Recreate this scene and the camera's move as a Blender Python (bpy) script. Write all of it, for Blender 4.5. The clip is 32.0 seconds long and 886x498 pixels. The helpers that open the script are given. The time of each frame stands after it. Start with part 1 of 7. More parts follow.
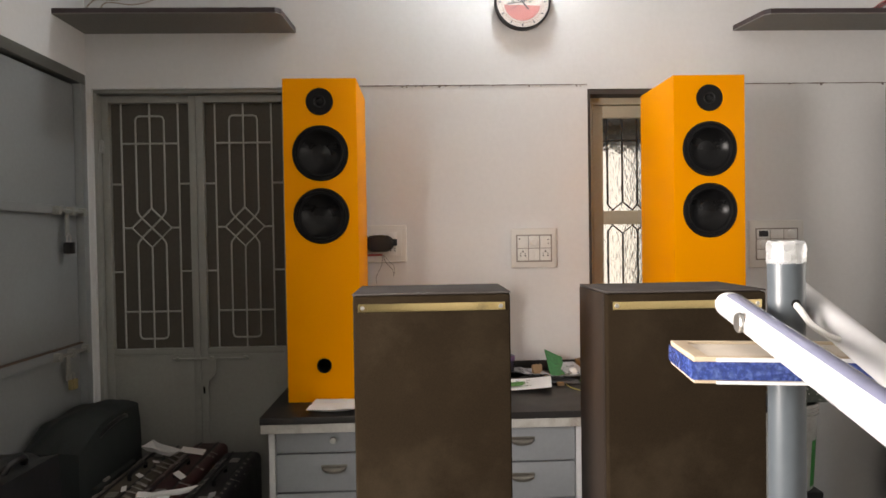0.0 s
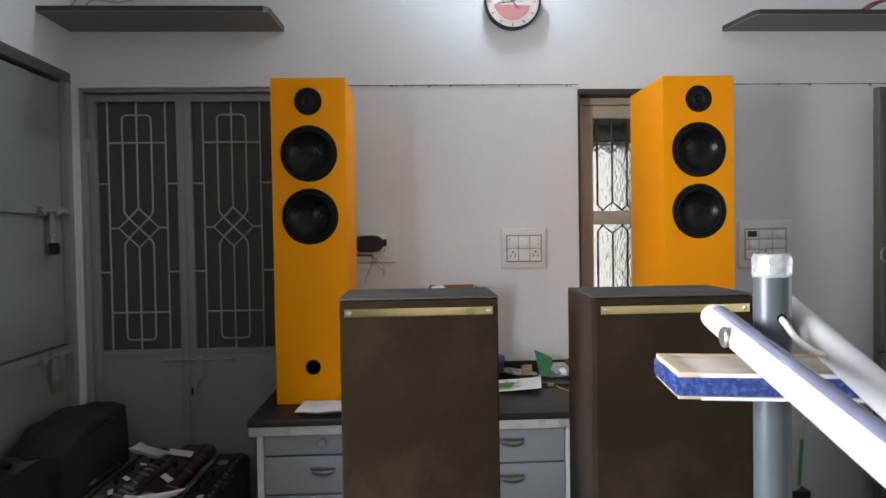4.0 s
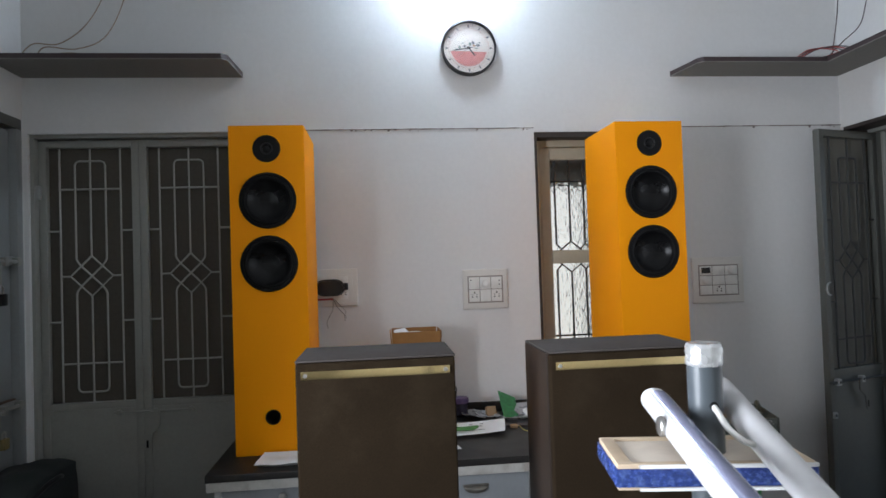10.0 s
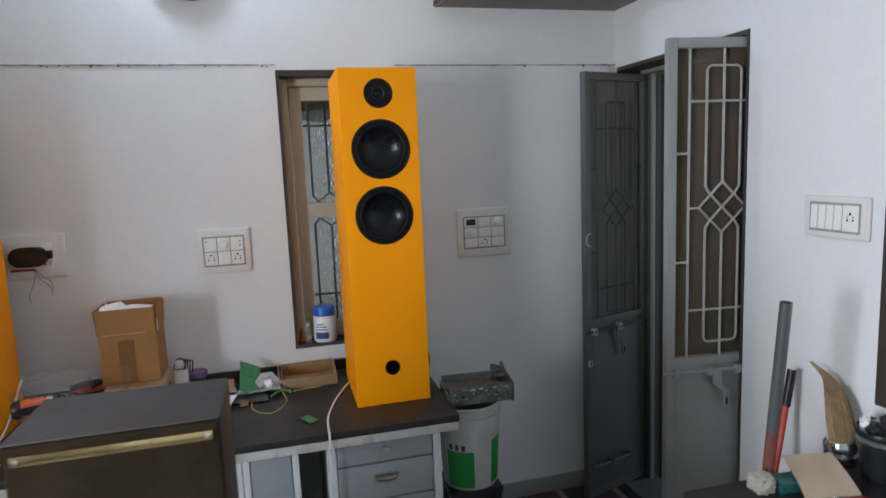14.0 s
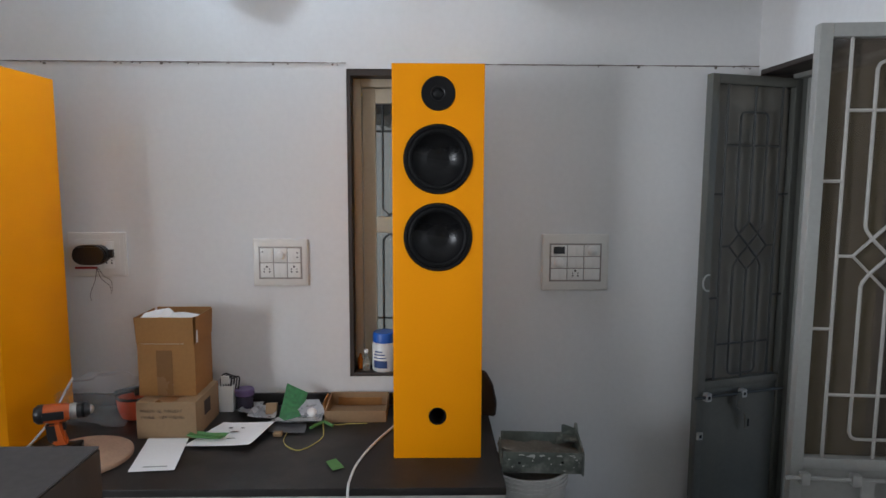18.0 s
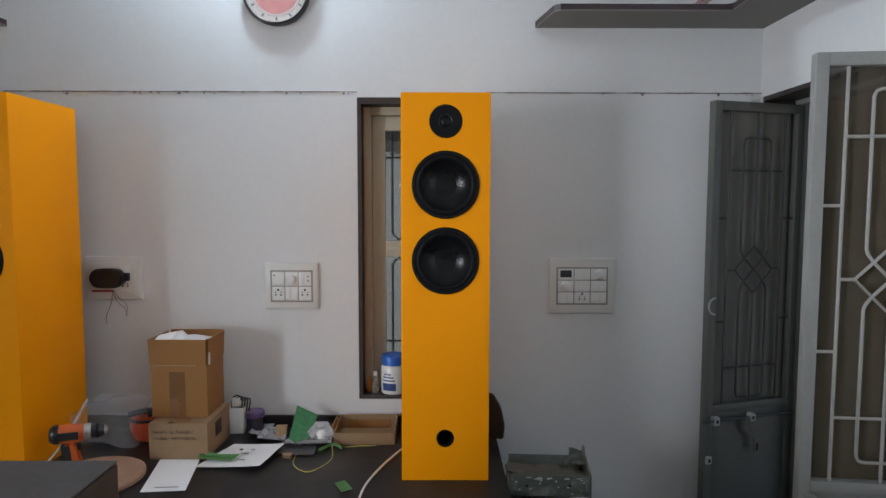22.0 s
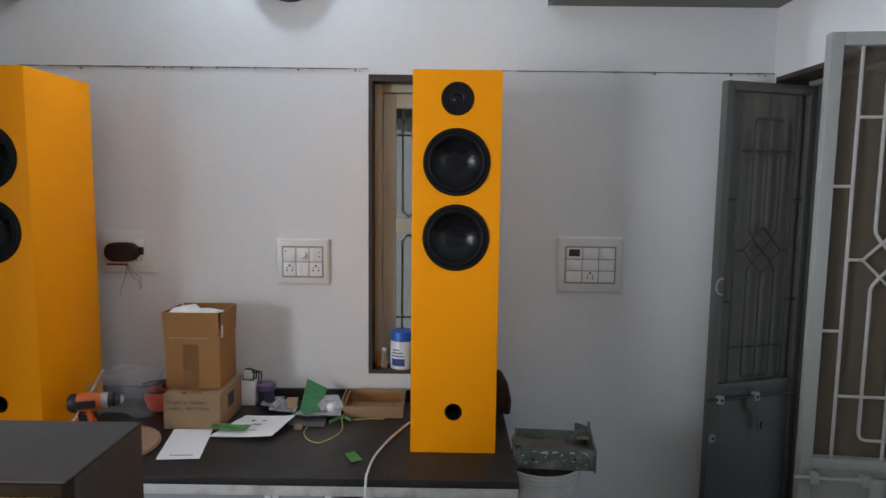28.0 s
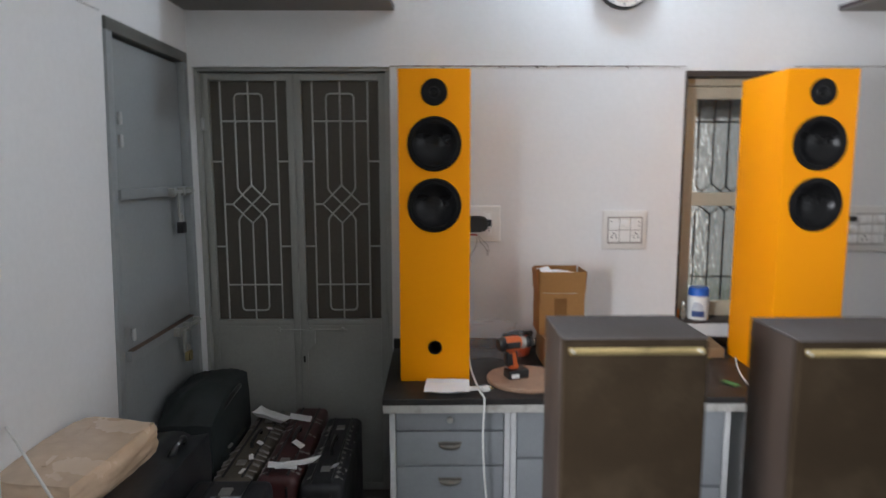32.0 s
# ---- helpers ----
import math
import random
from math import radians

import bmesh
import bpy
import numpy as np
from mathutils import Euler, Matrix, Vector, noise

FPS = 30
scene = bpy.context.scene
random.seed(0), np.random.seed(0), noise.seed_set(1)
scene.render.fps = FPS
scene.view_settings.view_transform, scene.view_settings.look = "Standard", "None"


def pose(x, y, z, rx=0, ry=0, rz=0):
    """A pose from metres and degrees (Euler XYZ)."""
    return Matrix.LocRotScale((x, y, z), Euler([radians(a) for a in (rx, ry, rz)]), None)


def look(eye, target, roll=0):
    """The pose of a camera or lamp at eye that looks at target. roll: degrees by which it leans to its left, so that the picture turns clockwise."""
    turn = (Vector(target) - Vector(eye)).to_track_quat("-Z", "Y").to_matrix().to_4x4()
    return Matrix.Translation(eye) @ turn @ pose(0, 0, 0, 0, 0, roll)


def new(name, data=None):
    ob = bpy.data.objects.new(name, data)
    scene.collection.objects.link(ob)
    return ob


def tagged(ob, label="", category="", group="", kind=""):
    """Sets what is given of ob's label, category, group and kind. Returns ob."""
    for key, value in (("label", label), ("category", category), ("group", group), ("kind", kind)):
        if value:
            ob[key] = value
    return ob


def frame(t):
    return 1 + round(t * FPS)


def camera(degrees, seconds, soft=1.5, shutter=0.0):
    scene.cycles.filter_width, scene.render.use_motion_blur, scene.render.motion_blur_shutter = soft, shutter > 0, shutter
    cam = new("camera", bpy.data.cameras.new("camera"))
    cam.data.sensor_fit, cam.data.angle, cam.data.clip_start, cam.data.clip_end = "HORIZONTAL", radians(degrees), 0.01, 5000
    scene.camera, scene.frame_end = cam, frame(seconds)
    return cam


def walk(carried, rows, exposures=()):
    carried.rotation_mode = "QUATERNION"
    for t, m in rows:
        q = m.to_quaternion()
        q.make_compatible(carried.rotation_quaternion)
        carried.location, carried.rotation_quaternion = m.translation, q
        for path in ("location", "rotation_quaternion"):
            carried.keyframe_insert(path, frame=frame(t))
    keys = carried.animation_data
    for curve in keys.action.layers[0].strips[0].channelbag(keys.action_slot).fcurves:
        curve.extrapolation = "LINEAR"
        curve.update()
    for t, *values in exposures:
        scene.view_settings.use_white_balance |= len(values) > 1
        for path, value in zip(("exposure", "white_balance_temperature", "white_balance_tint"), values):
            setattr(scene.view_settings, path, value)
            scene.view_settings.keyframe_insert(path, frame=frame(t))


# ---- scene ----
cam = camera(70.6, 32.0, soft=1.5, shutter=0.35)
LIGHT_WEST, LIGHT_EAST, LIGHT_BULB = 106.0, 5.5, 190.0
EXPOSURES = [(0.0, 0.24, 7750, 16), (1.0, -0.04, 7050, 13), (4.0, 0.00, 6500, 11), (9.0, -0.05, 6300, 10), (12.0, -0.25, 6200, 12), (13.2, -0.07, 6220, 11), (14.0, 0.05, 6150, 10), (15.0, -0.11, 6150, 10), (19.0, -0.04, 6300, 11), (22.0, -0.08, 6260, 10), (25.0, -0.07, 6260, 10), (28.2, -0.05, 6250, 11), (29.0, -0.02, 6150, 12), (29.25, 0.20, 6150, 10), (29.6, 0.29, 6180, 11), (30.0, 0.25, 6000, 10), (30.3, 0.33, 6120, 10), (30.6, 0.25, 6220, 11), (31.0, 0.38, 6220, 11), (31.5, 0.37, 6320, 12), (32.0, 0.35, 6420, 12)]
PATH = [
    (0, (-0.003, -0.071, 1.391), (0.062, 1.927, 1.353), -0.9),
    (0.5, (0.009, -0.082, 1.402), (0.045, 1.918, 1.423), -1.8),
    (1, (0.021, -0.082, 1.404), (0.096, 1.916, 1.441), -2.7),
    (1.5, (0.017, -0.081, 1.4), (0.085, 1.917, 1.435), -2.9),
    (2, (0.012, -0.078, 1.397), (0.065, 1.921, 1.419), -2.7),
    (2.5, (0.012, -0.08, 1.393), (0.056, 1.919, 1.403), -2.7),
    (3, (0.015, -0.077, 1.39), (0.054, 1.923, 1.381), -3.1),
    (3.5, (0.009, -0.072, 1.389), (0.052, 1.928, 1.382), -2.2),
    (4, (0.005, -0.062, 1.403), (0.097, 1.936, 1.357), -0.9),
    (4.5, (0.027, -0.055, 1.429), (0.244, 1.933, 1.407), -0.8),
    (6.5, (0.013, -0.058, 1.451), (0.215, 1.932, 1.464), -2.2),
    (7, (0.002, -0.06, 1.45), (0.185, 1.931, 1.461), -1.9),
    (7.5, (-0.012, -0.063, 1.452), (0.145, 1.931, 1.468), -1.4),
    (8, (-0.031, -0.062, 1.448), (0.077, 1.935, 1.461), -1.1),
    (8.5, (-0.03, -0.057, 1.446), (0.07, 1.94, 1.46), -1.2),
    (9, (0.008, -0.058, 1.443), (0.161, 1.936, 1.459), -1.9),
    (9.5, (0.009, -0.064, 1.446), (0.164, 1.93, 1.464), -1.7),
    (10, (0.023, -0.074, 1.455), (0.228, 1.915, 1.504), -1.9),
    (10.5, (0.073, -0.103, 1.474), (0.305, 1.883, 1.45), -2.2),
    (11, (0.102, -0.117, 1.488), (0.517, 1.839, 1.421), -1.3),
    (11.3, (0.101, -0.104, 1.479), (0.521, 1.85, 1.406), -1.2),
    (11.5, (0.129, -0.094, 1.484), (0.526, 1.865, 1.411), -1.7),
    (11.7, (0.204, -0.019, 1.471), (0.582, 1.944, 1.409), -3.1),
    (11.8, (0.239, 0.032, 1.467), (0.697, 1.978, 1.396), -2.2),
    (12, (0.302, 0.117, 1.511), (0.918, 2.018, 1.438), -1.9),
    (12.2, (0.342, 0.102, 1.529), (0.954, 2.004, 1.447), -4.5),
    (12.5, (0.392, 0.079, 1.611), (0.903, 2.004, 1.429), -2.6),
    (12.7, (0.433, 0.045, 1.625), (0.896, 1.982, 1.445), -1.8),
    (13, (0.473, 0.028, 1.65), (0.997, 1.942, 1.401), -0.1),
    (13.5, (0.544, 0.059, 1.653), (1.181, 1.927, 1.328), 0.3),
    (13.7, (0.597, 0.058, 1.65), (1.21, 1.937, 1.347), -2.0),
    (14, (0.738, 0.073, 1.661), (1.24, 1.989, 1.387), -2.4),
    (14.2, (0.835, 0.069, 1.68), (1.306, 2.0, 1.445), -2.2),
    (14.5, (0.917, 0.092, 1.682), (1.343, 2.035, 1.475), -1.3),
    (15, (0.963, 0.205, 1.675), (1.268, 2.179, 1.566), 0.8),
    (15.5, (1.02, 0.332, 1.661), (1.282, 2.311, 1.547), 0.3),
    (17.5, (1.087, 0.403, 1.66), (1.182, 2.397, 1.536), -0.2),
    (18, (1.088, 0.4, 1.66), (1.13, 2.386, 1.435), 0.2),
    (18.5, (1.098, 0.388, 1.659), (1.122, 2.374, 1.421), 0.3),
    (19, (1.108, 0.387, 1.656), (1.122, 2.37, 1.397), 0.0),
    (19.5, (1.106, 0.379, 1.665), (1.137, 2.363, 1.413), -0.0),
    (20, (1.106, 0.375, 1.667), (1.132, 2.361, 1.431), -0.1),
    (20.5, (1.099, 0.373, 1.669), (1.109, 2.359, 1.433), -0.1),
    (21, (1.105, 0.367, 1.657), (1.106, 2.355, 1.432), -0.3),
    (21.5, (1.107, 0.362, 1.654), (1.111, 2.352, 1.453), 0.6),
    (22, (1.097, 0.36, 1.662), (1.105, 2.354, 1.514), 0.1),
    (22.5, (1.091, 0.361, 1.662), (1.105, 2.356, 1.519), -0.0),
    (23, (1.1, 0.356, 1.642), (1.104, 2.352, 1.511), -0.4),
    (23.5, (1.101, 0.353, 1.664), (1.105, 2.347, 1.51), -0.5),
    (24, (1.1, 0.352, 1.661), (1.103, 2.345, 1.5), -0.2),
    (24.5, (1.099, 0.357, 1.655), (1.111, 2.35, 1.484), 0.0),
    (25, (1.097, 0.364, 1.656), (1.107, 2.356, 1.477), 0.1),
    (25.5, (1.092, 0.359, 1.659), (1.103, 2.35, 1.474), -0.0),
    (27.5, (1.092, 0.355, 1.647), (1.101, 2.344, 1.438), 0.3),
    (28, (1.086, 0.338, 1.651), (1.073, 2.327, 1.442), 0.7),
    (28.2, (1.041, 0.321, 1.661), (0.922, 2.306, 1.448), -0.3),
    (28.5, (0.924, 0.257, 1.657), (0.565, 2.216, 1.474), -2.1),
    (28.7, (0.817, 0.154, 1.661), (0.332, 2.084, 1.468), -2.6),
    (29, (0.69, 0.07, 1.672), (0.07, 1.95, 1.386), -4.1),
    (29.3, (0.589, -0.029, 1.698), (-0.179, 1.799, 1.434), -6.6),
    (29.6, (0.502, -0.104, 1.699), (-0.199, 1.753, 1.452), -6.7),
    (29.8, (0.388, -0.189, 1.7), (-0.223, 1.695, 1.422), -8.5),
    (30, (0.315, -0.218, 1.692), (-0.34, 1.641, 1.351), -8.2),
    (30.2, (0.232, -0.259, 1.674), (-0.407, 1.613, 1.375), -7.5),
    (30.5, (0.1, -0.289, 1.665), (-0.603, 1.565, 1.401), -8.3),
    (30.7, (0.011, -0.321, 1.687), (-0.566, 1.562, 1.338), -7.3),
    (31, (-0.071, -0.283, 1.635), (-0.348, 1.663, 1.268), -7.9),
    (31.4, (-0.211, -0.286, 1.638), (-0.277, 1.669, 1.224), -8.3),
    (31.7, (-0.298, -0.235, 1.627), (-0.263, 1.729, 1.255), -5.4),
    (31.9, (-0.327, -0.198, 1.606), (-0.303, 1.785, 1.348), -2.5),
    (32, (-0.384, -0.125, 1.62), (-0.359, 1.859, 1.367), -0.1),
]
walk(cam, [(t, look(eye, target, roll)) for t, eye, target, roll in PATH], EXPOSURES)

# ---- world and light ----
world = bpy.data.worlds.new("world")
scene.world = world
world.use_nodes = True
wn = world.node_tree
sky = wn.nodes.new("ShaderNodeTexSky")
sky.sky_type, sky.sun_disc = "NISHITA", False
sky.sun_elevation, sky.sun_rotation = radians(50), radians(200)
wn.links.new(sky.outputs[0], wn.nodes["Background"].inputs[0])
wn.nodes["Background"].inputs[1].default_value = 0.15

sun = new("sun", bpy.data.lights.new("sun", "SUN"))
sun.data.energy, sun.data.angle, sun.data.color = 5.0, radians(0.6), (1.0, 0.95, 0.86)
sun.matrix_basis = look((0, 0, 0), (math.sin(radians(200)) * -0.64, math.cos(radians(200)) * -0.64, -0.77))


def window_light(name, eye, target, wide, high, watts, colour):
    lamp = new(name, bpy.data.lights.new(name, "AREA"))
    lamp.data.shape, lamp.data.size, lamp.data.size_y = "RECTANGLE", wide, high
    lamp.data.energy, lamp.data.color = watts, colour
    lamp.data.spread = radians(150)
    lamp.matrix_basis = look(eye, target)
    return lamp


# daylight that enters by the open window in the west wall and by the doorway
window_light("west_window_daylight", (-1.74, 0.0, 1.5), (0.0, 0.0, 1.45), 1.15, 0.98, LIGHT_WEST, (0.90, 0.94, 1.0))
window_light("east_window_daylight", (2.53, 0.78, 1.5), (0.0, 0.78, 1.4), 1.1, 1.05, LIGHT_EAST, (0.88, 0.94, 1.0))


# ---- materials ----
def material(name, colour, rough=0.5, metal=0.0, var=0.08, scale=5.0, fine=70.0, bump=0.12, depth=0.002, stain=None, amount=0.0, spec=0.5, coat=0.0):
    """A surface with broad and fine variation; stain: a second colour that comes in patches."""
    m = bpy.data.materials.new(name)
    m.use_nodes = True
    nt = m.node_tree
    n, link = nt.nodes, nt.links.new
    b = n["Principled BSDF"]
    tc = n.new("ShaderNodeTexCoord")
    big, small = n.new("ShaderNodeTexNoise"), n.new("ShaderNodeTexNoise")
    big.inputs["Scale"].default_value, big.inputs["Detail"].default_value = scale, 5
    small.inputs["Scale"].default_value, small.inputs["Detail"].default_value = fine, 3
    link(tc.outputs["Object"], big.inputs["Vector"])
    link(tc.outputs["Object"], small.inputs["Vector"])
    add = n.new("ShaderNodeMath")
    add.operation = "ADD"
    link(big.outputs["Fac"], add.inputs[0])
    link(small.outputs["Fac"], add.inputs[1])
    ramp = n.new("ShaderNodeMapRange")
    ramp.inputs["From Min"].default_value, ramp.inputs["From Max"].default_value = 0.6, 1.4
    link(add.outputs[0], ramp.inputs["Value"])
    mix = n.new("ShaderNodeMix")
    mix.data_type = "RGBA"
    mix.inputs["A"].default_value = (*[c * (1 - var) for c in colour], 1)
    mix.inputs["B"].default_value = (*[min(1, c * (1 + var)) for c in colour], 1)
    link(ramp.outputs["Result"], mix.inputs["Factor"])
    out = mix.outputs["Result"]
    if stain:
        patch = n.new("ShaderNodeTexNoise")
        patch.inputs["Scale"].default_value, patch.inputs["Detail"].default_value = scale * 0.6, 6
        patch.inputs["Roughness"].default_value = 0.65
        link(tc.outputs["Object"], patch.inputs["Vector"])
        cut = n.new("ShaderNodeMapRange")
        cut.inputs["From Min"].default_value, cut.inputs["From Max"].default_value = 0.5, 0.72
        cut.inputs["To Max"].default_value = amount
        link(patch.outputs["Fac"], cut.inputs["Value"])
        over = n.new("ShaderNodeMix")
        over.data_type = "RGBA"
        over.inputs["B"].default_value = (*stain, 1)
        link(out, over.inputs["A"])
        link(cut.outputs["Result"], over.inputs["Factor"])
        out = over.outputs["Result"]
    link(out, b.inputs["Base Color"])
    rr = n.new("ShaderNodeMapRange")
    rr.inputs["From Min"].default_value, rr.inputs["From Max"].default_value = 0.3, 0.7
    rr.inputs["To Min"].default_value, rr.inputs["To Max"].default_value = max(0.02, rough - 0.07), min(1, rough + 0.07)
    link(big.outputs["Fac"], rr.inputs["Value"])
    link(rr.outputs["Result"], b.inputs["Roughness"])
    b.inputs["Metallic"].default_value = metal
    b.inputs["Specular IOR Level"].default_value = spec
    b.inputs["Coat Weight"].default_value = coat
    if bump:
        bp = n.new("ShaderNodeBump")
        bp.inputs["Strength"].default_value, bp.inputs["Distance"].default_value = bump, depth
        link(small.outputs["Fac"], bp.inputs["Height"])
        link(bp.outputs["Normal"], b.inputs["Normal"])
    return m


def wood_material(name, dark, light, rough=0.45, stretch=(1.5, 14, 14)):
    m = material(name, light, rough, var=0.1, bump=0.1)
    nt = m.node_tree
    n, link = nt.nodes, nt.links.new
    tc, mp = n.new("ShaderNodeTexCoord"), n.new("ShaderNodeMapping")
    mp.inputs["Scale"].default_value = stretch
    grain = n.new("ShaderNodeTexNoise")
    grain.inputs["Scale"].default_value, grain.inputs["Detail"].default_value = 3, 8
    mix = n.new("ShaderNodeMix")
    mix.data_type = "RGBA"
    mix.inputs["A"].default_value, mix.inputs["B"].default_value = (*dark, 1), (*light, 1)
    link(tc.outputs["Object"], mp.inputs["Vector"])
    link(mp.outputs["Vector"], grain.inputs["Vector"])
    link(grain.outputs["Fac"], mix.inputs["Factor"])
    link(mix.outputs["Result"], n["Principled BSDF"].inputs["Base Color"])
    return m


def clear_material(name, tint, rough, see, bump=0.0, scale=40.0):
    """A thin sheet: part of the light goes straight through, the rest meets a glossy film."""
    m = bpy.data.materials.new(name)
    m.use_nodes = True
    nt = m.node_tree
    n, link = nt.nodes, nt.links.new
    b = n["Principled BSDF"]
    b.inputs["Base Color"].default_value, b.inputs["Roughness"].default_value = (*tint, 1), rough
    t, mix = n.new("ShaderNodeBsdfTransparent"), n.new("ShaderNodeMixShader")
    mix.inputs[0].default_value = see
    link(b.outputs[0], mix.inputs[1])
    link(t.outputs[0], mix.inputs[2])
    link(mix.outputs[0], n["Material Output"].inputs["Surface"])
    if bump:
        tc, noise_node, bp = n.new("ShaderNodeTexCoord"), n.new("ShaderNodeTexNoise"), n.new("ShaderNodeBump")
        noise_node.inputs["Scale"].default_value = scale
        bp.inputs["Strength"].default_value, bp.inputs["Distance"].default_value = bump, 0.01
        link(tc.outputs["Object"], noise_node.inputs["Vector"])
        link(noise_node.outputs["Fac"], bp.inputs["Height"])
        link(bp.outputs["Normal"], b.inputs["Normal"])
    return m


def window_glass(name):
    """Figured glass: real transmission, rippled."""
    m = bpy.data.materials.new(name)
    m.use_nodes = True
    nt = m.node_tree
    n, link = nt.nodes, nt.links.new
    b = n["Principled BSDF"]
    b.inputs["Base Color"].default_value = (0.96, 0.985, 0.98, 1)
    b.inputs["Transmission Weight"].default_value, b.inputs["Roughness"].default_value = 1.0, 0.12
    b.inputs["IOR"].default_value = 1.35
    tc, mp, wave = n.new("ShaderNodeTexCoord"), n.new("ShaderNodeMapping"), n.new("ShaderNodeTexNoise")
    mp.inputs["Scale"].default_value = (1.0, 1.0, 0.45)
    wave.inputs["Scale"].default_value, wave.inputs["Detail"].default_value = 55, 2
    bp = n.new("ShaderNodeBump")
    bp.inputs["Strength"].default_value, bp.inputs["Distance"].default_value = 0.55, 0.010
    link(tc.outputs["Object"], mp.inputs["Vector"])
    link(mp.outputs["Vector"], wave.inputs["Vector"])
    link(wave.outputs["Fac"], bp.inputs["Height"])
    link(bp.outputs["Normal"], b.inputs["Normal"])
    return m


def glow(name, colour, strength):
    m = bpy.data.materials.new(name)
    m.use_nodes = True
    e = m.node_tree.nodes["Principled BSDF"]
    e.inputs["Base Color"].default_value = (*colour, 1)
    e.inputs["Emission Color"].default_value, e.inputs["Emission Strength"].default_value = (*colour, 1), strength
    return m


WALL = material("white_distemper", (0.71, 0.71, 0.705), 0.85, var=0.035, scale=1.6, fine=45, bump=0.2, depth=0.0018, stain=(0.56, 0.54, 0.50), amount=0.24)
SOUTHWALL = material("pale_cream_distemper", (0.58, 0.57, 0.53), 0.85, var=0.06, scale=1.6, fine=45, bump=0.18, depth=0.0015, stain=(0.46, 0.44, 0.4), amount=0.3)
CEIL = material("white_ceiling_paint", (0.75, 0.75, 0.74), 0.9, var=0.03)
FLOOR = material("grey_mosaic_floor", (0.15, 0.145, 0.14), 0.45, var=0.25, scale=9, fine=160, stain=(0.12, 0.11, 0.10), amount=0.4)
DIRT = material("dirty_ledge", (0.22, 0.19, 0.17), 0.9, var=0.5, scale=14, fine=60)
GREY = material("grey_enamel_steel", (0.300, 0.302, 0.276), 0.38, var=0.07, scale=4, stain=(0.17, 0.165, 0.15), amount=0.35)
GREYLIGHT = material("pale_grey_enamel", (0.36, 0.365, 0.36), 0.5, var=0.08, scale=5, stain=(0.26, 0.25, 0.23), amount=0.3)
BAR = material("grille_grey_paint", (0.41, 0.405, 0.38), 0.5, var=0.1, scale=12)
BACKING = material("brown_backing_board", (0.098, 0.088, 0.072), 0.8, var=0.12, scale=4)
LEAFBAR = material("dusty_grille_paint", (0.35, 0.335, 0.31), 0.55, var=0.12, scale=14)
NET = clear_material("dusty_fly_net", (0.10, 0.08, 0.06), 0.9, 0.30)
STEEL = material("worn_steel", (0.45, 0.44, 0.42), 0.4, 0.9, var=0.15)
PULL = material("dull_brown_metal_pull", (0.20, 0.185, 0.16), 0.42, 0.7, var=0.2, scale=30)
RUST = material("brown_rusty_rod", (0.11, 0.07, 0.05), 0.75, var=0.3, scale=20)
# grille bar paint with the shade on the inner leaf put into it
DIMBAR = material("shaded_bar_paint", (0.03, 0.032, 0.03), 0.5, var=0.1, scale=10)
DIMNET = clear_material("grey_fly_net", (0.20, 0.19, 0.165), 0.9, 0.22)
YELLOW = material("amber_yellow_laminate", (0.96, 0.335, 0.0), 0.5, var=0.02, scale=2, fine=200, bump=0.05, depth=0.0006, spec=0.12)
RUBBER = material("black_rubber", (0.008, 0.008, 0.0085), 0.6, var=0.15, bump=0.05, spec=0.14)
CONE = material("black_polypropylene_cone", (0.006, 0.006, 0.0065), 0.30, var=0.12, fine=120, bump=0.02, spec=0.22)
CAP = material("glossy_dust_cap", (0.006, 0.006, 0.0065), 0.28, var=0.1, bump=0.0, spec=0.2)
HOLE = material("deep_black_port", (0.004, 0.004, 0.004), 0.9, bump=0)
CLOTH = material("brown_grille_cloth", (0.0262, 0.0178, 0.0105), 1.0, var=0.3, scale=7, stain=(0.056, 0.042, 0.027), amount=0.6, fine=420, bump=0.25, depth=0.001, spec=0.05)
VENEER = wood_material("dark_walnut_veneer", (0.018, 0.012, 0.009), (0.042, 0.028, 0.020), 0.55, (10, 10, 1.4))
DUSTTOP = material("dusty_brown_top", (0.077, 0.0665, 0.0625), 0.85, var=0.14, scale=6, fine=90, stain=(0.07, 0.052, 0.043), amount=0.6, spec=0.25)
BRASS = material("polished_brass", (0.92, 0.72, 0.36), 0.16, 1.0, var=0.06, bump=0.03)
SCREW = material("bright_screw", (0.75, 0.73, 0.68), 0.3, 1.0, bump=0)
TABLE = wood_material("reddish_table_wood", (0.13, 0.062, 0.04), (0.275, 0.155, 0.108), 0.55, (1.5, 14, 14))
GRANITE = material("black_desk_top", (0.020, 0.018, 0.017), 0.42, var=0.35, scale=7, fine=180, bump=0.06, stain=(0.06, 0.05, 0.04), amount=0.5, spec=0.35)
EDGE = material("chipped_white_edge", (0.47, 0.455, 0.42), 0.6, var=0.12, scale=15, stain=(0.22, 0.17, 0.13), amount=0.8)
DRAWER = material("blue_grey_drawer_paint", (0.245, 0.258, 0.27), 0.5, var=0.06, scale=4, stain=(0.28, 0.29, 0.29), amount=0.3)
FRAMEW = material("white_cabinet_frame", (0.56, 0.565, 0.56), 0.55, var=0.07, scale=8, stain=(0.35, 0.33, 0.3), amount=0.35)
PLASTICW = material("ivory_switch_plastic", (0.70, 0.68, 0.64), 0.35, var=0.03, bump=0.02)
PLASTICW2 = material("white_switch_plastic", (0.78, 0.77, 0.74), 0.3, var=0.03, bump=0.02)
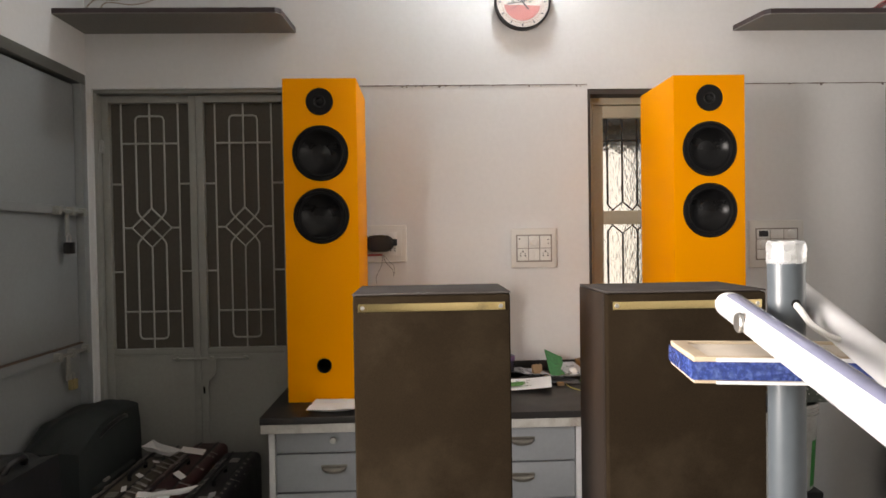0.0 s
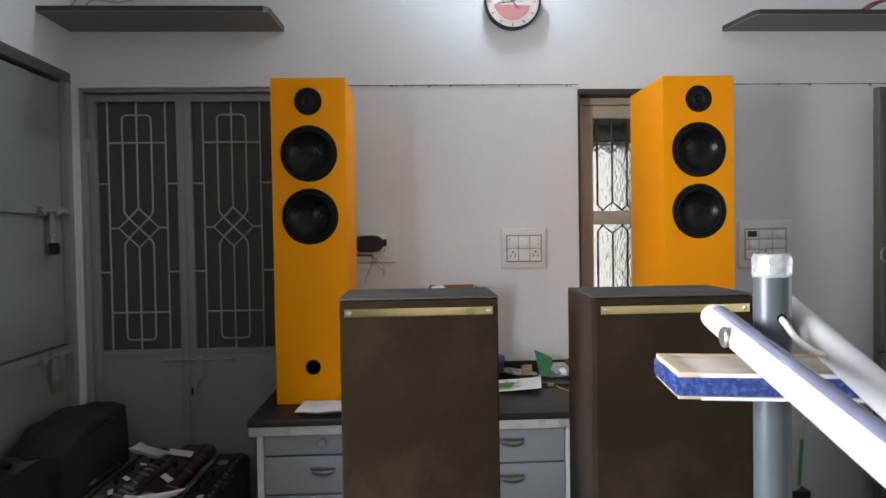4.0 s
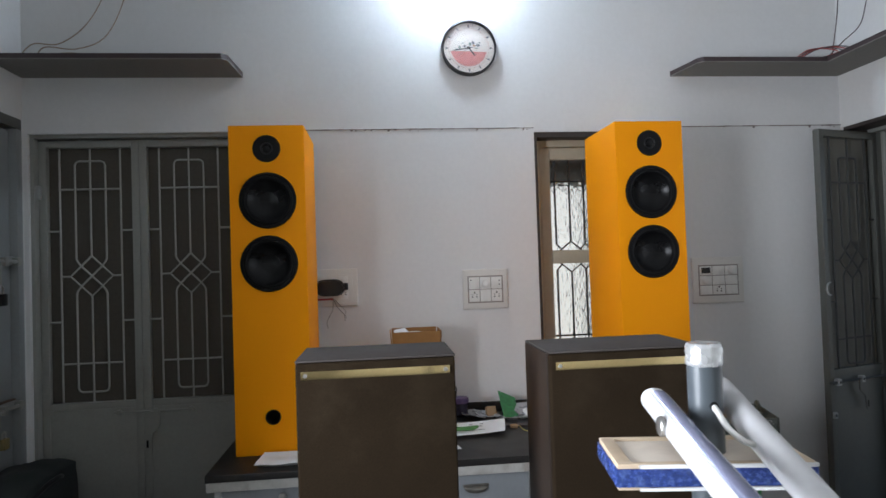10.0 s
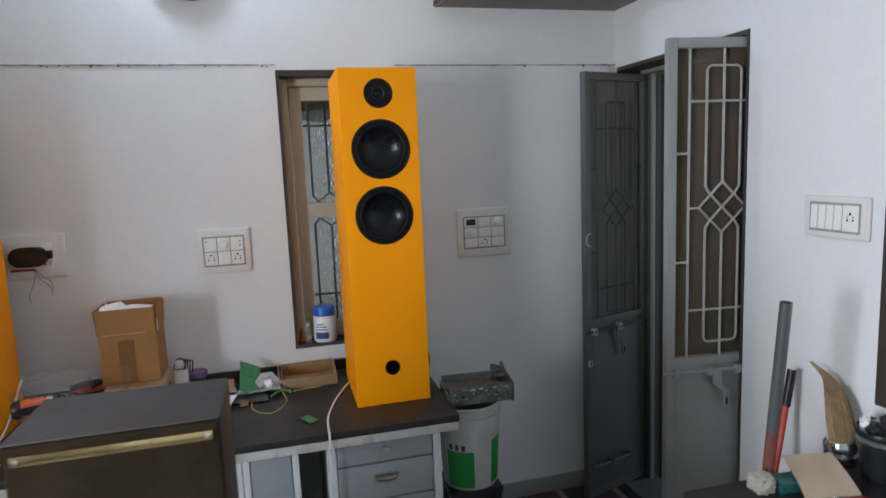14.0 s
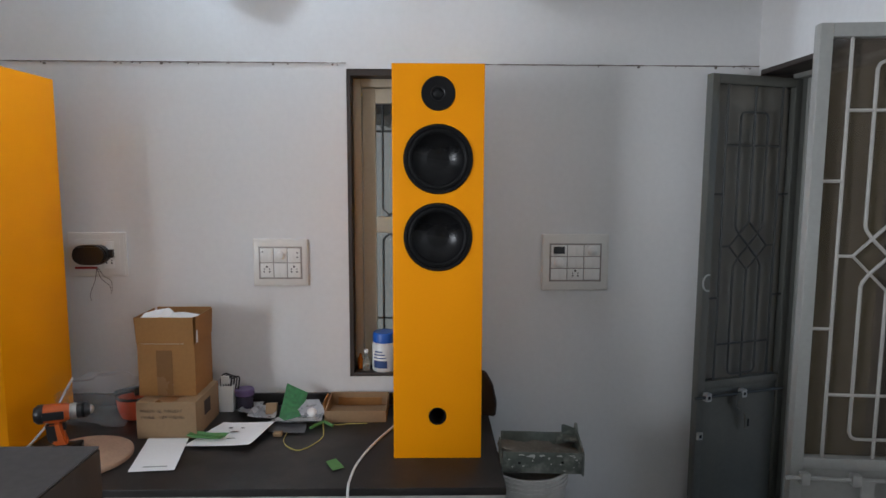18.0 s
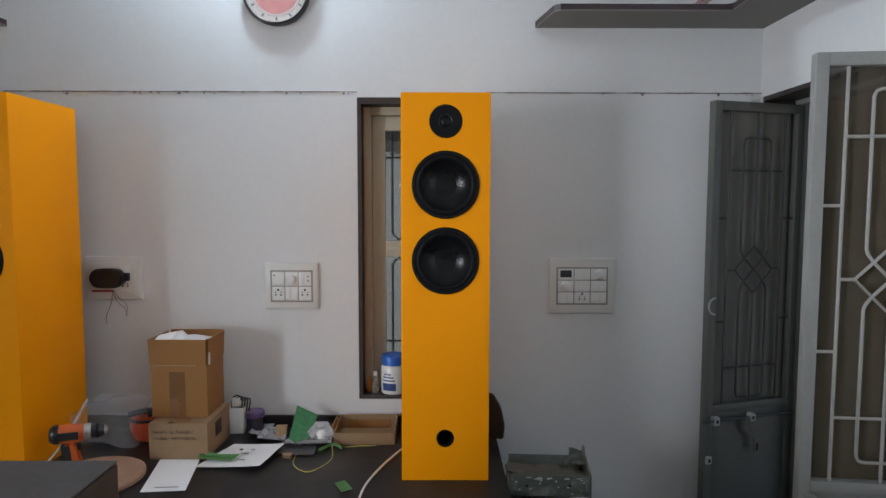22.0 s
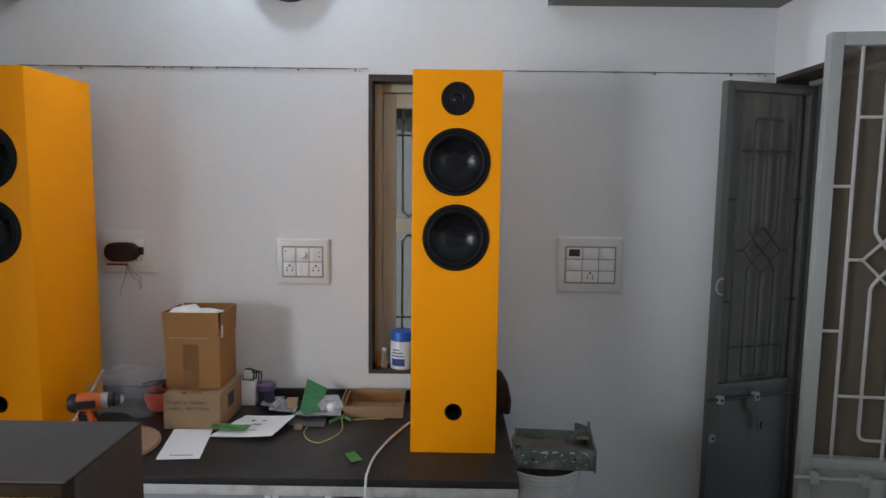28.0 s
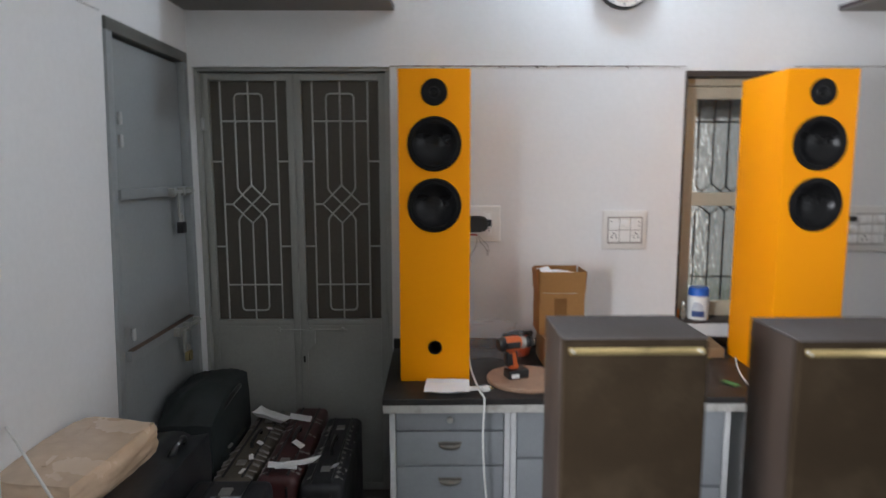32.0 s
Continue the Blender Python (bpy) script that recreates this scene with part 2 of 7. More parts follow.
BLACK = material("black_plastic", (0.012, 0.012, 0.013), 0.35, var=0.2, bump=0.05)
DARKBAG = material("black_nylon", (0.014, 0.014, 0.016), 0.45, var=0.3, scale=10, fine=200, bump=0.35)
GREENBAG = material("dark_green_canvas", (0.019, 0.025, 0.025), 0.7, var=0.25, scale=8, fine=180, bump=0.3)
MAROON = material("maroon_leatherette", (0.060, 0.018, 0.017), 0.38, var=0.25, scale=9, bump=0.3)
OLIVE = material("olive_brown_leatherette", (0.105, 0.088, 0.066), 0.45, var=0.2, scale=8, bump=0.3)
TAN = material("tan_wrapped_parcel", (0.58, 0.42, 0.29), 0.24, var=0.10, scale=6, fine=22, bump=0.5, depth=0.006, coat=0.6)
ORANGESTRAP = material("orange_brown_strap", (0.35, 0.13, 0.045), 0.6, var=0.15)
WHITE = material("white_paper", (0.80, 0.80, 0.79), 0.8, var=0.03, bump=0.05)
GREENINK = material("green_print", (0.075, 0.20, 0.055), 0.7, var=0.15)
GREYINK = material("grey_print", (0.30, 0.32, 0.31), 0.8, var=0.2)
CARD = material("brown_corrugated_card", (0.30, 0.14, 0.038), 0.8, var=0.1, scale=5, fine=90, bump=0.15)
CARDLIGHT = material("pale_kraft_card", (0.28, 0.178, 0.094), 0.8, var=0.08, scale=5, fine=90, bump=0.15)
TAPE = material("brown_packing_tape", (0.20, 0.095, 0.032), 0.25, var=0.1)
INK = material("dark_marker_ink", (0.05, 0.035, 0.03), 0.8, var=0.1)
ORANGE = material("orange_tool_plastic", (0.518, 0.094, 0.012), 0.42, var=0.06)
REDBOX = material("orange_red_plastic", (0.60, 0.085, 0.03), 0.4, var=0.1)
PURPLE = material("purple_plastic", (0.12, 0.075, 0.18), 0.4, var=0.1)
CORK = material("cork_disc", (0.33, 0.20, 0.13), 0.9, var=0.2, scale=20, fine=140, bump=0.4)
GREENCARD = material("green_circuit_card", (0.035, 0.185, 0.065), 0.5, var=0.3, scale=60)
FLAKE = material("grey_antistatic_film", (0.37, 0.373, 0.385), 0.3, 0.25, var=0.25, scale=30, bump=0.3, stain=(0.2, 0.2, 0.21), amount=0.4)
FLAKEDARK = material("dark_antistatic_film", (0.11, 0.11, 0.115), 0.35, var=0.2, scale=30, bump=0.3)
SPLASH = material("dried_white_paint", (0.45, 0.45, 0.42), 0.8, var=0.15, scale=40)
JARBODY = material("smoky_jar_plastic", (0.05, 0.045, 0.07), 0.2, var=0.2, scale=30)
FILM = clear_material("clear_polythene", (0.70, 0.71, 0.72), 0.2, 0.88, 0.6, 14)
BLUE = material("blue_cap_plastic", (0.02, 0.12, 0.50), 0.35, var=0.05)
NAVY = material("navy_label", (0.03, 0.07, 0.22), 0.5, var=0.1)
GLASSY = clear_material("small_bottle_glass", (0.45, 0.42, 0.35), 0.08, 0.55)
BEIGE = material("cream_window_paint", (0.52, 0.455, 0.335), 0.45, var=0.06, scale=6, stain=(0.36, 0.3, 0.21), amount=0.3)
DARKWOOD = material("dark_brown_frame", (0.045, 0.035, 0.03), 0.6, var=0.25, scale=10)
GLASS = window_glass("figured_glass")
LEAD = material("black_grille_iron", (0.01, 0.011, 0.012), 0.6, var=0.1)
CABLE = material("white_cable", (0.72, 0.71, 0.68), 0.4, var=0.03, bump=0)
CABLEDARK = material("dark_wire", (0.07, 0.05, 0.05), 0.5, bump=0)
CABLEBEIGE = material("beige_wire", (0.30, 0.23, 0.17), 0.5, bump=0)
GROUND = material("dry_earth", (0.26, 0.235, 0.20), 0.95, var=0.2, scale=0.8, fine=12)
# door enamel darkened so that leaf and jamb look shaded
DIMLEAF = material("dimmed_grey_enamel", (0.088, 0.09, 0.08), 0.45, var=0.1, scale=4, stain=(0.15, 0.145, 0.12), amount=0.4)
CABLERED = material("red_wire", (0.35, 0.03, 0.03), 0.5, bump=0)
YELLOWWIRE = material("yellow_wire", (0.48, 0.41, 0.10), 0.5, bump=0)
PVC = material("grey_pvc_pipe", (0.075, 0.088, 0.098), 0.32, var=0.08, bump=0.05)
DARKPVC = material("dark_grey_pvc_pipe", (0.07, 0.07, 0.074), 0.4, var=0.12, bump=0.05)
RIM = material("brownish_grey_rim", (0.30, 0.275, 0.25), 0.7, var=0.1)
LEAFGREY = material("greyish_green_door_enamel", (0.27, 0.27, 0.255), 0.5, var=0.08, scale=5, stain=(0.2, 0.2, 0.18), amount=0.35)
CLEARSHINE = material("silver_label_film", (0.55, 0.57, 0.6), 0.22, 0.4, var=0.2, scale=20, bump=0.3)
TUBE = material("white_painted_tube", (0.60, 0.595, 0.60), 0.3, var=0.06, scale=14, stain=(0.50, 0.49, 0.48), amount=0.4)
STRIP = material("bluish_gloss_film", (0.25, 0.26, 0.38), 0.16, 0.2, var=0.15, scale=25, bump=0.1)
FOIL = material("silver_tape", (0.68, 0.69, 0.69), 0.25, 0.6, var=0.12, scale=40, bump=0.6, depth=0.004)
LINING = material("cream_plywood_face", (0.60, 0.52, 0.43), 0.6, var=0.1, scale=20)
PASSDOOR = wood_material("dark_brown_door_wood", (0.04, 0.022, 0.014), (0.085, 0.045, 0.028), 0.6, (14, 14, 1.5))
PLY = material("pale_plywood", (0.55, 0.43, 0.30), 0.7, var=0.12, scale=14)
BLUETAPE = material("blue_patterned_tape", (0.035, 0.065, 0.25), 0.25, 0.2, var=0.6, scale=300, fine=700, bump=0.1, stain=(0.16, 0.24, 0.50), amount=0.6)
WHITEWOOD = material("white_shutter_paint", (0.47, 0.51, 0.485), 0.5, var=0.05, scale=5, stain=(0.6, 0.6, 0.52), amount=0.3)
SHELFUNDER = material("grey_shelf_underside", (0.20, 0.19, 0.175), 0.7, var=0.1, scale=5)
SHELFEDGE = material("maroon_shelf_edge", (0.035, 0.02, 0.022), 0.45, var=0.15)
YELLOWWALL = material("yellow_plaster", (0.34, 0.235, 0.03), 0.85, var=0.1, scale=3, stain=(0.35, 0.33, 0.12), amount=0.4)
RED = material("red_paint", (0.50, 0.06, 0.035), 0.5, var=0.15)
BUCKET = material("white_paint_bucket", (0.46, 0.455, 0.435), 0.4, var=0.07, scale=9, stain=(0.20, 0.16, 0.12), amount=0.5)
BUCKETGREEN = material("green_bucket_print", (0.012, 0.22, 0.03), 0.4, var=0.08)
TROUGH = material("paint_smeared_metal", (0.095, 0.11, 0.095), 0.55, 0.2, var=0.3, scale=18, fine=60, bump=0.5, stain=(0.38, 0.38, 0.34), amount=0.85)
STRAW = material("broom_straw", (0.36, 0.25, 0.125), 0.8, var=0.3, scale=30)
AMBER = clear_material("amber_bottle", (0.75, 0.22, 0.015), 0.1, 0.15)
YLABEL = material("yellow_label", (0.75, 0.50, 0.03), 0.5, var=0.1)
CLEARPLASTIC = clear_material("cloudy_spray_bottle", (0.55, 0.62, 0.68), 0.2, 0.35)
CLOCKFACE = material("cream_clock_face", (0.74, 0.66, 0.60), 0.35, var=0.03, bump=0)
CLOCKRED = material("red_clock_field", (0.62, 0.20, 0.18), 0.35, var=0.15, scale=40, bump=0)
CLOCKART = material("dark_clock_art", (0.16, 0.16, 0.17), 0.4, bump=0)
CREAM = material("pale_pink_print", (0.72, 0.60, 0.55), 0.4, bump=0)
PICBLUE = material("blue_picture_print", (0.05, 0.12, 0.33), 0.2, var=0.5, scale=9, bump=0, coat=1.0)
PICMAROON = material("maroon_picture_frame", (0.10, 0.03, 0.03), 0.35, var=0.2)
RUGDARK = material("dark_rug_pile", (0.018, 0.015, 0.014), 0.95, var=0.3, fine=250, bump=0.7)
RUGBROWN = material("maroon_brown_rug_pile", (0.06, 0.03, 0.025), 0.95, var=0.3, fine=250, bump=0.7)
RUGCREAM = material("grey_cream_rug_pile", (0.22, 0.18, 0.155), 0.95, var=0.25, fine=250, bump=0.7)
LEATHER = material("dark_brown_leather", (0.018, 0.009, 0.007), 0.5, var=0.2, scale=12, bump=0.3)
# grey set low so that backdrop walls in the sun look shaded
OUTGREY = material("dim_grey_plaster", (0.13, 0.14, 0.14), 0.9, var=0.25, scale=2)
LEAF = material("bush_leaf", (0.05, 0.10, 0.03), 0.6, var=0.5, scale=8)
OUTWALL = material("whitewashed_outer_plaster", (0.80, 0.80, 0.78), 0.9, var=0.15, scale=3)
BULB = glow("lit_bulb", (0.72, 0.86, 1.0), LIGHT_BULB)


# ---- building helpers ----
ORIGIN, SHIFT = {}, {}


def thing(name, loc, label, category, group="", kind="", turn=0.0, world=True):
    """An Empty at a thing's base. world: its parts are written in world places, else in places relative to the base."""
    ob = new(name)
    ob.empty_display_size = 0.05
    ob.matrix_basis = pose(*loc, 0, 0, turn)
    tagged(ob, label, category, group, kind)
    ORIGIN[ob], SHIFT[ob] = Vector((0, 0, 0)), (Vector(loc) if world else Vector((0, 0, 0)))
    return ob


def shade(bm, angle=35):
    for fc in bm.faces:
        fc.smooth = True
    for e in bm.edges:
        if len(e.link_faces) == 2 and e.calc_face_angle(0) > radians(angle):
            e.smooth = False


def part(name, bm, mat, parent, label="", kind=""):
    """Links a bmesh as one mesh object under a thing or a part."""
    root = parent.parent or parent
    co = [v.co for v in bm.verts]
    c = Vector([(min(v[k] for v in co) + max(v[k] for v in co)) / 2 for k in range(3)])
    bmesh.ops.translate(bm, verts=bm.verts, vec=-c)
    shade(bm)
    me = bpy.data.meshes.new(name)
    bm.to_mesh(me)
    bm.free()
    me.materials.append(mat)
    ob = new(name, me)
    ob.parent = parent
    SHIFT[ob] = SHIFT[root]
    ORIGIN[ob] = c - SHIFT[root]
    ob.location = ORIGIN[ob] - ORIGIN[parent]
    return tagged(ob, label, kind=kind)


def solid(name, bm, mat, label, category="", kind="structure", group=""):
    """A thing of one mesh, in world places."""
    co = [v.co for v in bm.verts]
    c = Vector([(min(v[k] for v in co) + max(v[k] for v in co)) / 2 for k in range(2)] + [min(v.z for v in co)])
    bmesh.ops.translate(bm, verts=bm.verts, vec=-c)
    shade(bm)
    me = bpy.data.meshes.new(name)
    bm.to_mesh(me)
    bm.free()
    me.materials.append(mat)
    ob = new(name, me)
    ob.location = c
    ORIGIN[ob], SHIFT[ob] = Vector((0, 0, 0)), c
    return tagged(ob, label, category, group, kind)


def box(x0, x1, y0, y1, z0, z1, r=0.0, seg=2, bm=None):
    """A block, its edges rounded by r, added to bm."""
    own = bmesh.new()
    bmesh.ops.create_cube(own, size=1, matrix=Matrix.Translation(((x0 + x1) / 2, (y0 + y1) / 2, (z0 + z1) / 2)) @ Matrix.Diagonal((x1 - x0, y1 - y0, z1 - z0, 1)))
    if r:
        bmesh.ops.bevel(own, geom=own.edges[:], offset=r, segments=seg, profile=0.6, affect="EDGES")
    return merged(bm, own)


def merged(bm, own):
    if bm is None:
        return own
    me = bpy.data.meshes.new("tmp")
    own.to_mesh(me)
    own.free()
    bm.from_mesh(me)
    bpy.data.meshes.remove(me)
    return bm


def moved(bm, m):
    bmesh.ops.transform(bm, matrix=m, verts=bm.verts)
    return bm


def lathe(profile, m=None, n=40, bm=None):
    """A turned form from (radius, height) pairs about z, placed by m."""
    own = bmesh.new()
    rings = []
    for r, z in profile:
        if r < 1e-5:
            rings.append([own.verts.new((0, 0, z))])
        else:
            rings.append([own.verts.new((r * math.cos(2 * math.pi * k / n), r * math.sin(2 * math.pi * k / n), z)) for k in range(n)])
    for a, b in zip(rings, rings[1:]):
        for k in range(n):
            q = [a[k % len(a)], a[(k + 1) % len(a)], b[(k + 1) % len(b)], b[k % len(b)]]
            q = list(dict.fromkeys(q))
            if len(q) > 2:
                own.faces.new(q)
    bmesh.ops.recalc_face_normals(own, faces=own.faces)
    if m is not None:
        moved(own, m)
    return merged(bm, own)


def smooth_line(pts, steps=8):
    """A Catmull-Rom line through the points."""
    p = [Vector(q) for q in pts]
    p = [p[0] * 2 - p[1]] + p + [p[-1] * 2 - p[-2]]
    out = []
    for a, b, c, d in zip(p, p[1:], p[2:], p[3:]):
        for k in range(steps):
            t = k / steps
            out.append(0.5 * (2 * b + (c - a) * t + (2 * a - 5 * b + 4 * c - d) * t * t + (3 * b - a - 3 * c + d) * t**3))
    return out + [p[-2]]


def tube(pts, r, n=8, bm=None, steps=0, radii=None):
    """A round bar along the points."""
    own = bmesh.new()
    p = smooth_line(pts, steps) if steps else [Vector(q) for q in pts]
    side = None
    rings = []
    for k, q in enumerate(p):
        d = (p[min(k + 1, len(p) - 1)] - p[max(k - 1, 0)]).normalized()
        if side is None:
            side = d.orthogonal().normalized()
        side = (side - d * side.dot(d)).normalized()
        up = d.cross(side)
        rk = radii[min(len(radii) - 1, k)] if radii else r
        rings.append([own.verts.new(q + rk * (side * math.cos(2 * math.pi * j / n) + up * math.sin(2 * math.pi * j / n))) for j in range(n)])
    for a, b in zip(rings, rings[1:]):
        for j in range(n):
            own.faces.new((a[j], a[(j + 1) % n], b[(j + 1) % n], b[j]))
    own.faces.new(rings[0][::-1])
    own.faces.new(rings[-1])
    bmesh.ops.recalc_face_normals(own, faces=own.faces)
    return merged(bm, own)


def prism(outline, z0, z1, bm=None, r=0.0):
    """An outline in x and y, raised from z0 to z1."""
    own = bmesh.new()
    low, high = [own.verts.new((x, y, z0)) for x, y in outline], [own.verts.new((x, y, z1)) for x, y in outline]
    own.faces.new(low[::-1])
    own.faces.new(high)
    for k in range(len(low)):
        own.faces.new((low[k], low[(k + 1) % len(low)], high[(k + 1) % len(low)], high[k]))
    bmesh.ops.recalc_face_normals(own, faces=own.faces)
    if r:
        bmesh.ops.bevel(own, geom=own.edges[:], offset=r, segments=2, affect="EDGES")
    return merged(bm, own)


def soft_block(size, cuts, puff, rough, seed, square=0.75):
    """A stuffed form about the origin: a gridded block drawn towards an ellipsoid, with folds."""
    own = bmesh.new()
    bmesh.ops.create_cube(own, size=2)
    bmesh.ops.subdivide_edges(own, edges=own.edges[:], cuts=cuts, use_grid_fill=True)
    for v in own.verts:
        u = v.co.copy()
        ball = u.normalized() * 1.25
        q = u * square + ball * (1 - square)
        w = noise.noise(u * 1.7 + Vector((seed, 3 * seed, 7)))
        f2 = noise.noise(u * 5 + Vector((seed * 2, 1, seed)))
        q *= 1 + puff * w + rough * f2
        v.co = Vector((q.x * size[0] / 2, q.y * size[1] / 2, q.z * size[2] / 2))
    return own

# ---- the room ----
XW, XE, YN, YS, TOP, THICK = -1.51, 2.34, 2.82, -1.95, 3.05, 0.22

bm = box(XW - THICK, -1.490, YN, YN + THICK, 0, TOP)
box(-1.490, -0.59, YN, YN + THICK, 2.085, TOP, bm=bm)
box(-0.59, 0.772, YN, YN + THICK, 0, TOP, bm=bm)
box(0.772, 1.275, YN, YN + THICK, 0, 0.875, bm=bm)
box(0.772, 1.275, YN, YN + THICK, 2.068, TOP, bm=bm)
box(1.275, XE + THICK, YN, YN + THICK, 0, TOP, bm=bm)
solid("wall_north", bm, WALL, "white distempered wall with a door and a window", "wall")

LEAN = 0.11  # the near jamb of the steel door stands out of plumb
bm = box(XW - THICK, XW, YS, -0.5, 0, TOP)
box(XW - THICK, XW, -0.5, 0.5, 0, 0.93, bm=bm)
box(XW - THICK, XW, -0.5, 0.5, 2.1, TOP, bm=bm)
side = box(XW - THICK, XW, 0.5, 2.09, 0, 2.14)
for v in side.verts:
    if v.co.y > 2 and v.co.z < 1:
        v.co.y -= LEAN
merged(bm, side)
box(XW - THICK, XW, 0.5, 2.09, 2.14, TOP, bm=bm)
box(XW - THICK, XW, 2.09, 2.79, 2.14, TOP, bm=bm)
box(XW - THICK, XW, 2.79, YN, 0, TOP, bm=bm)
solid("wall_west", bm, WALL, "white distempered wall with a steel door and a shuttered window", "wall")

bm = box(XE, XE + THICK, YS, 0.15, 0, TOP)
box(XE, XE + THICK, 0.15, 1.405, 0, 0.93, bm=bm)
box(XE, XE + THICK, 0.15, 1.405, 2.06, TOP, bm=bm)
box(XE, XE + THICK, 1.405, 1.935, 0, TOP, bm=bm)
box(XE, XE + THICK, 1.935, 2.80, 2.07, TOP, bm=bm)
box(XE, XE + THICK, 2.80, YN, 0, TOP, bm=bm)
solid("wall_east", bm, WALL, "white distempered wall with an open doorway and a window", "wall")
solid("wall_south", box(XW - THICK, XE + THICK, YS - THICK, YS, 0, TOP), SOUTHWALL, "plain cream distempered wall", "wall")
solid("floor", box(XW - THICK, XE + THICK, YS - THICK, YN + THICK, -0.06, 0), FLOOR, "worn grey mosaic floor", "floor")
solid("ceiling", box(XW - THICK, XE + THICK, YS - THICK, YN + THICK, TOP, TOP + 0.12), CEIL, "plain white painted ceiling", "ceiling")


# the uneven plaster ledge that runs round the room at lintel height
def ledge(name, a, b, z, mat=DIRT, thick=1.0, drops=0):
    a, b = Vector(a), Vector(b)
    own, rows = bmesh.new(), []
    steps = int((b - a).length / 0.03)
    away = Vector((0, -1, 0)) if abs(b.x - a.x) > abs(b.y - a.y) else Vector((1 if a.x < 0 else -1, 0, 0))
    for k in range(steps + 1):
        p = a + (b - a) * k / steps
        w = noise.noise(p * 9)
        d, h = thick * (0.004 + 0.002 * w), thick * (0.0020 + 0.0022 * noise.noise(p * 23) + 0.0008 * noise.noise(p * 70))
        h = max(h, 0.0004)
        rows.append([own.verts.new(p + away * -0.002 + Vector((0, 0, z - h))), own.verts.new(p + away * d + Vector((0, 0, z - h + 0.001))), own.verts.new(p + away * d + Vector((0, 0, z + h))), own.verts.new(p + away * -0.002 + Vector((0, 0, z + h)))])
    for p, q in zip(rows, rows[1:]):
        for j in range(3):
            own.faces.new((p[j], q[j], q[j + 1], p[j + 1]))
    own.faces.new(rows[0])
    own.faces.new(rows[-1][::-1])
    bmesh.ops.recalc_face_normals(own, faces=own.faces)
    rng = random.Random(len(name))
    for k in range(drops):  # clots of dirt and nail heads under the ledge
        p = a + (b - a) * rng.uniform(0.02, 0.98) + away * 0.002
        r = rng.uniform(0.0025, 0.0055)
        bmesh.ops.create_icosphere(own, subdivisions=1, radius=1, matrix=Matrix.Translation(p + Vector((0, 0, z - rng.uniform(0, 0.009)))) @ Matrix.Diagonal((r * rng.uniform(0.8, 2.2), r * 0.7, r, 1)))
    return solid(name, own, mat, "dirty uneven plaster ledge along the wall", "trim")


ledge("trim_north", (-0.59, YN, 0), (0.772, YN, 0), 2.088, drops=16)
ledge("trim_north_east", (1.275, YN, 0), (XE, YN, 0), 2.086, drops=8)
GREYLEDGE = material("dusty_grey_ledge", (0.36, 0.355, 0.34), 0.9, var=0.4, scale=14, fine=60)
ledge("trim_west", (XW, 0.5, 0), (XW, 2.07, 0), 2.15, GREYLEDGE, 0.9)
solid("baseboard_north", box(1.32, XE, YN - 0.012, YN, 0, 0.075, 0.003), GREY, "grey cement skirting along the wall", "baseboard")
solid("baseboard_west", box(XW, XW + 0.012, 0.0, 2.06, 0, 0.075, 0.003), GREYLIGHT, "grey cement skirting along the wall", "baseboard")


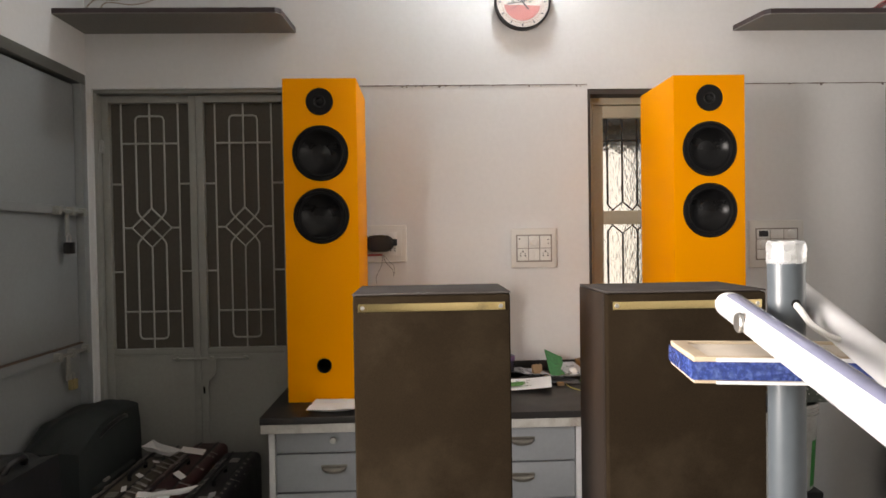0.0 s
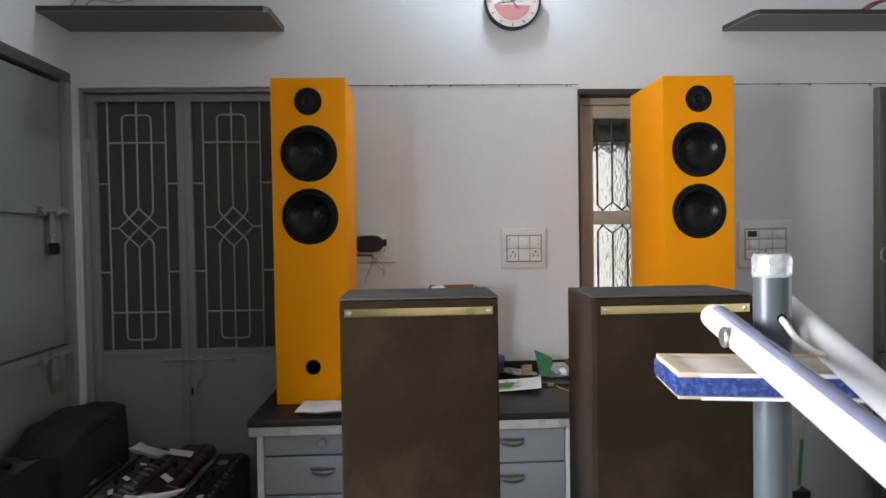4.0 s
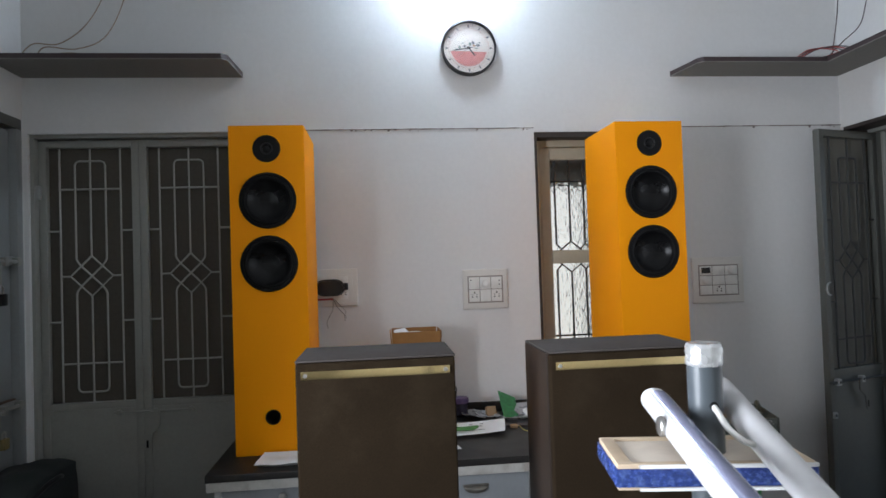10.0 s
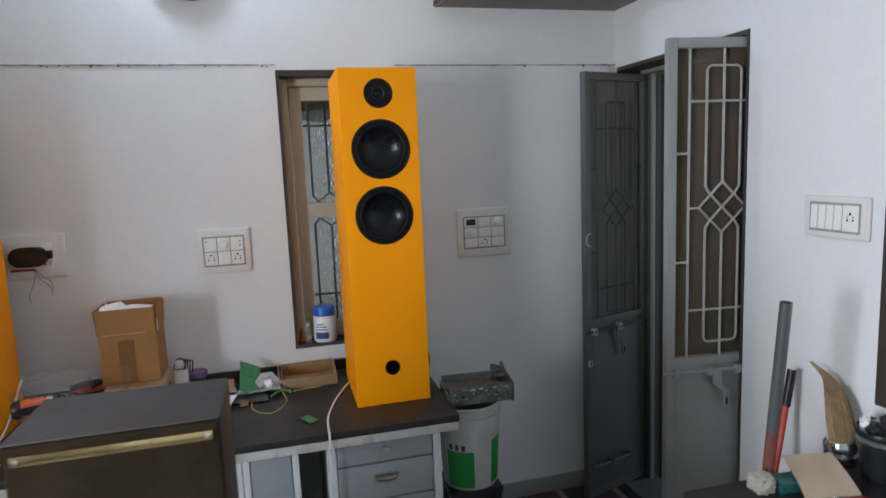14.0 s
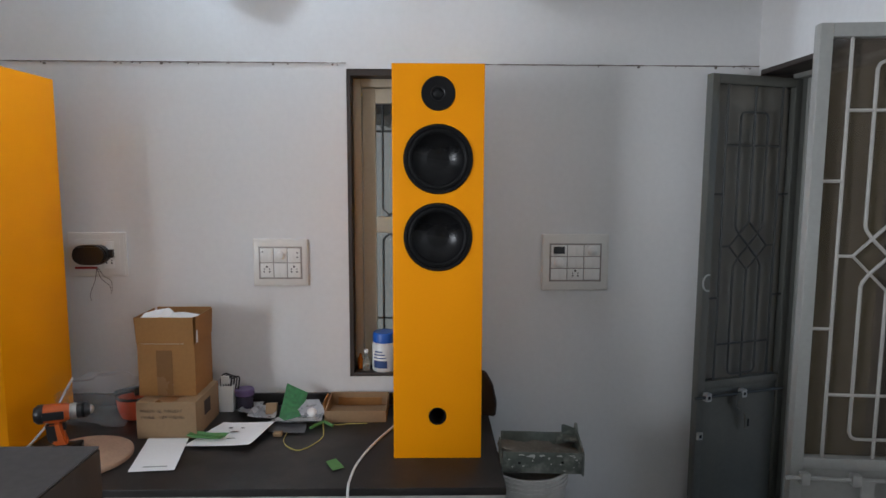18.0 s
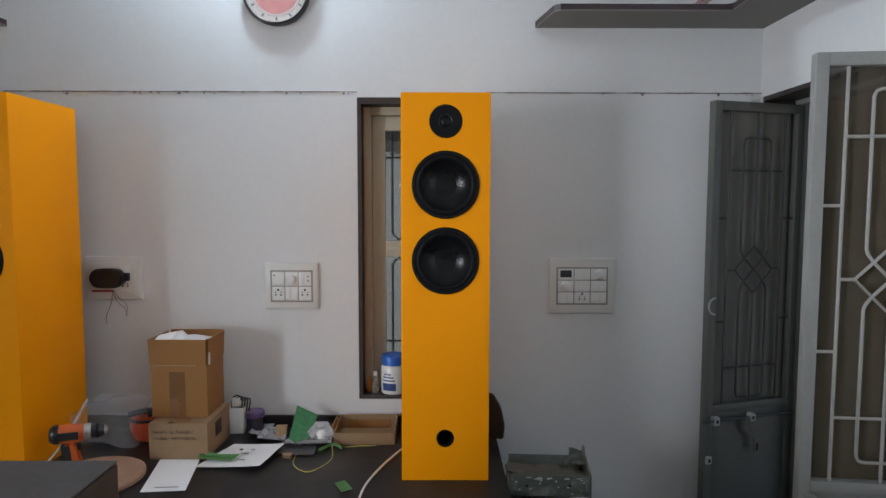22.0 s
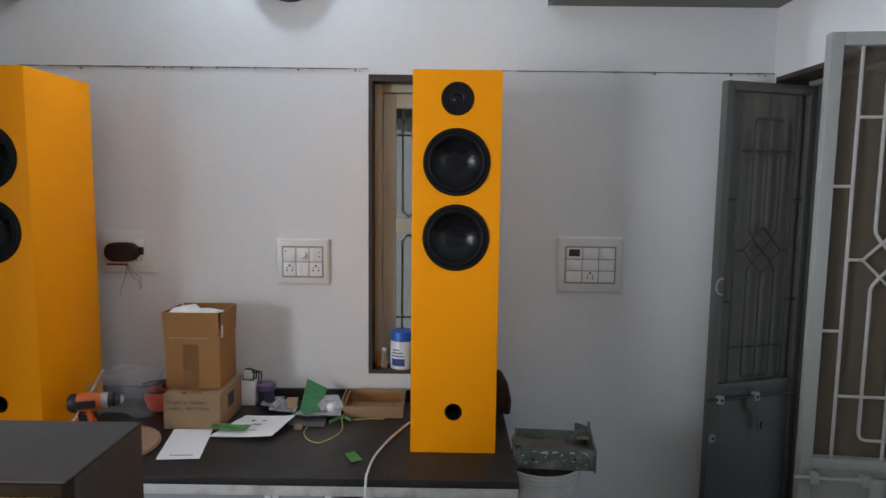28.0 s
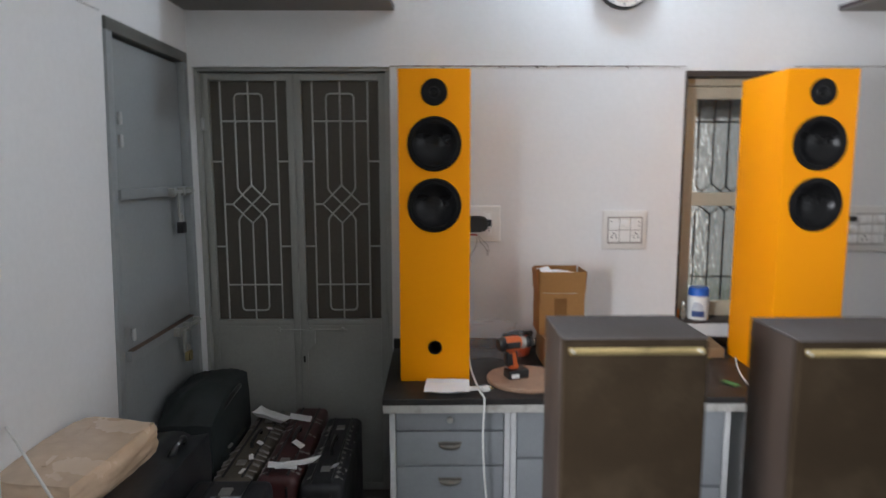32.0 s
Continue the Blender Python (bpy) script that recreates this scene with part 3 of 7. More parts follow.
# ---- grilled steel door leaves ----
def grille_leaf(ob, w, h, back=BACKING, sheet=GREY, bars=BAR, framing=GREY, drop=0.61, k=0.975, low=0.86, face=-0.006):
    """A leaf from x = 0 at the hinge to w, in the plane y = 0, seen from -y."""
    s = 0.032
    part("stile", box(0, s, -0.016, 0.016, 0, h, 0.003), framing, ob)
    part("stile", box(w - s, w, -0.016, 0.016, 0, h, 0.003), framing, ob)
    part("top_rail", box(s, w - s, -0.016, 0.016, h - 0.034, h, 0.003), framing, ob)
    part("middle_rail", box(s, w - s, -0.015, 0.015, low, low + 0.03, 0.003), framing, ob)
    part("bottom_rail", box(s, w - s, -0.015, 0.015, 0, 0.04, 0.003), framing, ob)
    part("lower_sheet", box(s, w - s, face, 0.006, 0.04, low, 0.002), sheet, ob)
    part("backing_sheet", box(s, w - s, 0.012, 0.015, low + 0.03, h - 0.034), back, ob, "dull brown sheet behind the bars")
    c, t = w / 2, 0.0046
    z0, z1, zd = low + 0.03, h - 0.034, h - drop
    ho, hi, dh, dv = 0.132 * w / 0.434, 0.066 * w / 0.434, 0.092 * w / 0.434, 0.09
    yb = -0.004

    def bar(name, pts, thick=t):
        part(name, tube([(c + x, yb, z) for x, z in pts], thick, 6), bars, ob)

    for sgn in (-1, 1):
        bar("bar", [(sgn * ho, z0), (sgn * ho, z1)])
        for zz in (zd + 0.208 * k, zd - 0.208 * k):
            bar("side_tie", [(sgn * ho, zz), (sgn * (w / 2 - s), zz)])
        bar("diamond_tie", [(sgn * dh, zd), (sgn * ho, zd)])
        up, dn = zd + 0.53 * k, zd - 0.53 * k
        bar("loop_bar", [(sgn * dh / 2, zd + dv / 2), (sgn * (hi - 0.004), zd + dv / 2 + 0.022), (sgn * hi, zd + dv / 2 + 0.034), (sgn * hi, up - 0.018), (sgn * (hi - 0.006), up - 0.005), (sgn * (hi - 0.018), up), (0, up)])
        bar("loop_bar", [(sgn * dh / 2, zd - dv / 2), (sgn * (hi - 0.004), zd - dv / 2 - 0.022), (sgn * hi, zd - dv / 2 - 0.034), (sgn * hi, dn + 0.018), (sgn * (hi - 0.006), dn + 0.005), (sgn * (hi - 0.018), dn), (0, dn)])
        bar("diamond_cross", [(-dh / 2, zd + sgn * dv / 2), (dh / 2, zd - sgn * dv / 2)])
    bar("centre_bar", [(0, z0), (0, zd - dv)])
    bar("centre_bar", [(0, zd + dv), (0, z1)])
    for zz in (zd + 0.40 * k, zd - 0.40 * k):
        bar("cross_tie", [(-ho, zz), (ho, zz)])
    bar("diamond", [(0, zd + dv), (dh, zd), (0, zd - dv), (-dh, zd), (0, zd + dv)], 0.005)


def sliding_bolt(ob, x0, x1, z, y=-0.022, metal=GREY):
    part("bolt_rod", tube([(x0, y - 0.008, z), (x1, y - 0.008, z)], 0.005, 8), metal, ob)
    for x in (x0 + 0.02, (x0 + x1) / 2, x1 - 0.02):
        part("bolt_keeper", box(x - 0.007, x + 0.007, y - 0.015, y + 0.006, z - 0.010, z + 0.010, 0.003), metal, ob)


door_n = thing("door_1", (-1.490, 2.885, 0), "closed grey steel double door with patterned grilles and a bolt", "door", kind="structure", world=False)
for x in (0.018, 0.447):
    leaf = thing("door_leaf", (-1.490 + x, 2.885, 0.01), "closed grey steel door leaf with a patterned grille", "door leaf", "leaves of the closed door", "structure", world=False)
    grille_leaf(leaf, 0.427, 2.055, low=0.852, face=-0.0135)
part("frame_head", box(0.0, 0.90, -0.05, 0.05, 2.068, 2.085, 0.002), GREY, door_n)
part("frame_jamb", box(0.0, 0.016, -0.05, 0.05, 0, 2.068, 0.002), GREY, door_n)
part("frame_jamb", box(0.876, 0.90, -0.05, 0.05, 0, 2.068, 0.002), GREY, door_n)
sliding_bolt(door_n, 0.325, 0.675, 0.845)
own = prism([(0.482, -0.002), (0.522, -0.002), (0.522, -0.066), (0.486, -0.106), (0.484, -0.165), (0.474, -0.174), (0.462, -0.174), (0.452, -0.165), (0.452, -0.104), (0.482, -0.070)], -0.003, 0.003, r=0.0012)
hasp = part("bolt_hasp", moved(own, Matrix.Translation((0, -0.036, 0.845)) @ pose(0, 0, 0, 90)), GREY, door_n, "crooked flat steel hasp")
part("slot", box(0.463, 0.472, -0.0405, -0.0388, 0.845 - 0.160, 0.845 - 0.128, 0.0004), HOLE, hasp)
part("hinge", box(0.006, 0.03, -0.034, -0.014, 1.80, 1.86, 0.004), GREYLIGHT, door_n)
part("hinge", box(0.006, 0.03, -0.034, -0.014, 0.35, 0.41, 0.004), GREYLIGHT, door_n)
# unseen board, added to close the opening against outside light
part("rear_board", box(0.0, 0.90, 0.10, 0.13, 0, 2.085), BACKING, door_n, "unseen brown board added to keep light out behind the grilles")

# left steel door
STEELBLUE = material("blue_grey_enamel_sheet", (0.26, 0.275, 0.275), 0.4, var=0.06, scale=3, stain=(0.18, 0.19, 0.185), amount=0.3)
door_w = thing("door_2", (XW, 2.44, 0), "closed blue-grey steel sheet door with bolts and a padlock", "door", kind="structure")
YD0, YD1, ZT = 2.09, 2.79, 2.14
part("frame_head", box(XW - 0.06, XW + 0.012, YD0, YD1, ZT - 0.045, ZT, 0.003), DIMLEAF, door_w, "darker head of the frame")


def leaning(bm):
    for v in bm.verts:
        if v.co.y < YD0 + 0.06:
            v.co.y -= LEAN * (1 - v.co.z / ZT)
    return bm


part("frame_jamb", leaning(box(XW - 0.06, XW + 0.012, YD0, YD0 + 0.04, 0, ZT - 0.045, 0.003)), STEELBLUE, door_w)
part("frame_jamb", box(XW - 0.06, XW + 0.012, YD1 - 0.04, YD1, 0, ZT - 0.045, 0.003), STEELBLUE, door_w)
part("leaf_sheet", leaning(box(XW - 0.035, XW - 0.018, YD0 + 0.049, YD1 - 0.047, 0.01, ZT - 0.055, 0.002)), STEELBLUE, door_w)
# near-black sheet added so the gaps round the leaf stay dark
part("rear_board", leaning(box(XW - 0.058, XW - 0.05, YD0 + 0.0405, YD1 - 0.0405, 0.0, ZT - 0.046)), HOLE, door_w, "dark board behind the sheet")
for z in (1.53, 0.93):
    part("cross_rail", box(XW - 0.02, XW + 0.004, YD0 + 0.045, YD1 - 0.05, z - 0.018, z + 0.018, 0.003), STEELBLUE, door_w)
part("rusty_edge", box(XW - 0.017, XW + 0.006, YD0 + 0.06, YD1 - 0.06, 0.9485, 0.954, 0.002), RUST, door_w, "brown rusty strip")
for z, y0, y1 in ((1.525, 2.52, 2.76), (0.925, 2.50, 2.76)):
    part("bolt_rod", tube([(XW + 0.02, y0, z), (XW + 0.02, y1, z)], 0.008, 8), GREY, door_w)
    for y in (y0 + 0.02, y0 + 0.12, y1 - 0.03):
        part("bolt_keeper", box(XW, XW + 0.03, y - 0.012, y + 0.012, z - 0.018, z + 0.018, 0.004), GREY, door_w)
    part("bolt_hasp", box(XW + 0.01, XW + 0.018, y0 + 0.08, y0 + 0.105, z - 0.11, z, 0.003), GREY, door_w)
lock = part("padlock", box(XW + 0.006, XW + 0.034, 2.59, 2.635, 1.345, 1.395, 0.006), BLACK, door_w, "black padlock")
part("shackle", tube([(XW + 0.02, 2.600, 1.395), (XW + 0.02, 2.600, 1.42), (XW + 0.02, 2.612, 1.43), (XW + 0.02, 2.624, 1.42), (XW + 0.02, 2.624, 1.395)], 0.004, 8), STEEL, lock)
lock2 = part("padlock", box(XW + 0.006, XW + 0.03, 2.60, 2.64, 0.77, 0.815, 0.006), BRASS, door_w, "small brass padlock")
part("shackle", tube([(XW + 0.018, 2.608, 0.815), (XW + 0.018, 2.608, 0.835), (XW + 0.018, 2.62, 0.843), (XW + 0.018, 2.632, 0.835), (XW + 0.018, 2.632, 0.815)], 0.0035, 8), STEEL, lock2)
for z in (1.80, 1.72, 1.02):
    part("hinge", tube([(XW + 0.018, YD0 + 0.04, z - 0.022), (XW + 0.018, YD0 + 0.04, z + 0.022)], 0.009, 10), GREYLIGHT, door_w)

# open double door in the east wall
door_e = thing("door_3", (XE + 0.15, 2.37, 0), "open grey steel double door with patterned grilles", "door", kind="structure")
part("frame_head", box(XE + 0.12, XE + 0.19, 1.935, 2.80, 2.035, 2.07, 0.003), GREY, door_e)
part("frame_jamb", box(XE + 0.12, XE + 0.19, 1.935, 1.965, 0, 2.035, 0.003), GREY, door_e)
# this jamb takes the darkened enamel for the shade on it
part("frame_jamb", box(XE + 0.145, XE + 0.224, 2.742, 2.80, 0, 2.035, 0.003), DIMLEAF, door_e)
part("frame_stop", box(XE + 0.145, XE + 0.163, 2.728, 2.7418, 0, 2.034, 0.003), GREY, door_e, "paler rib of the frame")
part("frame_edge", box(XE + 0.203, XE + 0.224, 2.734, 2.7418, 0, 2.034, 0.002), DARKWOOD, door_e, "dark brown edge of the frame")
part("lining_head", box(XE - 0.003, XE + 0.118, 1.937, 2.798, 2.052, 2.0695, 0.002), DARKWOOD, door_e, "dark brown lining of the opening")
part("lining_jamb", box(XE - 0.003, XE + 0.118, 1.9355, 1.9485, 0.0, 2.0515, 0.002), DARKWOOD, door_e, "dark brown lining of the opening")
part("lining_jamb", box(XE - 0.003, XE + 0.118, 2.7875, 2.7995, 0.0, 2.0515, 0.002), DARKWOOD, door_e, "dark brown lining of the opening")
part("threshold", box(XE, XE + 0.19, 1.966, 2.74, 0, 0.012, 0.002), FLOOR, door_e)


def hung_leaf(hinge, free, label, back, framing, bars, sheet, flip, h, drop, k, low):
    a, b = Vector(hinge), Vector(free)
    ang = math.degrees(math.atan2(b.y - a.y, b.x - a.x))
    ob = thing("door_leaf", (a.x, a.y, 0.012), label, "door leaf", "leaves of the open door", "structure", turn=ang, world=False)
    grille_leaf(ob, (b - a).length, h, back, sheet, bars, framing, drop, k, low)
    if flip:
        for o in ob.children:
            o.location.y, o.scale.y = -o.location.y, -1
    return ob


leaf_a = hung_leaf((2.482, 1.955), (2.058, 1.998), "open grey steel door leaf with pale grille bars", NET, LEAFGREY, LEAFBAR, LEAFGREY, True, 2.034, 0.583, 0.926, 0.878)
# the second leaf carries its shade in darker bar and sheet colours
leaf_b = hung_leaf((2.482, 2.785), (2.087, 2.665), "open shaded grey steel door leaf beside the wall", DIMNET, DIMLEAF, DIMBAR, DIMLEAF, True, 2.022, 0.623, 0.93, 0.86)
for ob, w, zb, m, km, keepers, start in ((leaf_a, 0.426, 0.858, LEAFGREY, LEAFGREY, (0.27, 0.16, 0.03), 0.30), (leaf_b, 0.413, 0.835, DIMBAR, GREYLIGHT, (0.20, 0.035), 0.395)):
    y = 0.022
    part("bolt_rod", tube([(w - start, y + 0.008, zb), (w + 0.02, y + 0.008, zb)], 0.006, 8), m, ob)
    for x in keepers:
        kp = part("bolt_keeper", box(w - x - 0.012, w - x + 0.012, y - 0.006, y + 0.018, zb - 0.016, zb + 0.016, 0.004), km, ob)
        if ob is leaf_b:
            part("hole", box(w - x - 0.005, w - x + 0.005, y + 0.0172, y + 0.0188, zb - 0.006, zb + 0.006, 0.0004), HOLE, kp)
    hasp = prism([(0.0, 0.004), (0.034, 0.004), (0.034, -0.050), (-0.004, -0.082), (-0.006, -0.138), (-0.014, -0.146), (-0.024, -0.146), (-0.032, -0.138), (-0.032, -0.080), (0.0, -0.054)], -0.003, 0.003, r=0.0012)
    hasp = part("bolt_hasp", moved(hasp, Matrix.Translation((w - 0.205, y + 0.014, zb)) @ pose(0, 0, 0, 90)), DIMLEAF if ob is leaf_b else m, ob, "crooked flat steel hasp")
    part("slot", box(w - 0.228, w - 0.220, y + 0.0168, y + 0.0182, zb - 0.132, zb - 0.102, 0.0004), HOLE, hasp)
ring = [(0.401 + 0.024 * math.cos(radians(a)), 0.030, 1.27 + 0.03 * math.sin(radians(a))) for a in range(-100, 101, 20)]
part("ring_pull", tube(ring, 0.0035, 8), GREYLIGHT, leaf_b, "pale bent ring pull")
eye = part("keeper_eye", box(0.385, 0.409, 0.014, 0.026, 0.667, 0.697, 0.004), GREYLIGHT, leaf_b)
part("hole", box(0.392, 0.402, 0.0252, 0.0268, 0.676, 0.688, 0.0004), HOLE, eye)
part("bolt_rod", tube([(0.12, 0.03, 0.16), (0.40, 0.03, 0.16)], 0.006, 8), DIMLEAF, leaf_b)
for x in (0.14, 0.26, 0.385):
    part("bolt_keeper", box(x - 0.012, x + 0.012, 0.014, 0.04, 0.144, 0.176, 0.004), DIMLEAF, leaf_b)

# beyond the doorway
solid("passage_floor", box(XE + THICK, 5.2, 0.4, 5.2, -0.06, -0.002), FLOOR, "grey floor of the passage outside", "floor")
bm = box(XE + THICK, 2.96, 2.95, 3.10, -0.002, 2.62)
box(2.96, 3.80, 2.95, 3.10, 2.10, 2.62, bm=bm)
box(3.80, 5.2, 2.95, 3.10, -0.002, 2.62, bm=bm)
solid("passage_wall", bm, YELLOWWALL, "yellow plastered wall outside the door", "wall")
pd = thing("door_4", (3.38, 3.0, 0), "closed dark brown wooden door outside", "door", kind="structure")
part("leaf", box(3.01, 3.75, 3.0, 3.035, 0.0, 2.05, 0.003), PASSDOOR, pd)
part("frame_jamb", box(2.961, 3.009, 2.945, 3.05, 0.0, 2.05, 0.003), PASSDOOR, pd)
part("frame_jamb", box(3.751, 3.799, 2.945, 3.05, 0.0, 2.05, 0.003), PASSDOOR, pd)
part("frame_head", box(2.961, 3.799, 2.945, 3.05, 2.0505, 2.098, 0.003), PASSDOOR, pd)
for z0, z1 in ((0.15, 0.95), (1.08, 1.93)):
    for x0, x1 in ((3.08, 3.35), (3.41, 3.68)):
        part("panel", box(x0, x1, 2.992, 2.9995, z0, z1, 0.003), PASSDOOR, pd)
# unseen wall and slab, added to keep the yellow wall out of the sun
solid("passage_sun_screen", box(XE + THICK, 3.75, 0.4, 0.6, -0.002, 2.62), OUTWALL, "unseen end wall added to keep sun out of the passage", "wall")
solid("passage_shade_slab", box(XE + THICK, 3.95, 0.4, 5.2, 2.62, 2.74), CEIL, "unseen slab added to shade the passage", "ceiling")


# ---- north window ----
win = thing("window_1", (1.02, 2.93, 0.875), "cream painted casement window with figured glass and black grille", "window", kind="structure")
part("outer_frame", box(0.772, 0.786, YN + 0.004, YN + 0.19, 0.875, 2.068), DARKWOOD, win, "dark brown weathered frame")
part("outer_frame", box(1.261, 1.275, YN + 0.004, YN + 0.19, 0.875, 2.068), DARKWOOD, win, "dark brown weathered frame")
part("outer_frame", box(0.786, 1.261, YN + 0.004, YN + 0.19, 2.044, 2.068), DARKWOOD, win, "dark brown weathered frame")
part("window_sill", box(0.786, 1.261, YN + 0.004, YN + 0.19, 0.875, 0.889, 0.003), DARKWOOD, win, "dark worn stone sill")
part("frame_jamb", box(0.786, 0.818, YN + 0.085, YN + 0.145, 0.889, 2.044, 0.004), BEIGE, win)
part("frame_jamb", box(1.229, 1.261, YN + 0.085, YN + 0.145, 0.889, 2.044, 0.004), BEIGE, win)
part("frame_head", box(0.818, 1.229, YN + 0.085, YN + 0.145, 2.012, 2.044, 0.004), BEIGE, win)
part("casement_stile", box(0.822, 0.872, YN + 0.10, YN + 0.135, 0.892, 2.009, 0.004), BEIGE, win)
part("casement_stile", box(1.175, 1.225, YN + 0.10, YN + 0.135, 0.892, 2.009, 0.004), BEIGE, win)
part("casement_rail", box(0.872, 1.175, YN + 0.10, YN + 0.135, 1.952, 2.009, 0.004), BEIGE, win)
part("casement_rail", box(0.872, 1.175, YN + 0.10, YN + 0.135, 1.440, 1.505, 0.004), BEIGE, win)
part("casement_rail", box(0.872, 1.175, YN + 0.10, YN + 0.135, 0.892, 0.965, 0.004), BEIGE, win)
for z0, z1 in ((1.505, 1.952), (0.965, 1.440)):
    pane = part("pane", box(0.872, 1.175, YN + 0.114, YN + 0.119, z0, z1), GLASS, win, "rippled figured glass pane")
    pane.visible_shadow = False
# the iron grille close behind the glass
YG = YN + 0.1265
for k in range(4):
    x = 0.899 + k * 0.073
    ends = (1.548, 1.397) if k % 2 else (1.535, 1.410)
    part("grille_bar", tube([(x, YG, ends[0]), (x, YG, 1.951)], 0.005, 6), LEAD, win)
    part("grille_bar", tube([(x, YG, 0.966), (x, YG, ends[1])], 0.005, 6), LEAD, win)
    for sgn in (-1, 1):
        if (k == 0 and sgn < 0) or (k == 3 and sgn > 0):
            continue
        node = x + sgn * (0.048 if k % 2 else 0.025)
        part("grille_diagonal", tube([(x, YG, ends[0]), (node, YG, 1.510), (node + (0.012 * sgn if k % 2 else 0), YG, 1.500)], 0.004, 6), LEAD, win)
        part("grille_diagonal", tube([(x, YG, ends[1]), (node, YG, 1.435), (node + (0.012 * sgn if k % 2 else 0), YG, 1.445)], 0.004, 6), LEAD, win)
for z in (1.845, 1.085):
    part("grille_tie", tube([(0.873, YG, z), (1.174, YG, z)], 0.0045, 6), LEAD, win)

# outside the north window; the three walls are added backdrops for dark and bright panes
solid("dim_backdrop_near", box(-3.0, 1.28, 5.6, 5.8, -0.3, 5.0), OUTGREY, "dim grey backdrop wall added to darken the panes", "wall")
solid("bright_backdrop", box(1.28, 2.30, 6.6, 6.8, -0.3, 4.4), OUTWALL, "white sunlit backdrop wall added to brighten the panes", "wall")
solid("dim_backdrop_far", box(2.302, 7.0, 6.55, 6.8, -0.3, 4.4), OUTGREY, "further dim grey backdrop wall added to darken the panes", "wall")
solid("ground", box(-60, 60, -60, 60, -0.36, -0.30), GROUND, "bare dry earth outside the house", "ground")
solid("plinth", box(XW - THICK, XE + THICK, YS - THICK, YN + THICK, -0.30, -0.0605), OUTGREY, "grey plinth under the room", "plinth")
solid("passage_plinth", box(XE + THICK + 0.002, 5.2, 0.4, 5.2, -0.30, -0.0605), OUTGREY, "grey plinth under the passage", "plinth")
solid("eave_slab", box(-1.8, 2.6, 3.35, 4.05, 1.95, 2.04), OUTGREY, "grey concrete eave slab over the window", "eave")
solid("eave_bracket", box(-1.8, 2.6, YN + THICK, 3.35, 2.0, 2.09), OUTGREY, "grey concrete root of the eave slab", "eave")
own = bmesh.new()
rng = random.Random(5)
for k in range(900):
    p = Vector((rng.uniform(0.9, 3.2), rng.uniform(4.4, 5.4), 0)) 
    p.z = -0.3 + rng.random() ** 0.8 * (1.0 + 0.5 * noise.noise(Vector((p.x * 1.7, p.y, 3))))
    m = Matrix.Translation(p) @ Euler((rng.uniform(-1, 1), rng.uniform(-1, 1), rng.uniform(0, 6.28))).to_matrix().to_4x4()
    s = rng.uniform(0.03, 0.07)
    q = [own.verts.new(m @ Vector(c)) for c in ((-s, 0, 0), (0, -0.4 * s, 0.1 * s), (s, 0, 0), (0, 0.4 * s, 0.1 * s))]
    own.faces.new(q)
solid("bush", own, LEAF, "green leafy bush outside the window", "bush", kind="stuff")


# ---- west window: open white shutters ----
wwin = thing("window_2", (XW, 0.0, 0.93), "open window with white painted wooden shutters", "window", kind="structure")
for y0, y1 in ((-0.5, -0.46), (0.46, 0.50)):
    part("frame_jamb", box(XW - 0.12, XW + 0.008, y0, y1, 0.93, 2.10, 0.004), WHITEWOOD, wwin)
part("frame_head", box(XW - 0.12, XW + 0.008, -0.46, 0.46, 2.06, 2.10, 0.004), WHITEWOOD, wwin)
part("window_sill", box(XW - 0.12, XW + 0.02, -0.46, 0.46, 0.93, 0.955, 0.004), WHITEWOOD, wwin)


def shutter(hinge, free, label):
    a, b = Vector(hinge), Vector(free)
    ob = thing("shutter", (a.x, a.y, 0.94), label, "shutter", "white window shutters", "structure", turn=math.degrees(math.atan2(b.y - a.y, b.x - a.x)), world=False)
    ob.matrix_basis = ob.matrix_basis @ pose(0, 0, 0, 0, 1.2, 0)  # sagging off its hinges
    w, h, s = (b - a).length, 1.18, 0.062
    part("stile", box(0, s, -0.016, 0.016, 0, h, 0.004), WHITEWOOD, ob)
    part("stile", box(w - s, w, -0.016, 0.016, 0, h, 0.004), WHITEWOOD, ob)
    for z0, z1 in ((0, 0.07), (0.55, 0.62), (h - 0.07, h)):
        part("rail", box(s, w - s, -0.016, 0.016, z0, z1, 0.004), WHITEWOOD, ob)
    for z0, z1 in ((0.07, 0.55), (0.62, h - 0.07)):
        part("panel", box(s, w - s, -0.007, 0.007, z0, z1, 0.003), WHITEWOOD, ob)
    return ob


shutter((XW + 0.015, 0.505), (-1.115, 0.868), "white painted wooden shutter standing open")
shutter((XW + 0.015, -0.505), (-1.18, -0.84), "white painted wooden shutter standing open")

# ---- east window niche ----
ewin = thing("window_3", (XE, 0.78, 0.93), "window opening with a dark brown frame", "window", kind="structure")
for y0, y1 in ((0.15, 0.19), (1.345, 1.405)):
    part("frame_jamb", box(XE - 0.008, XE + 0.10, y0, y1, 0.93, 2.06, 0.004), DARKWOOD, ewin)
part("frame_head", box(XE - 0.008, XE + 0.10, 0.19, 1.345, 2.01, 2.06, 0.004), DARKWOOD, ewin)
part("window_sill", box(XE - 0.008, XE + THICK, 0.19, 1.345, 0.93, 0.95, 0.004), DARKWOOD, ewin)


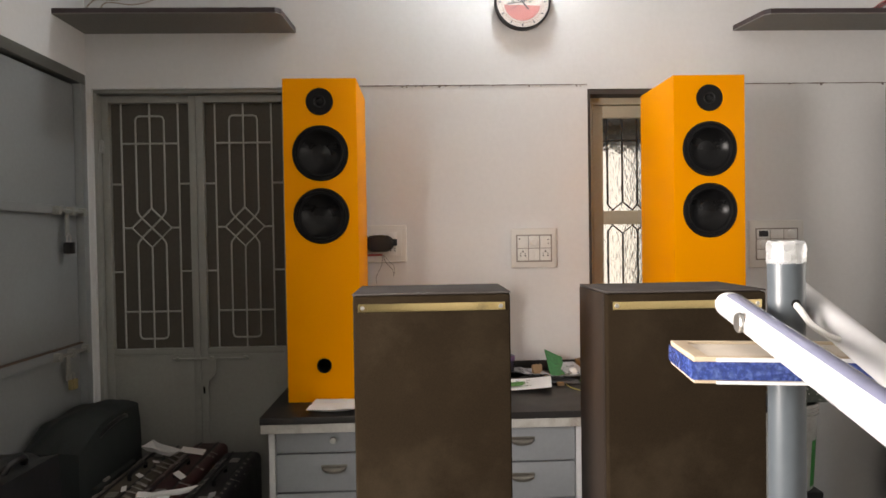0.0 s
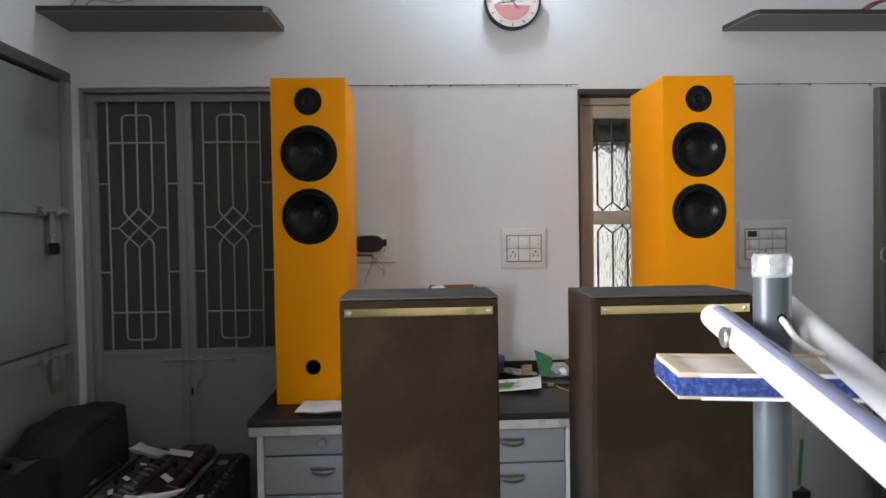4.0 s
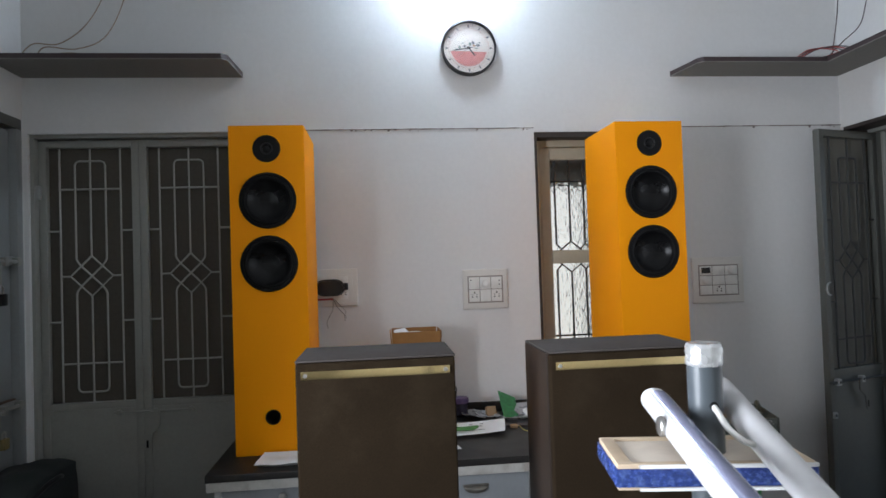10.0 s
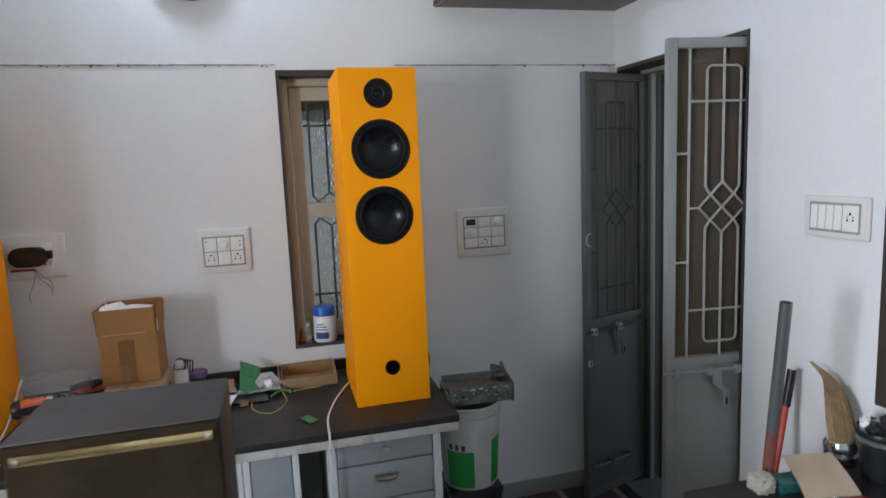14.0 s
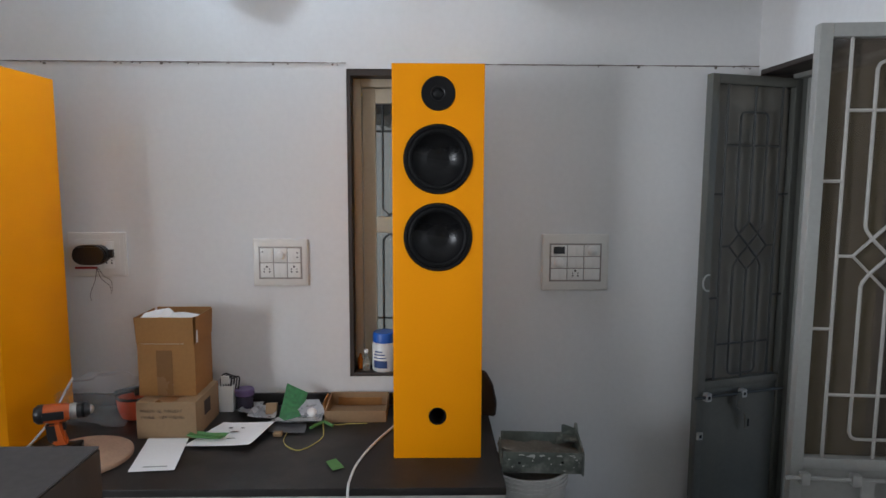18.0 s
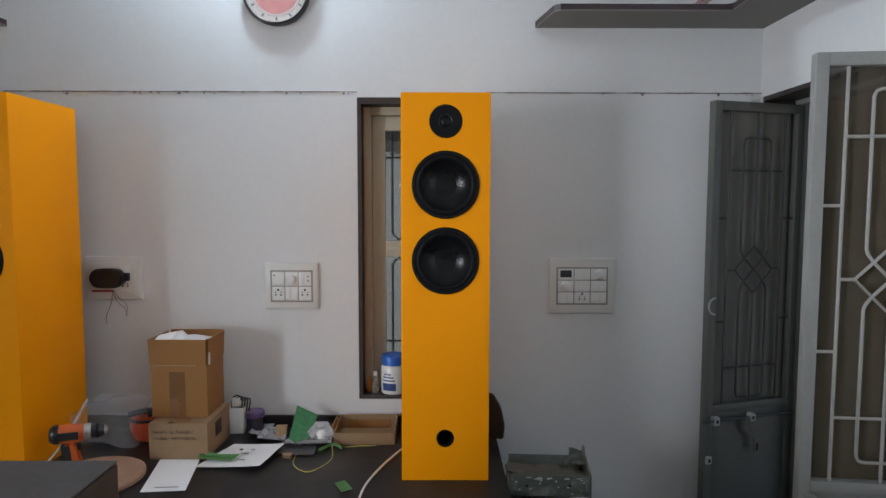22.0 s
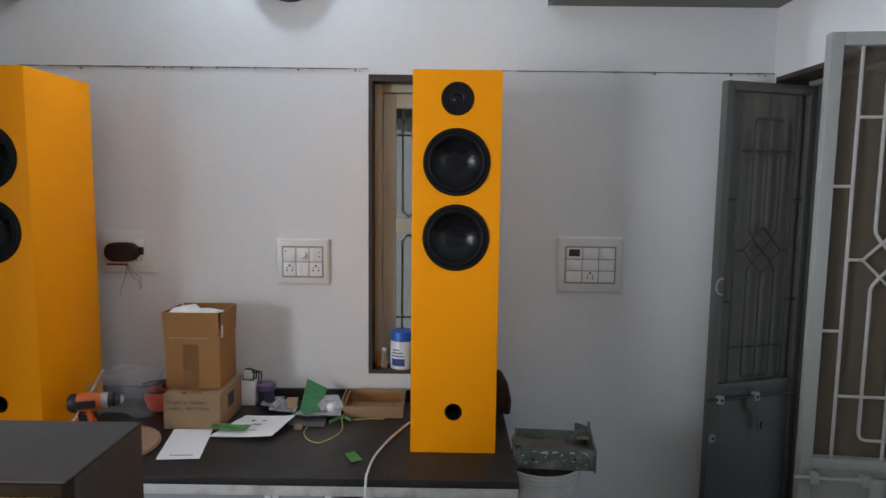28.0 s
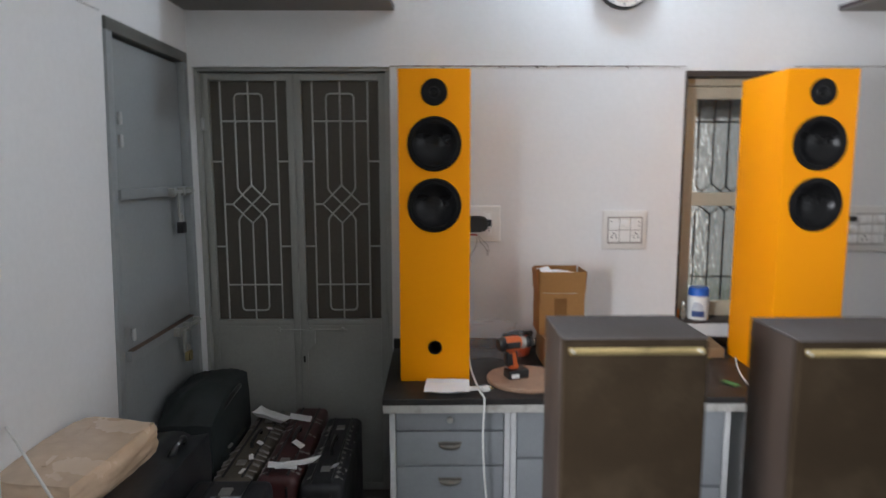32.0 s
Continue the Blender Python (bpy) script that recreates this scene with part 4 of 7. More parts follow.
# ---- wall shelves ----
def slab(name, outline, z0, z1, label):
    ob = thing(name, (outline[0][0], outline[0][1], z0), label, "shelf", "wall shelves")
    part("board", prism(outline, z0, z0 + 0.004), SHELFUNDER, ob)
    part("lipping", prism([(x, y) for x, y in outline], z0 + 0.0042, z1 + 0.004, r=0.0), SHELFEDGE, ob, "maroon laminate top and edge")
    return ob


slab("wall_shelf", [(XW, 2.565), (-0.60, 2.565), (-0.578, 2.585), (-0.565, YN), (XW, YN)], 2.332, 2.352, "grey concrete wall shelf with a maroon edge")
slab("wall_shelf", [(1.46, YN), (1.495, 2.62), (1.515, 2.60), (2.115, 2.60), (2.115, 2.02), (2.135, 2.0), (XE, 2.0), (XE, YN)], 2.332, 2.352, "grey corner wall shelf with a maroon edge")


# ---- wall fittings ----
def socket_holes(ob, x, z, y, s=1.0):
    for dx, dz, r in ((0, 0.011, 0.0032), (-0.008, -0.004, 0.0026), (0.008, -0.004, 0.0026), (-0.008, 0.004, 0.0018), (0.008, 0.004, 0.0018)):
        part("pin_hole", lathe([(0, 0), (r * s, 0), (r * s, 0.0012), (0, 0.0012)], Matrix.Translation((x + dx * s, y, z + dz * s)) @ pose(0, 0, 0, 90), 10), HOLE, ob)


def switch_plate(loc, w, h, cols, rows, label, facing=0.0):
    """A plate on a wall, written as if the wall faced -y."""
    ob = thing("switch_board", loc, label, "switch board", turn=facing, world=False)
    part("plate", box(-w / 2, w / 2, -0.012, 0, -h / 2, h / 2, 0.006, 3), PLASTICW, ob)
    iw, ih = w * 0.74, h * 0.63
    part("border", box(-w / 2 + 0.007, w / 2 - 0.007, -0.0142, -0.0118, -h / 2 + 0.007, h / 2 - 0.007, 0.0022, 2), PLASTICW, ob)
    part("inner_rim", box(-iw / 2 - 0.005, iw / 2 + 0.005, -0.0148, -0.010, -ih / 2 - 0.005, ih / 2 + 0.005, 0.001), RIM, ob, "grey rim round the switches")
    cw, ch = iw / cols, ih / rows
    return ob, iw, ih, cw, ch


def rocker(ob, x, z, w, h):
    own = box(x - w / 2 + 0.0012, x + w / 2 - 0.0012, -0.0195, -0.0115, z - h / 2 + 0.0012, z + h / 2 - 0.0012, 0.0015)
    for v in own.verts:
        if v.co.z > z and v.co.y < -0.017:
            v.co.y += 0.003
    part("rocker", own, PLASTICW2, ob)


def blank(ob, x, z, w, h):
    part("module", box(x - w / 2 + 0.0017, x + w / 2 - 0.0017, -0.0165, -0.0115, z - h / 2 + 0.0017, z + h / 2 - 0.0017, 0.001), PLASTICW2, ob)


plate_a, iw, ih, cw, ch = switch_plate((0.512, YN, 1.333), 0.212, 0.185, 3, 2, "ivory switch board with two sockets and a fan regulator")
for c in range(3):
    for r in range(2):
        x, z = (c - 1) * cw, (0.5 - r) * ch
        blank(plate_a, x, z, cw, ch)
        if (c, r) in ((0, 1), (2, 1)):
            socket_holes(plate_a, x, z, -0.0165, 1.3)
        elif (c, r) == (1, 0):
            part("regulator_knob", lathe([(0, 0.014), (0.013, 0.013), (0.016, 0.010), (0.017, 0)], Matrix.Translation((x, -0.0165, z)) @ pose(0, 0, 0, 90), 24), PLASTICW2, plate_a)
        elif (c, r) == (1, 1):
            rocker(plate_a, x - cw / 4, z, cw / 2.2, ch * 0.85)
            rocker(plate_a, x + cw / 4, z, cw / 2.2, ch * 0.85)
        else:
            rocker(plate_a, x + (cw / 4 if c == 0 else -cw / 4), z, cw / 2.4, ch * 0.8)
            for dz in (0.01, -0.008) if c == 2 else (0.014,):
                part("pin_hole", lathe([(0, 0), (0.003, 0), (0.003, 0.0012), (0, 0.0012)], Matrix.Translation((x + (cw / 4 if c == 2 else -cw / 3.4), -0.0165, z + dz)) @ pose(0, 0, 0, 90), 10), HOLE, plate_a)

plate_c, iw, ih, cw, ch = switch_plate((1.655, YN, 1.335), 0.262, 0.222, 3, 3, "large ivory switch board with a small display and a socket")
for c in range(3):
    for r in range(3):
        x, z = (c - 1) * cw, (1 - r) * ch
        blank(plate_c, x, z, cw, ch)
        if (c, r) == (0, 0):
            part("display", box(x - 0.022, x + 0.022, -0.0185, -0.016, z - 0.012, z + 0.016, 0.001), BLACK, plate_c, "small dark display")
        elif (c, r) == (1, 2):
            socket_holes(plate_c, x, z, -0.0165, 1.3)
        elif (c, r) in ((2, 0), (0, 1)):
            part("regulator_knob", lathe([(0, 0.014), (0.014, 0.013), (0.018, 0.010), (0.019, 0)], Matrix.Translation((x, -0.0165, z)) @ pose(0, 0, 0, 90), 24), PLASTICW2, plate_c)
        else:
            rocker(plate_c, x - cw / 4, z, cw / 2.2, ch * 0.82)
            rocker(plate_c, x + cw / 4, z, cw / 2.2, ch * 0.82)

plate_b, iw, ih, cw, ch = switch_plate((-0.187, YN, 1.364), 0.222, 0.172, 3, 2, "ivory socket board with a black adapter and loose wires")
part("cover", box(-iw / 2 - 0.006, iw / 2 + 0.006, -0.0155, -0.0115, -ih / 2 - 0.006, ih / 2 + 0.006, 0.002), PLASTICW, plate_b)
for r in range(2):
    blank(plate_b, cw * 0.85, (0.5 - r) * ch, cw * 0.8, ch)
rocker(plate_b, cw * 0.85, 0.5 * ch, cw * 0.5, ch * 0.8)
socket_holes(plate_b, cw * 0.85, -0.5 * ch, -0.0165, 1.2)
own = prism([(s * 0.028 + 0.038 * math.cos(radians(a + 90 - 90 * s)), 0.038 * math.sin(radians(a + 90 - 90 * s))) for s in (1, -1) for a in range(-90, 91, 15)], -0.020, 0.020, r=0.007)
part("adapter", moved(own, Matrix.Translation((-0.012, -0.034, 0.002)) @ pose(0, 0, 0, 90)), BLACK, plate_b, "rounded black plug-in adapter")
part("plug_block", box(0.048, 0.068, -0.032, -0.0165, -0.010, 0.022, 0.003), BLACK, plate_b, "black plug beside the adapter")
part("red_strip", box(-0.085, 0.0, -0.018, -0.012, -0.055, -0.046, 0.002), CABLERED, plate_b, "reddish strip under the adapter")
part("loose_wire", tube([(0.0, -0.02, -0.05), (0.02, -0.03, -0.09), (0.045, -0.02, -0.12), (0.05, -0.02, -0.15)], 0.0011, 6, steps=6), CABLEDARK, plate_b)
part("loose_wire", tube([(0.0, -0.02, -0.05), (-0.005, -0.03, -0.10), (-0.03, -0.02, -0.15), (-0.028, -0.02, -0.18)], 0.0011, 6, steps=6), CABLEDARK, plate_b)
part("loose_wire", tube([(0.005, -0.02, -0.05), (0.03, -0.03, -0.08), (0.05, -0.02, -0.10), (0.055, -0.02, -0.14)], 0.0009, 6, steps=6), CABLEDARK, plate_b)

for loc, face, lab in (((XE, 1.558, 1.452), -90, "ivory switch board beside the doorway"), ((XW, 1.25, 1.31), 90, "ivory switch board on the wall by the shutters")):
    pl, iw, ih, cw, ch = switch_plate(loc, 0.225, 0.125, 3, 1, lab, face)
    blank(pl, cw, 0, cw, ch)
    socket_holes(pl, cw, 0, -0.0165, 1.2)
    for k in range(4):
        rocker(pl, -iw / 2 + (k + 0.5) * cw / 2, 0, cw / 2.05, ch * 0.96)

# clock
clock = thing("wall_clock", (0.472, YN, 2.462), "round black wall clock with a cream and red face", "clock", world=False)
RX = pose(0, 0, 0, 90)
part("rim", lathe([(0.119, 0.0), (0.128, 0.002), (0.130, 0.020), (0.127, 0.036), (0.121, 0.038), (0.119, 0.026)], RX, 64), BLACK, clock)
part("face", lathe([(0, 0.018), (0.120, 0.018), (0.120, 0.010), (0, 0.010)], RX, 48), CLOCKFACE, clock)
own = bmesh.new()
arc = [own.verts.new((0.086 * math.cos(a), -0.0195, 0.086 * math.sin(a))) for a in [radians(d) for d in range(188, 353, 8)]]
own.faces.new(arc)
part("red_field", own, CLOCKRED, clock, "red lower half of the dial")
part("ring_line", lathe([(0.089, 0.0186), (0.092, 0.0186), (0.092, 0.0196), (0.089, 0.0196)], RX, 48), CREAM, clock)
for k in range(12):
    a = radians(30 * k)
    part("hour_mark", moved(box(-0.0035, 0.0035, -0.0198, -0.0184, 0.098, 0.110), Matrix.Rotation(a, 4, "Y")), CLOCKART, clock)
CLOCKGREEN = material("grey_green_clock_art", (0.22, 0.27, 0.22), 0.4, bump=0)
CLOCKORANGE = material("brown_orange_clock_art", (0.45, 0.24, 0.13), 0.4, bump=0)
for x, z, w, h, m in ((-0.044, 0.004, 0.007, 0.012, CLOCKGREEN), (-0.020, 0.010, 0.010, 0.006, CLOCKART), (-0.028, 0.024, 0.006, 0.004, CLOCKGREEN), (0.006, 0.020, 0.008, 0.010, CLOCKGREEN), (0.020, 0.026, 0.010, 0.008, CLOCKART), (0.024, 0.012, 0.008, 0.006, CLOCKORANGE), (0.042, 0.014, 0.012, 0.008, CLOCKART), (0.050, 0.026, 0.006, 0.004, CLOCKGREEN), (0.004, 0.004, 0.018, 0.004, CLOCKART), (0.034, 0.000, 0.012, 0.003, CLOCKGREEN), (-0.060, -0.004, 0.006, 0.003, CLOCKGREEN)):
    part("dial_shape", moved(prism([(-w, -h * 0.3), (-w * 0.3, -h * 0.6), (0, -h), (w * 0.6, -h * 0.7), (w, -h * 0.2), (w * 0.7, h * 0.5), (w * 0.3, h * 0.6), (w * 0.1, h), (-w * 0.4, h * 0.7), (-w * 0.6, h * 0.2)], 0, 0.001), Matrix.Translation((x, -0.0198, z)) @ pose(0, 0, 0, 90)), m, clock)
part("bead_ring", lathe([(0.0945, 0.0184), (0.0957, 0.0184), (0.0957, 0.0192), (0.0945, 0.0192)], RX, 48), CLOCKORANGE, clock)
for ang, ln, wd in ((142, 0.045, 0.003), (262, 0.072, 0.0022), (236, 0.07, 0.0008)):
    part("clock_hand", moved(box(-wd, wd, -0.0225, -0.0212, -0.01, ln), Matrix.Rotation(radians(ang), 4, "Y")), BLACK, clock)
part("cover_glass", lathe([(0, 0.0325), (0.1185, 0.0285), (0.1185, 0.0275), (0, 0.0315)], RX, 48), clear_material("clock_glass", (0.9, 0.9, 0.9), 0.05, 0.93), clock)

# lit bulb on the wall above the clock, on an angled holder
lamp = thing("wall_lamp", (0.40, YN, 2.86), "lit white bulb in an angled holder on the wall", "lamp", world=False)
part("back_plate", lathe([(0, 0.014), (0.04, 0.012), (0.045, 0)], RX, 24), PLASTICW, lamp)
part("holder", lathe([(0, 0.120), (0.020, 0.120), (0.021, 0.012), (0, 0.012)], RX, 24), PLASTICW, lamp)
part("bulb", lathe([(0.016, 0.120), (0.020, 0.137), (0.038, 0.170), (0.045, 0.200), (0.040, 0.225), (0.024, 0.241), (0, 0.246)], RX, 28), BULB, lamp, "glowing white bulb")

# framed picture high on the west wall
pic = thing("picture", (XW, 1.26, 2.17), "framed blue picture under glass on the wall", "picture")
pic.matrix_basis = pose(XW + 0.014, 1.26, 2.17, 0, -0.9, -3.1)  # hangs a little askew
part("print", box(XW + 0.004, XW + 0.010, 1.04, 1.455, 2.19, 2.71), PICBLUE, pic)
part("lower_band", box(XW + 0.0105, XW + 0.012, 1.04, 1.455, 2.19, 2.25), PICMAROON, pic, "reddish lower band of the print")
for a in ((1.02, 1.475, 2.17, 2.19), (1.02, 1.475, 2.71, 2.73), (1.02, 1.04, 2.19, 2.71), (1.455, 1.475, 2.19, 2.71)):
    part("frame_strip", box(XW + 0.002, XW + 0.022, *a, 0.003), PICMAROON, pic)
part("pane", box(XW + 0.0145, XW + 0.0165, 1.04, 1.455, 2.19, 2.71), clear_material("picture_glass", (0.05, 0.05, 0.05), 0.04, 0.75), pic)


# ---- yellow tower loudspeakers ----
def tower(loc, label):
    ob = thing("tower_speaker", loc, label, "loudspeaker", "yellow tower loudspeakers", world=False)
    w, d, h = 0.28, 0.365, 1.236
    # the cabinet: a front with round holes, and the box behind it
    own = bmesh.new()
    ring = [own.verts.new(p) for p in ((-w / 2, 0, 0), (w / 2, 0, 0), (w / 2, 0, h), (-w / 2, 0, h))]
    edges = [own.edges.new((ring[k], ring[(k + 1) % 4])) for k in range(4)]
    for z, r in ((0.951, 0.098), (0.713, 0.098), (1.147, 0.045), (0.140, 0.0255)):
        hole = [own.verts.new((r * math.cos(k * math.pi / 24), 0, z + r * math.sin(k * math.pi / 24))) for k in range(48)]
        edges += [own.edges.new((hole[k], hole[(k + 1) % 48])) for k in range(48)]
    bmesh.ops.triangle_fill(own, edges=edges, use_beauty=True)
    rear = [own.verts.new((v.co.x, d, v.co.z)) for v in ring]
    own.faces.new(rear)
    for k in range(4):
        own.faces.new((ring[k], ring[(k + 1) % 4], rear[(k + 1) % 4], rear[k]))
    bmesh.ops.recalc_face_normals(own, faces=own.faces)
    outer = [e for e in own.edges if len(e.link_faces) == 2 and e.calc_face_angle(0) > 1.0]
    bmesh.ops.bevel(own, geom=outer, offset=0.003, segments=2, profile=0.6, affect="EDGES")
    part("cabinet", own, YELLOW, ob)

    def face(z, dy=0.0):
        return Matrix.Translation((0, -dy, z)) @ pose(0, 0, 0, 90)

    for z in (0.951, 0.713):
        drv = part("woofer", lathe([(0.097, -0.004), (0.106, 0.0005), (0.106, 0.004), (0.102, 0.008), (0.095, 0.008), (0.092, 0.002), (0.092, -0.004)], face(z), 56), RUBBER, ob, "black woofer with a glossy cone")
        part("surround", lathe([(0.0935, 0.002), (0.092, 0.007), (0.086, 0.0095), (0.080, 0.006), (0.077, -0.001)], face(z), 56), RUBBER, drv)
        part("cone", lathe([(0.078, 0.0), (0.072, -0.006), (0.064, -0.0125), (0.055, -0.0185), (0.045, -0.0235), (0.034, -0.0275)], face(z), 56), CONE, drv)
        part("dust_cap", lathe([(0.0345, -0.0272), (0.030, -0.0280), (0.022, -0.0300), (0.012, -0.0315), (0.0, -0.032)], face(z), 40), CAP, drv)
    tw = part("tweeter", lathe([(0.043, -0.003), (0.0515, 0.0005), (0.0515, 0.003), (0.049, 0.005), (0.030, 0.003), (0.0, -0.002)], face(1.147), 48), RUBBER, ob, "black dome tweeter")
    part("dome", lathe([(0.016, 0.0015), (0.014, 0.006), (0.008, 0.009), (0.0, 0.010)], face(1.147), 32), CAP, tw)
    part("dome_ring", lathe([(0.024, 0.0015), (0.021, 0.0045), (0.017, 0.002)], face(1.147), 32), BLACK, tw)
    port = part("port", lathe([(0.0285, 0.0003), (0.0285, 0.002), (0.026, 0.0022), (0.0242, 0.0), (0.0235, -0.10)], face(0.140), 36), RUBBER, ob, "round black bass port")
    part("port_hole", lathe([(0, -0.098), (0.0238, -0.098), (0.0238, -0.101), (0, -0.101)], face(0.140), 36), HOLE, port)
    return ob


tower((-0.386, 2.330, 0.766), "tall amber yellow tower loudspeaker on the desk by the door")
tower((1.113, 2.322, 0.766), "tall amber yellow tower loudspeaker on the desk before the window")


# ---- brown bookshelf loudspeakers on the table ----
def brown_speaker(x0, x1, y0, y1, z0, z1, label):
    ob = thing("bookshelf_speaker", ((x0 + x1) / 2, (y0 + y1) / 2, z0), label, "loudspeaker", "brown loudspeakers on the table")
    part("cabinet", box(x0, x1, y0 + 0.022, y1, z0, z1 - 0.004, 0.004), VENEER, ob)
    part("top_panel", box(x0 + 0.001, x1 - 0.001, y0 + 0.002, y1 - 0.001, z1 - 0.0035, z1, 0.0015), DUSTTOP, ob, "dusty greyish brown top")
    part("grille", box(x0 + 0.002, x1 - 0.002, y0, y0 + 0.020, z0 + 0.004, z1 - 0.0045, 0.006, 3), CLOTH, ob, "dark brown cloth grille")
    zc = z1 - 0.026
    strip = part("brass_strip", box(x0 + 0.012, x1 - 0.012, y0 - 0.0032, y0 - 0.0006, zc - 0.0075, zc + 0.0075, 0.0008), BRASS, ob, "polished brass strip with two screws")
    for x in (x0 + 0.020, x1 - 0.020):
        part("screw", lathe([(0.0, 0.0018), (0.003, 0.0014), (0.0042, 0.0)], Matrix.Translation((x, y0 - 0.0032, zc)) @ pose(0, 0, 0, 90), 14), SCREW, strip)
    return ob


brown_speaker(-0.134, 0.158, 1.068, 1.262, 0.748, 1.290, "dark brown cloth-fronted loudspeaker with a brass strip")
brown_speaker(0.328, 0.628, 1.055, 1.248, 0.748, 1.287, "dark brown cloth-fronted loudspeaker with a brass strip")

# table under them
tab = thing("table", (0.40, 1.17, 0), "reddish brown wooden table under the brown loudspeakers", "table")
for y0, y1 in ((0.950, 1.092), (1.0945, 1.238), (1.2405, 1.386)):
    part("plank", box(-0.168, 0.968, y0, y1, 0.716, 0.746, 0.003), TABLE, tab)
for x in (-0.13, 0.93):
    for y in (0.99, 1.345):
        part("leg", box(x - 0.025, x + 0.025, y - 0.025, y + 0.025, 0, 0.716, 0.004), TABLE, tab)
part("apron", box(-0.105, 0.905, 0.968, 0.988, 0.62, 0.716, 0.003), TABLE, tab)
part("apron", box(-0.105, 0.905, 1.348, 1.368, 0.62, 0.716, 0.003), TABLE, tab)
part("apron", box(-0.15, -0.13, 1.015, 1.32, 0.62, 0.716, 0.003), TABLE, tab)
part("apron", box(0.93, 0.95, 1.015, 1.32, 0.62, 0.716, 0.003), TABLE, tab)

cab = thing("speaker_cable", (0.24, 1.05, 0.747), "tangled white cable lying on the table", "cable")
part("strand", tube([(0.155, 1.33, 0.753), (0.20, 1.25, 0.752), (0.235, 1.17, 0.752), (0.245, 1.09, 0.752), (0.262, 1.01, 0.752), (0.285, 0.955, 0.751), (0.288, 0.945, 0.70), (0.28, 0.94, 0.45)], 0.0042, 8, steps=7), CABLE, cab)
part("strand", tube([(0.16, 1.22, 0.753), (0.195, 1.14, 0.752), (0.20, 1.07, 0.752), (0.225, 1.02, 0.752), (0.262, 0.962, 0.751), (0.27, 0.943, 0.72), (0.265, 0.94, 0.5)], 0.0042, 8, steps=7), CABLE, cab)
part("strand", tube([(0.245, 1.095, 0.758), (0.215, 1.085, 0.758), (0.198, 1.055, 0.758), (0.215, 1.03, 0.758)], 0.0042, 8, steps=7), CABLE, cab)
part("strand", tube([(0.215, 1.02, 0.757), (0.185, 1.00, 0.753), (0.175, 0.965, 0.752), (0.178, 0.944, 0.73), (0.18, 0.94, 0.6)], 0.0042, 8, steps=7), CABLE, cab)


# ---- long desk ----
desk = thing("desk_top", (0.363, 2.475, 0.725), "long black desk top with a chipped white front edge", "desk top")
part("slab", box(-0.585, 1.312, 2.128, YN - 0.016, 0.741, 0.766, 0.003), GRANITE, desk)
part("front_edge", box(-0.582, 1.309, 2.132, 2.152, 0.708, 0.7405, 0.003), EDGE, desk, "chipped white strip under the slab")
part("end_edge", box(-0.582, -0.562, 2.1525, YN - 0.016, 0.708, 0.7405, 0.003), EDGE, desk)
part("backsplash", box(-0.585, 1.312, YN - 0.0155, YN - 0.0005, 0.745, 0.812, 0.002), GRANITE, desk, "black strip along the wall")


def cup_handle(ob, x, z, y):
    """A half-moon cup pull: a plate at the top and a hollow shell that bulges out below it."""
    own, rows = bmesh.new(), []
    for k in range(13):
        a = math.pi * k / 12
        u = -math.cos(a)
        sag = 0.022 * math.sin(a) ** 0.8
        rows.append([own.verts.new((x + 0.043 * u, y - 0.001 - d * math.sin(a) ** 0.6, z + 0.012 - sag * f)) for d, f in ((0.002, 0.0), (0.013, 0.12), (0.019, 0.45), (0.018, 0.8), (0.014, 1.0))])
    for p, q in zip(rows, rows[1:]):
        for j in range(4):
            own.faces.new((p[j], q[j], q[j + 1], p[j + 1]))
    bmesh.ops.remove_doubles(own, verts=own.verts, dist=0.0003)
    bmesh.ops.recalc_face_normals(own, faces=own.faces)
    own.normal_update()
    bmesh.ops.solidify(own, geom=own.faces[:], thickness=0.0015)
    h = part("handle", own, PULL, ob, "worn metal cup pull")
    part("back_plate", box(x - 0.046, x + 0.046, y - 0.002, y - 0.0004, z + 0.008, z + 0.018, 0.0006), PULL, h)
    return h


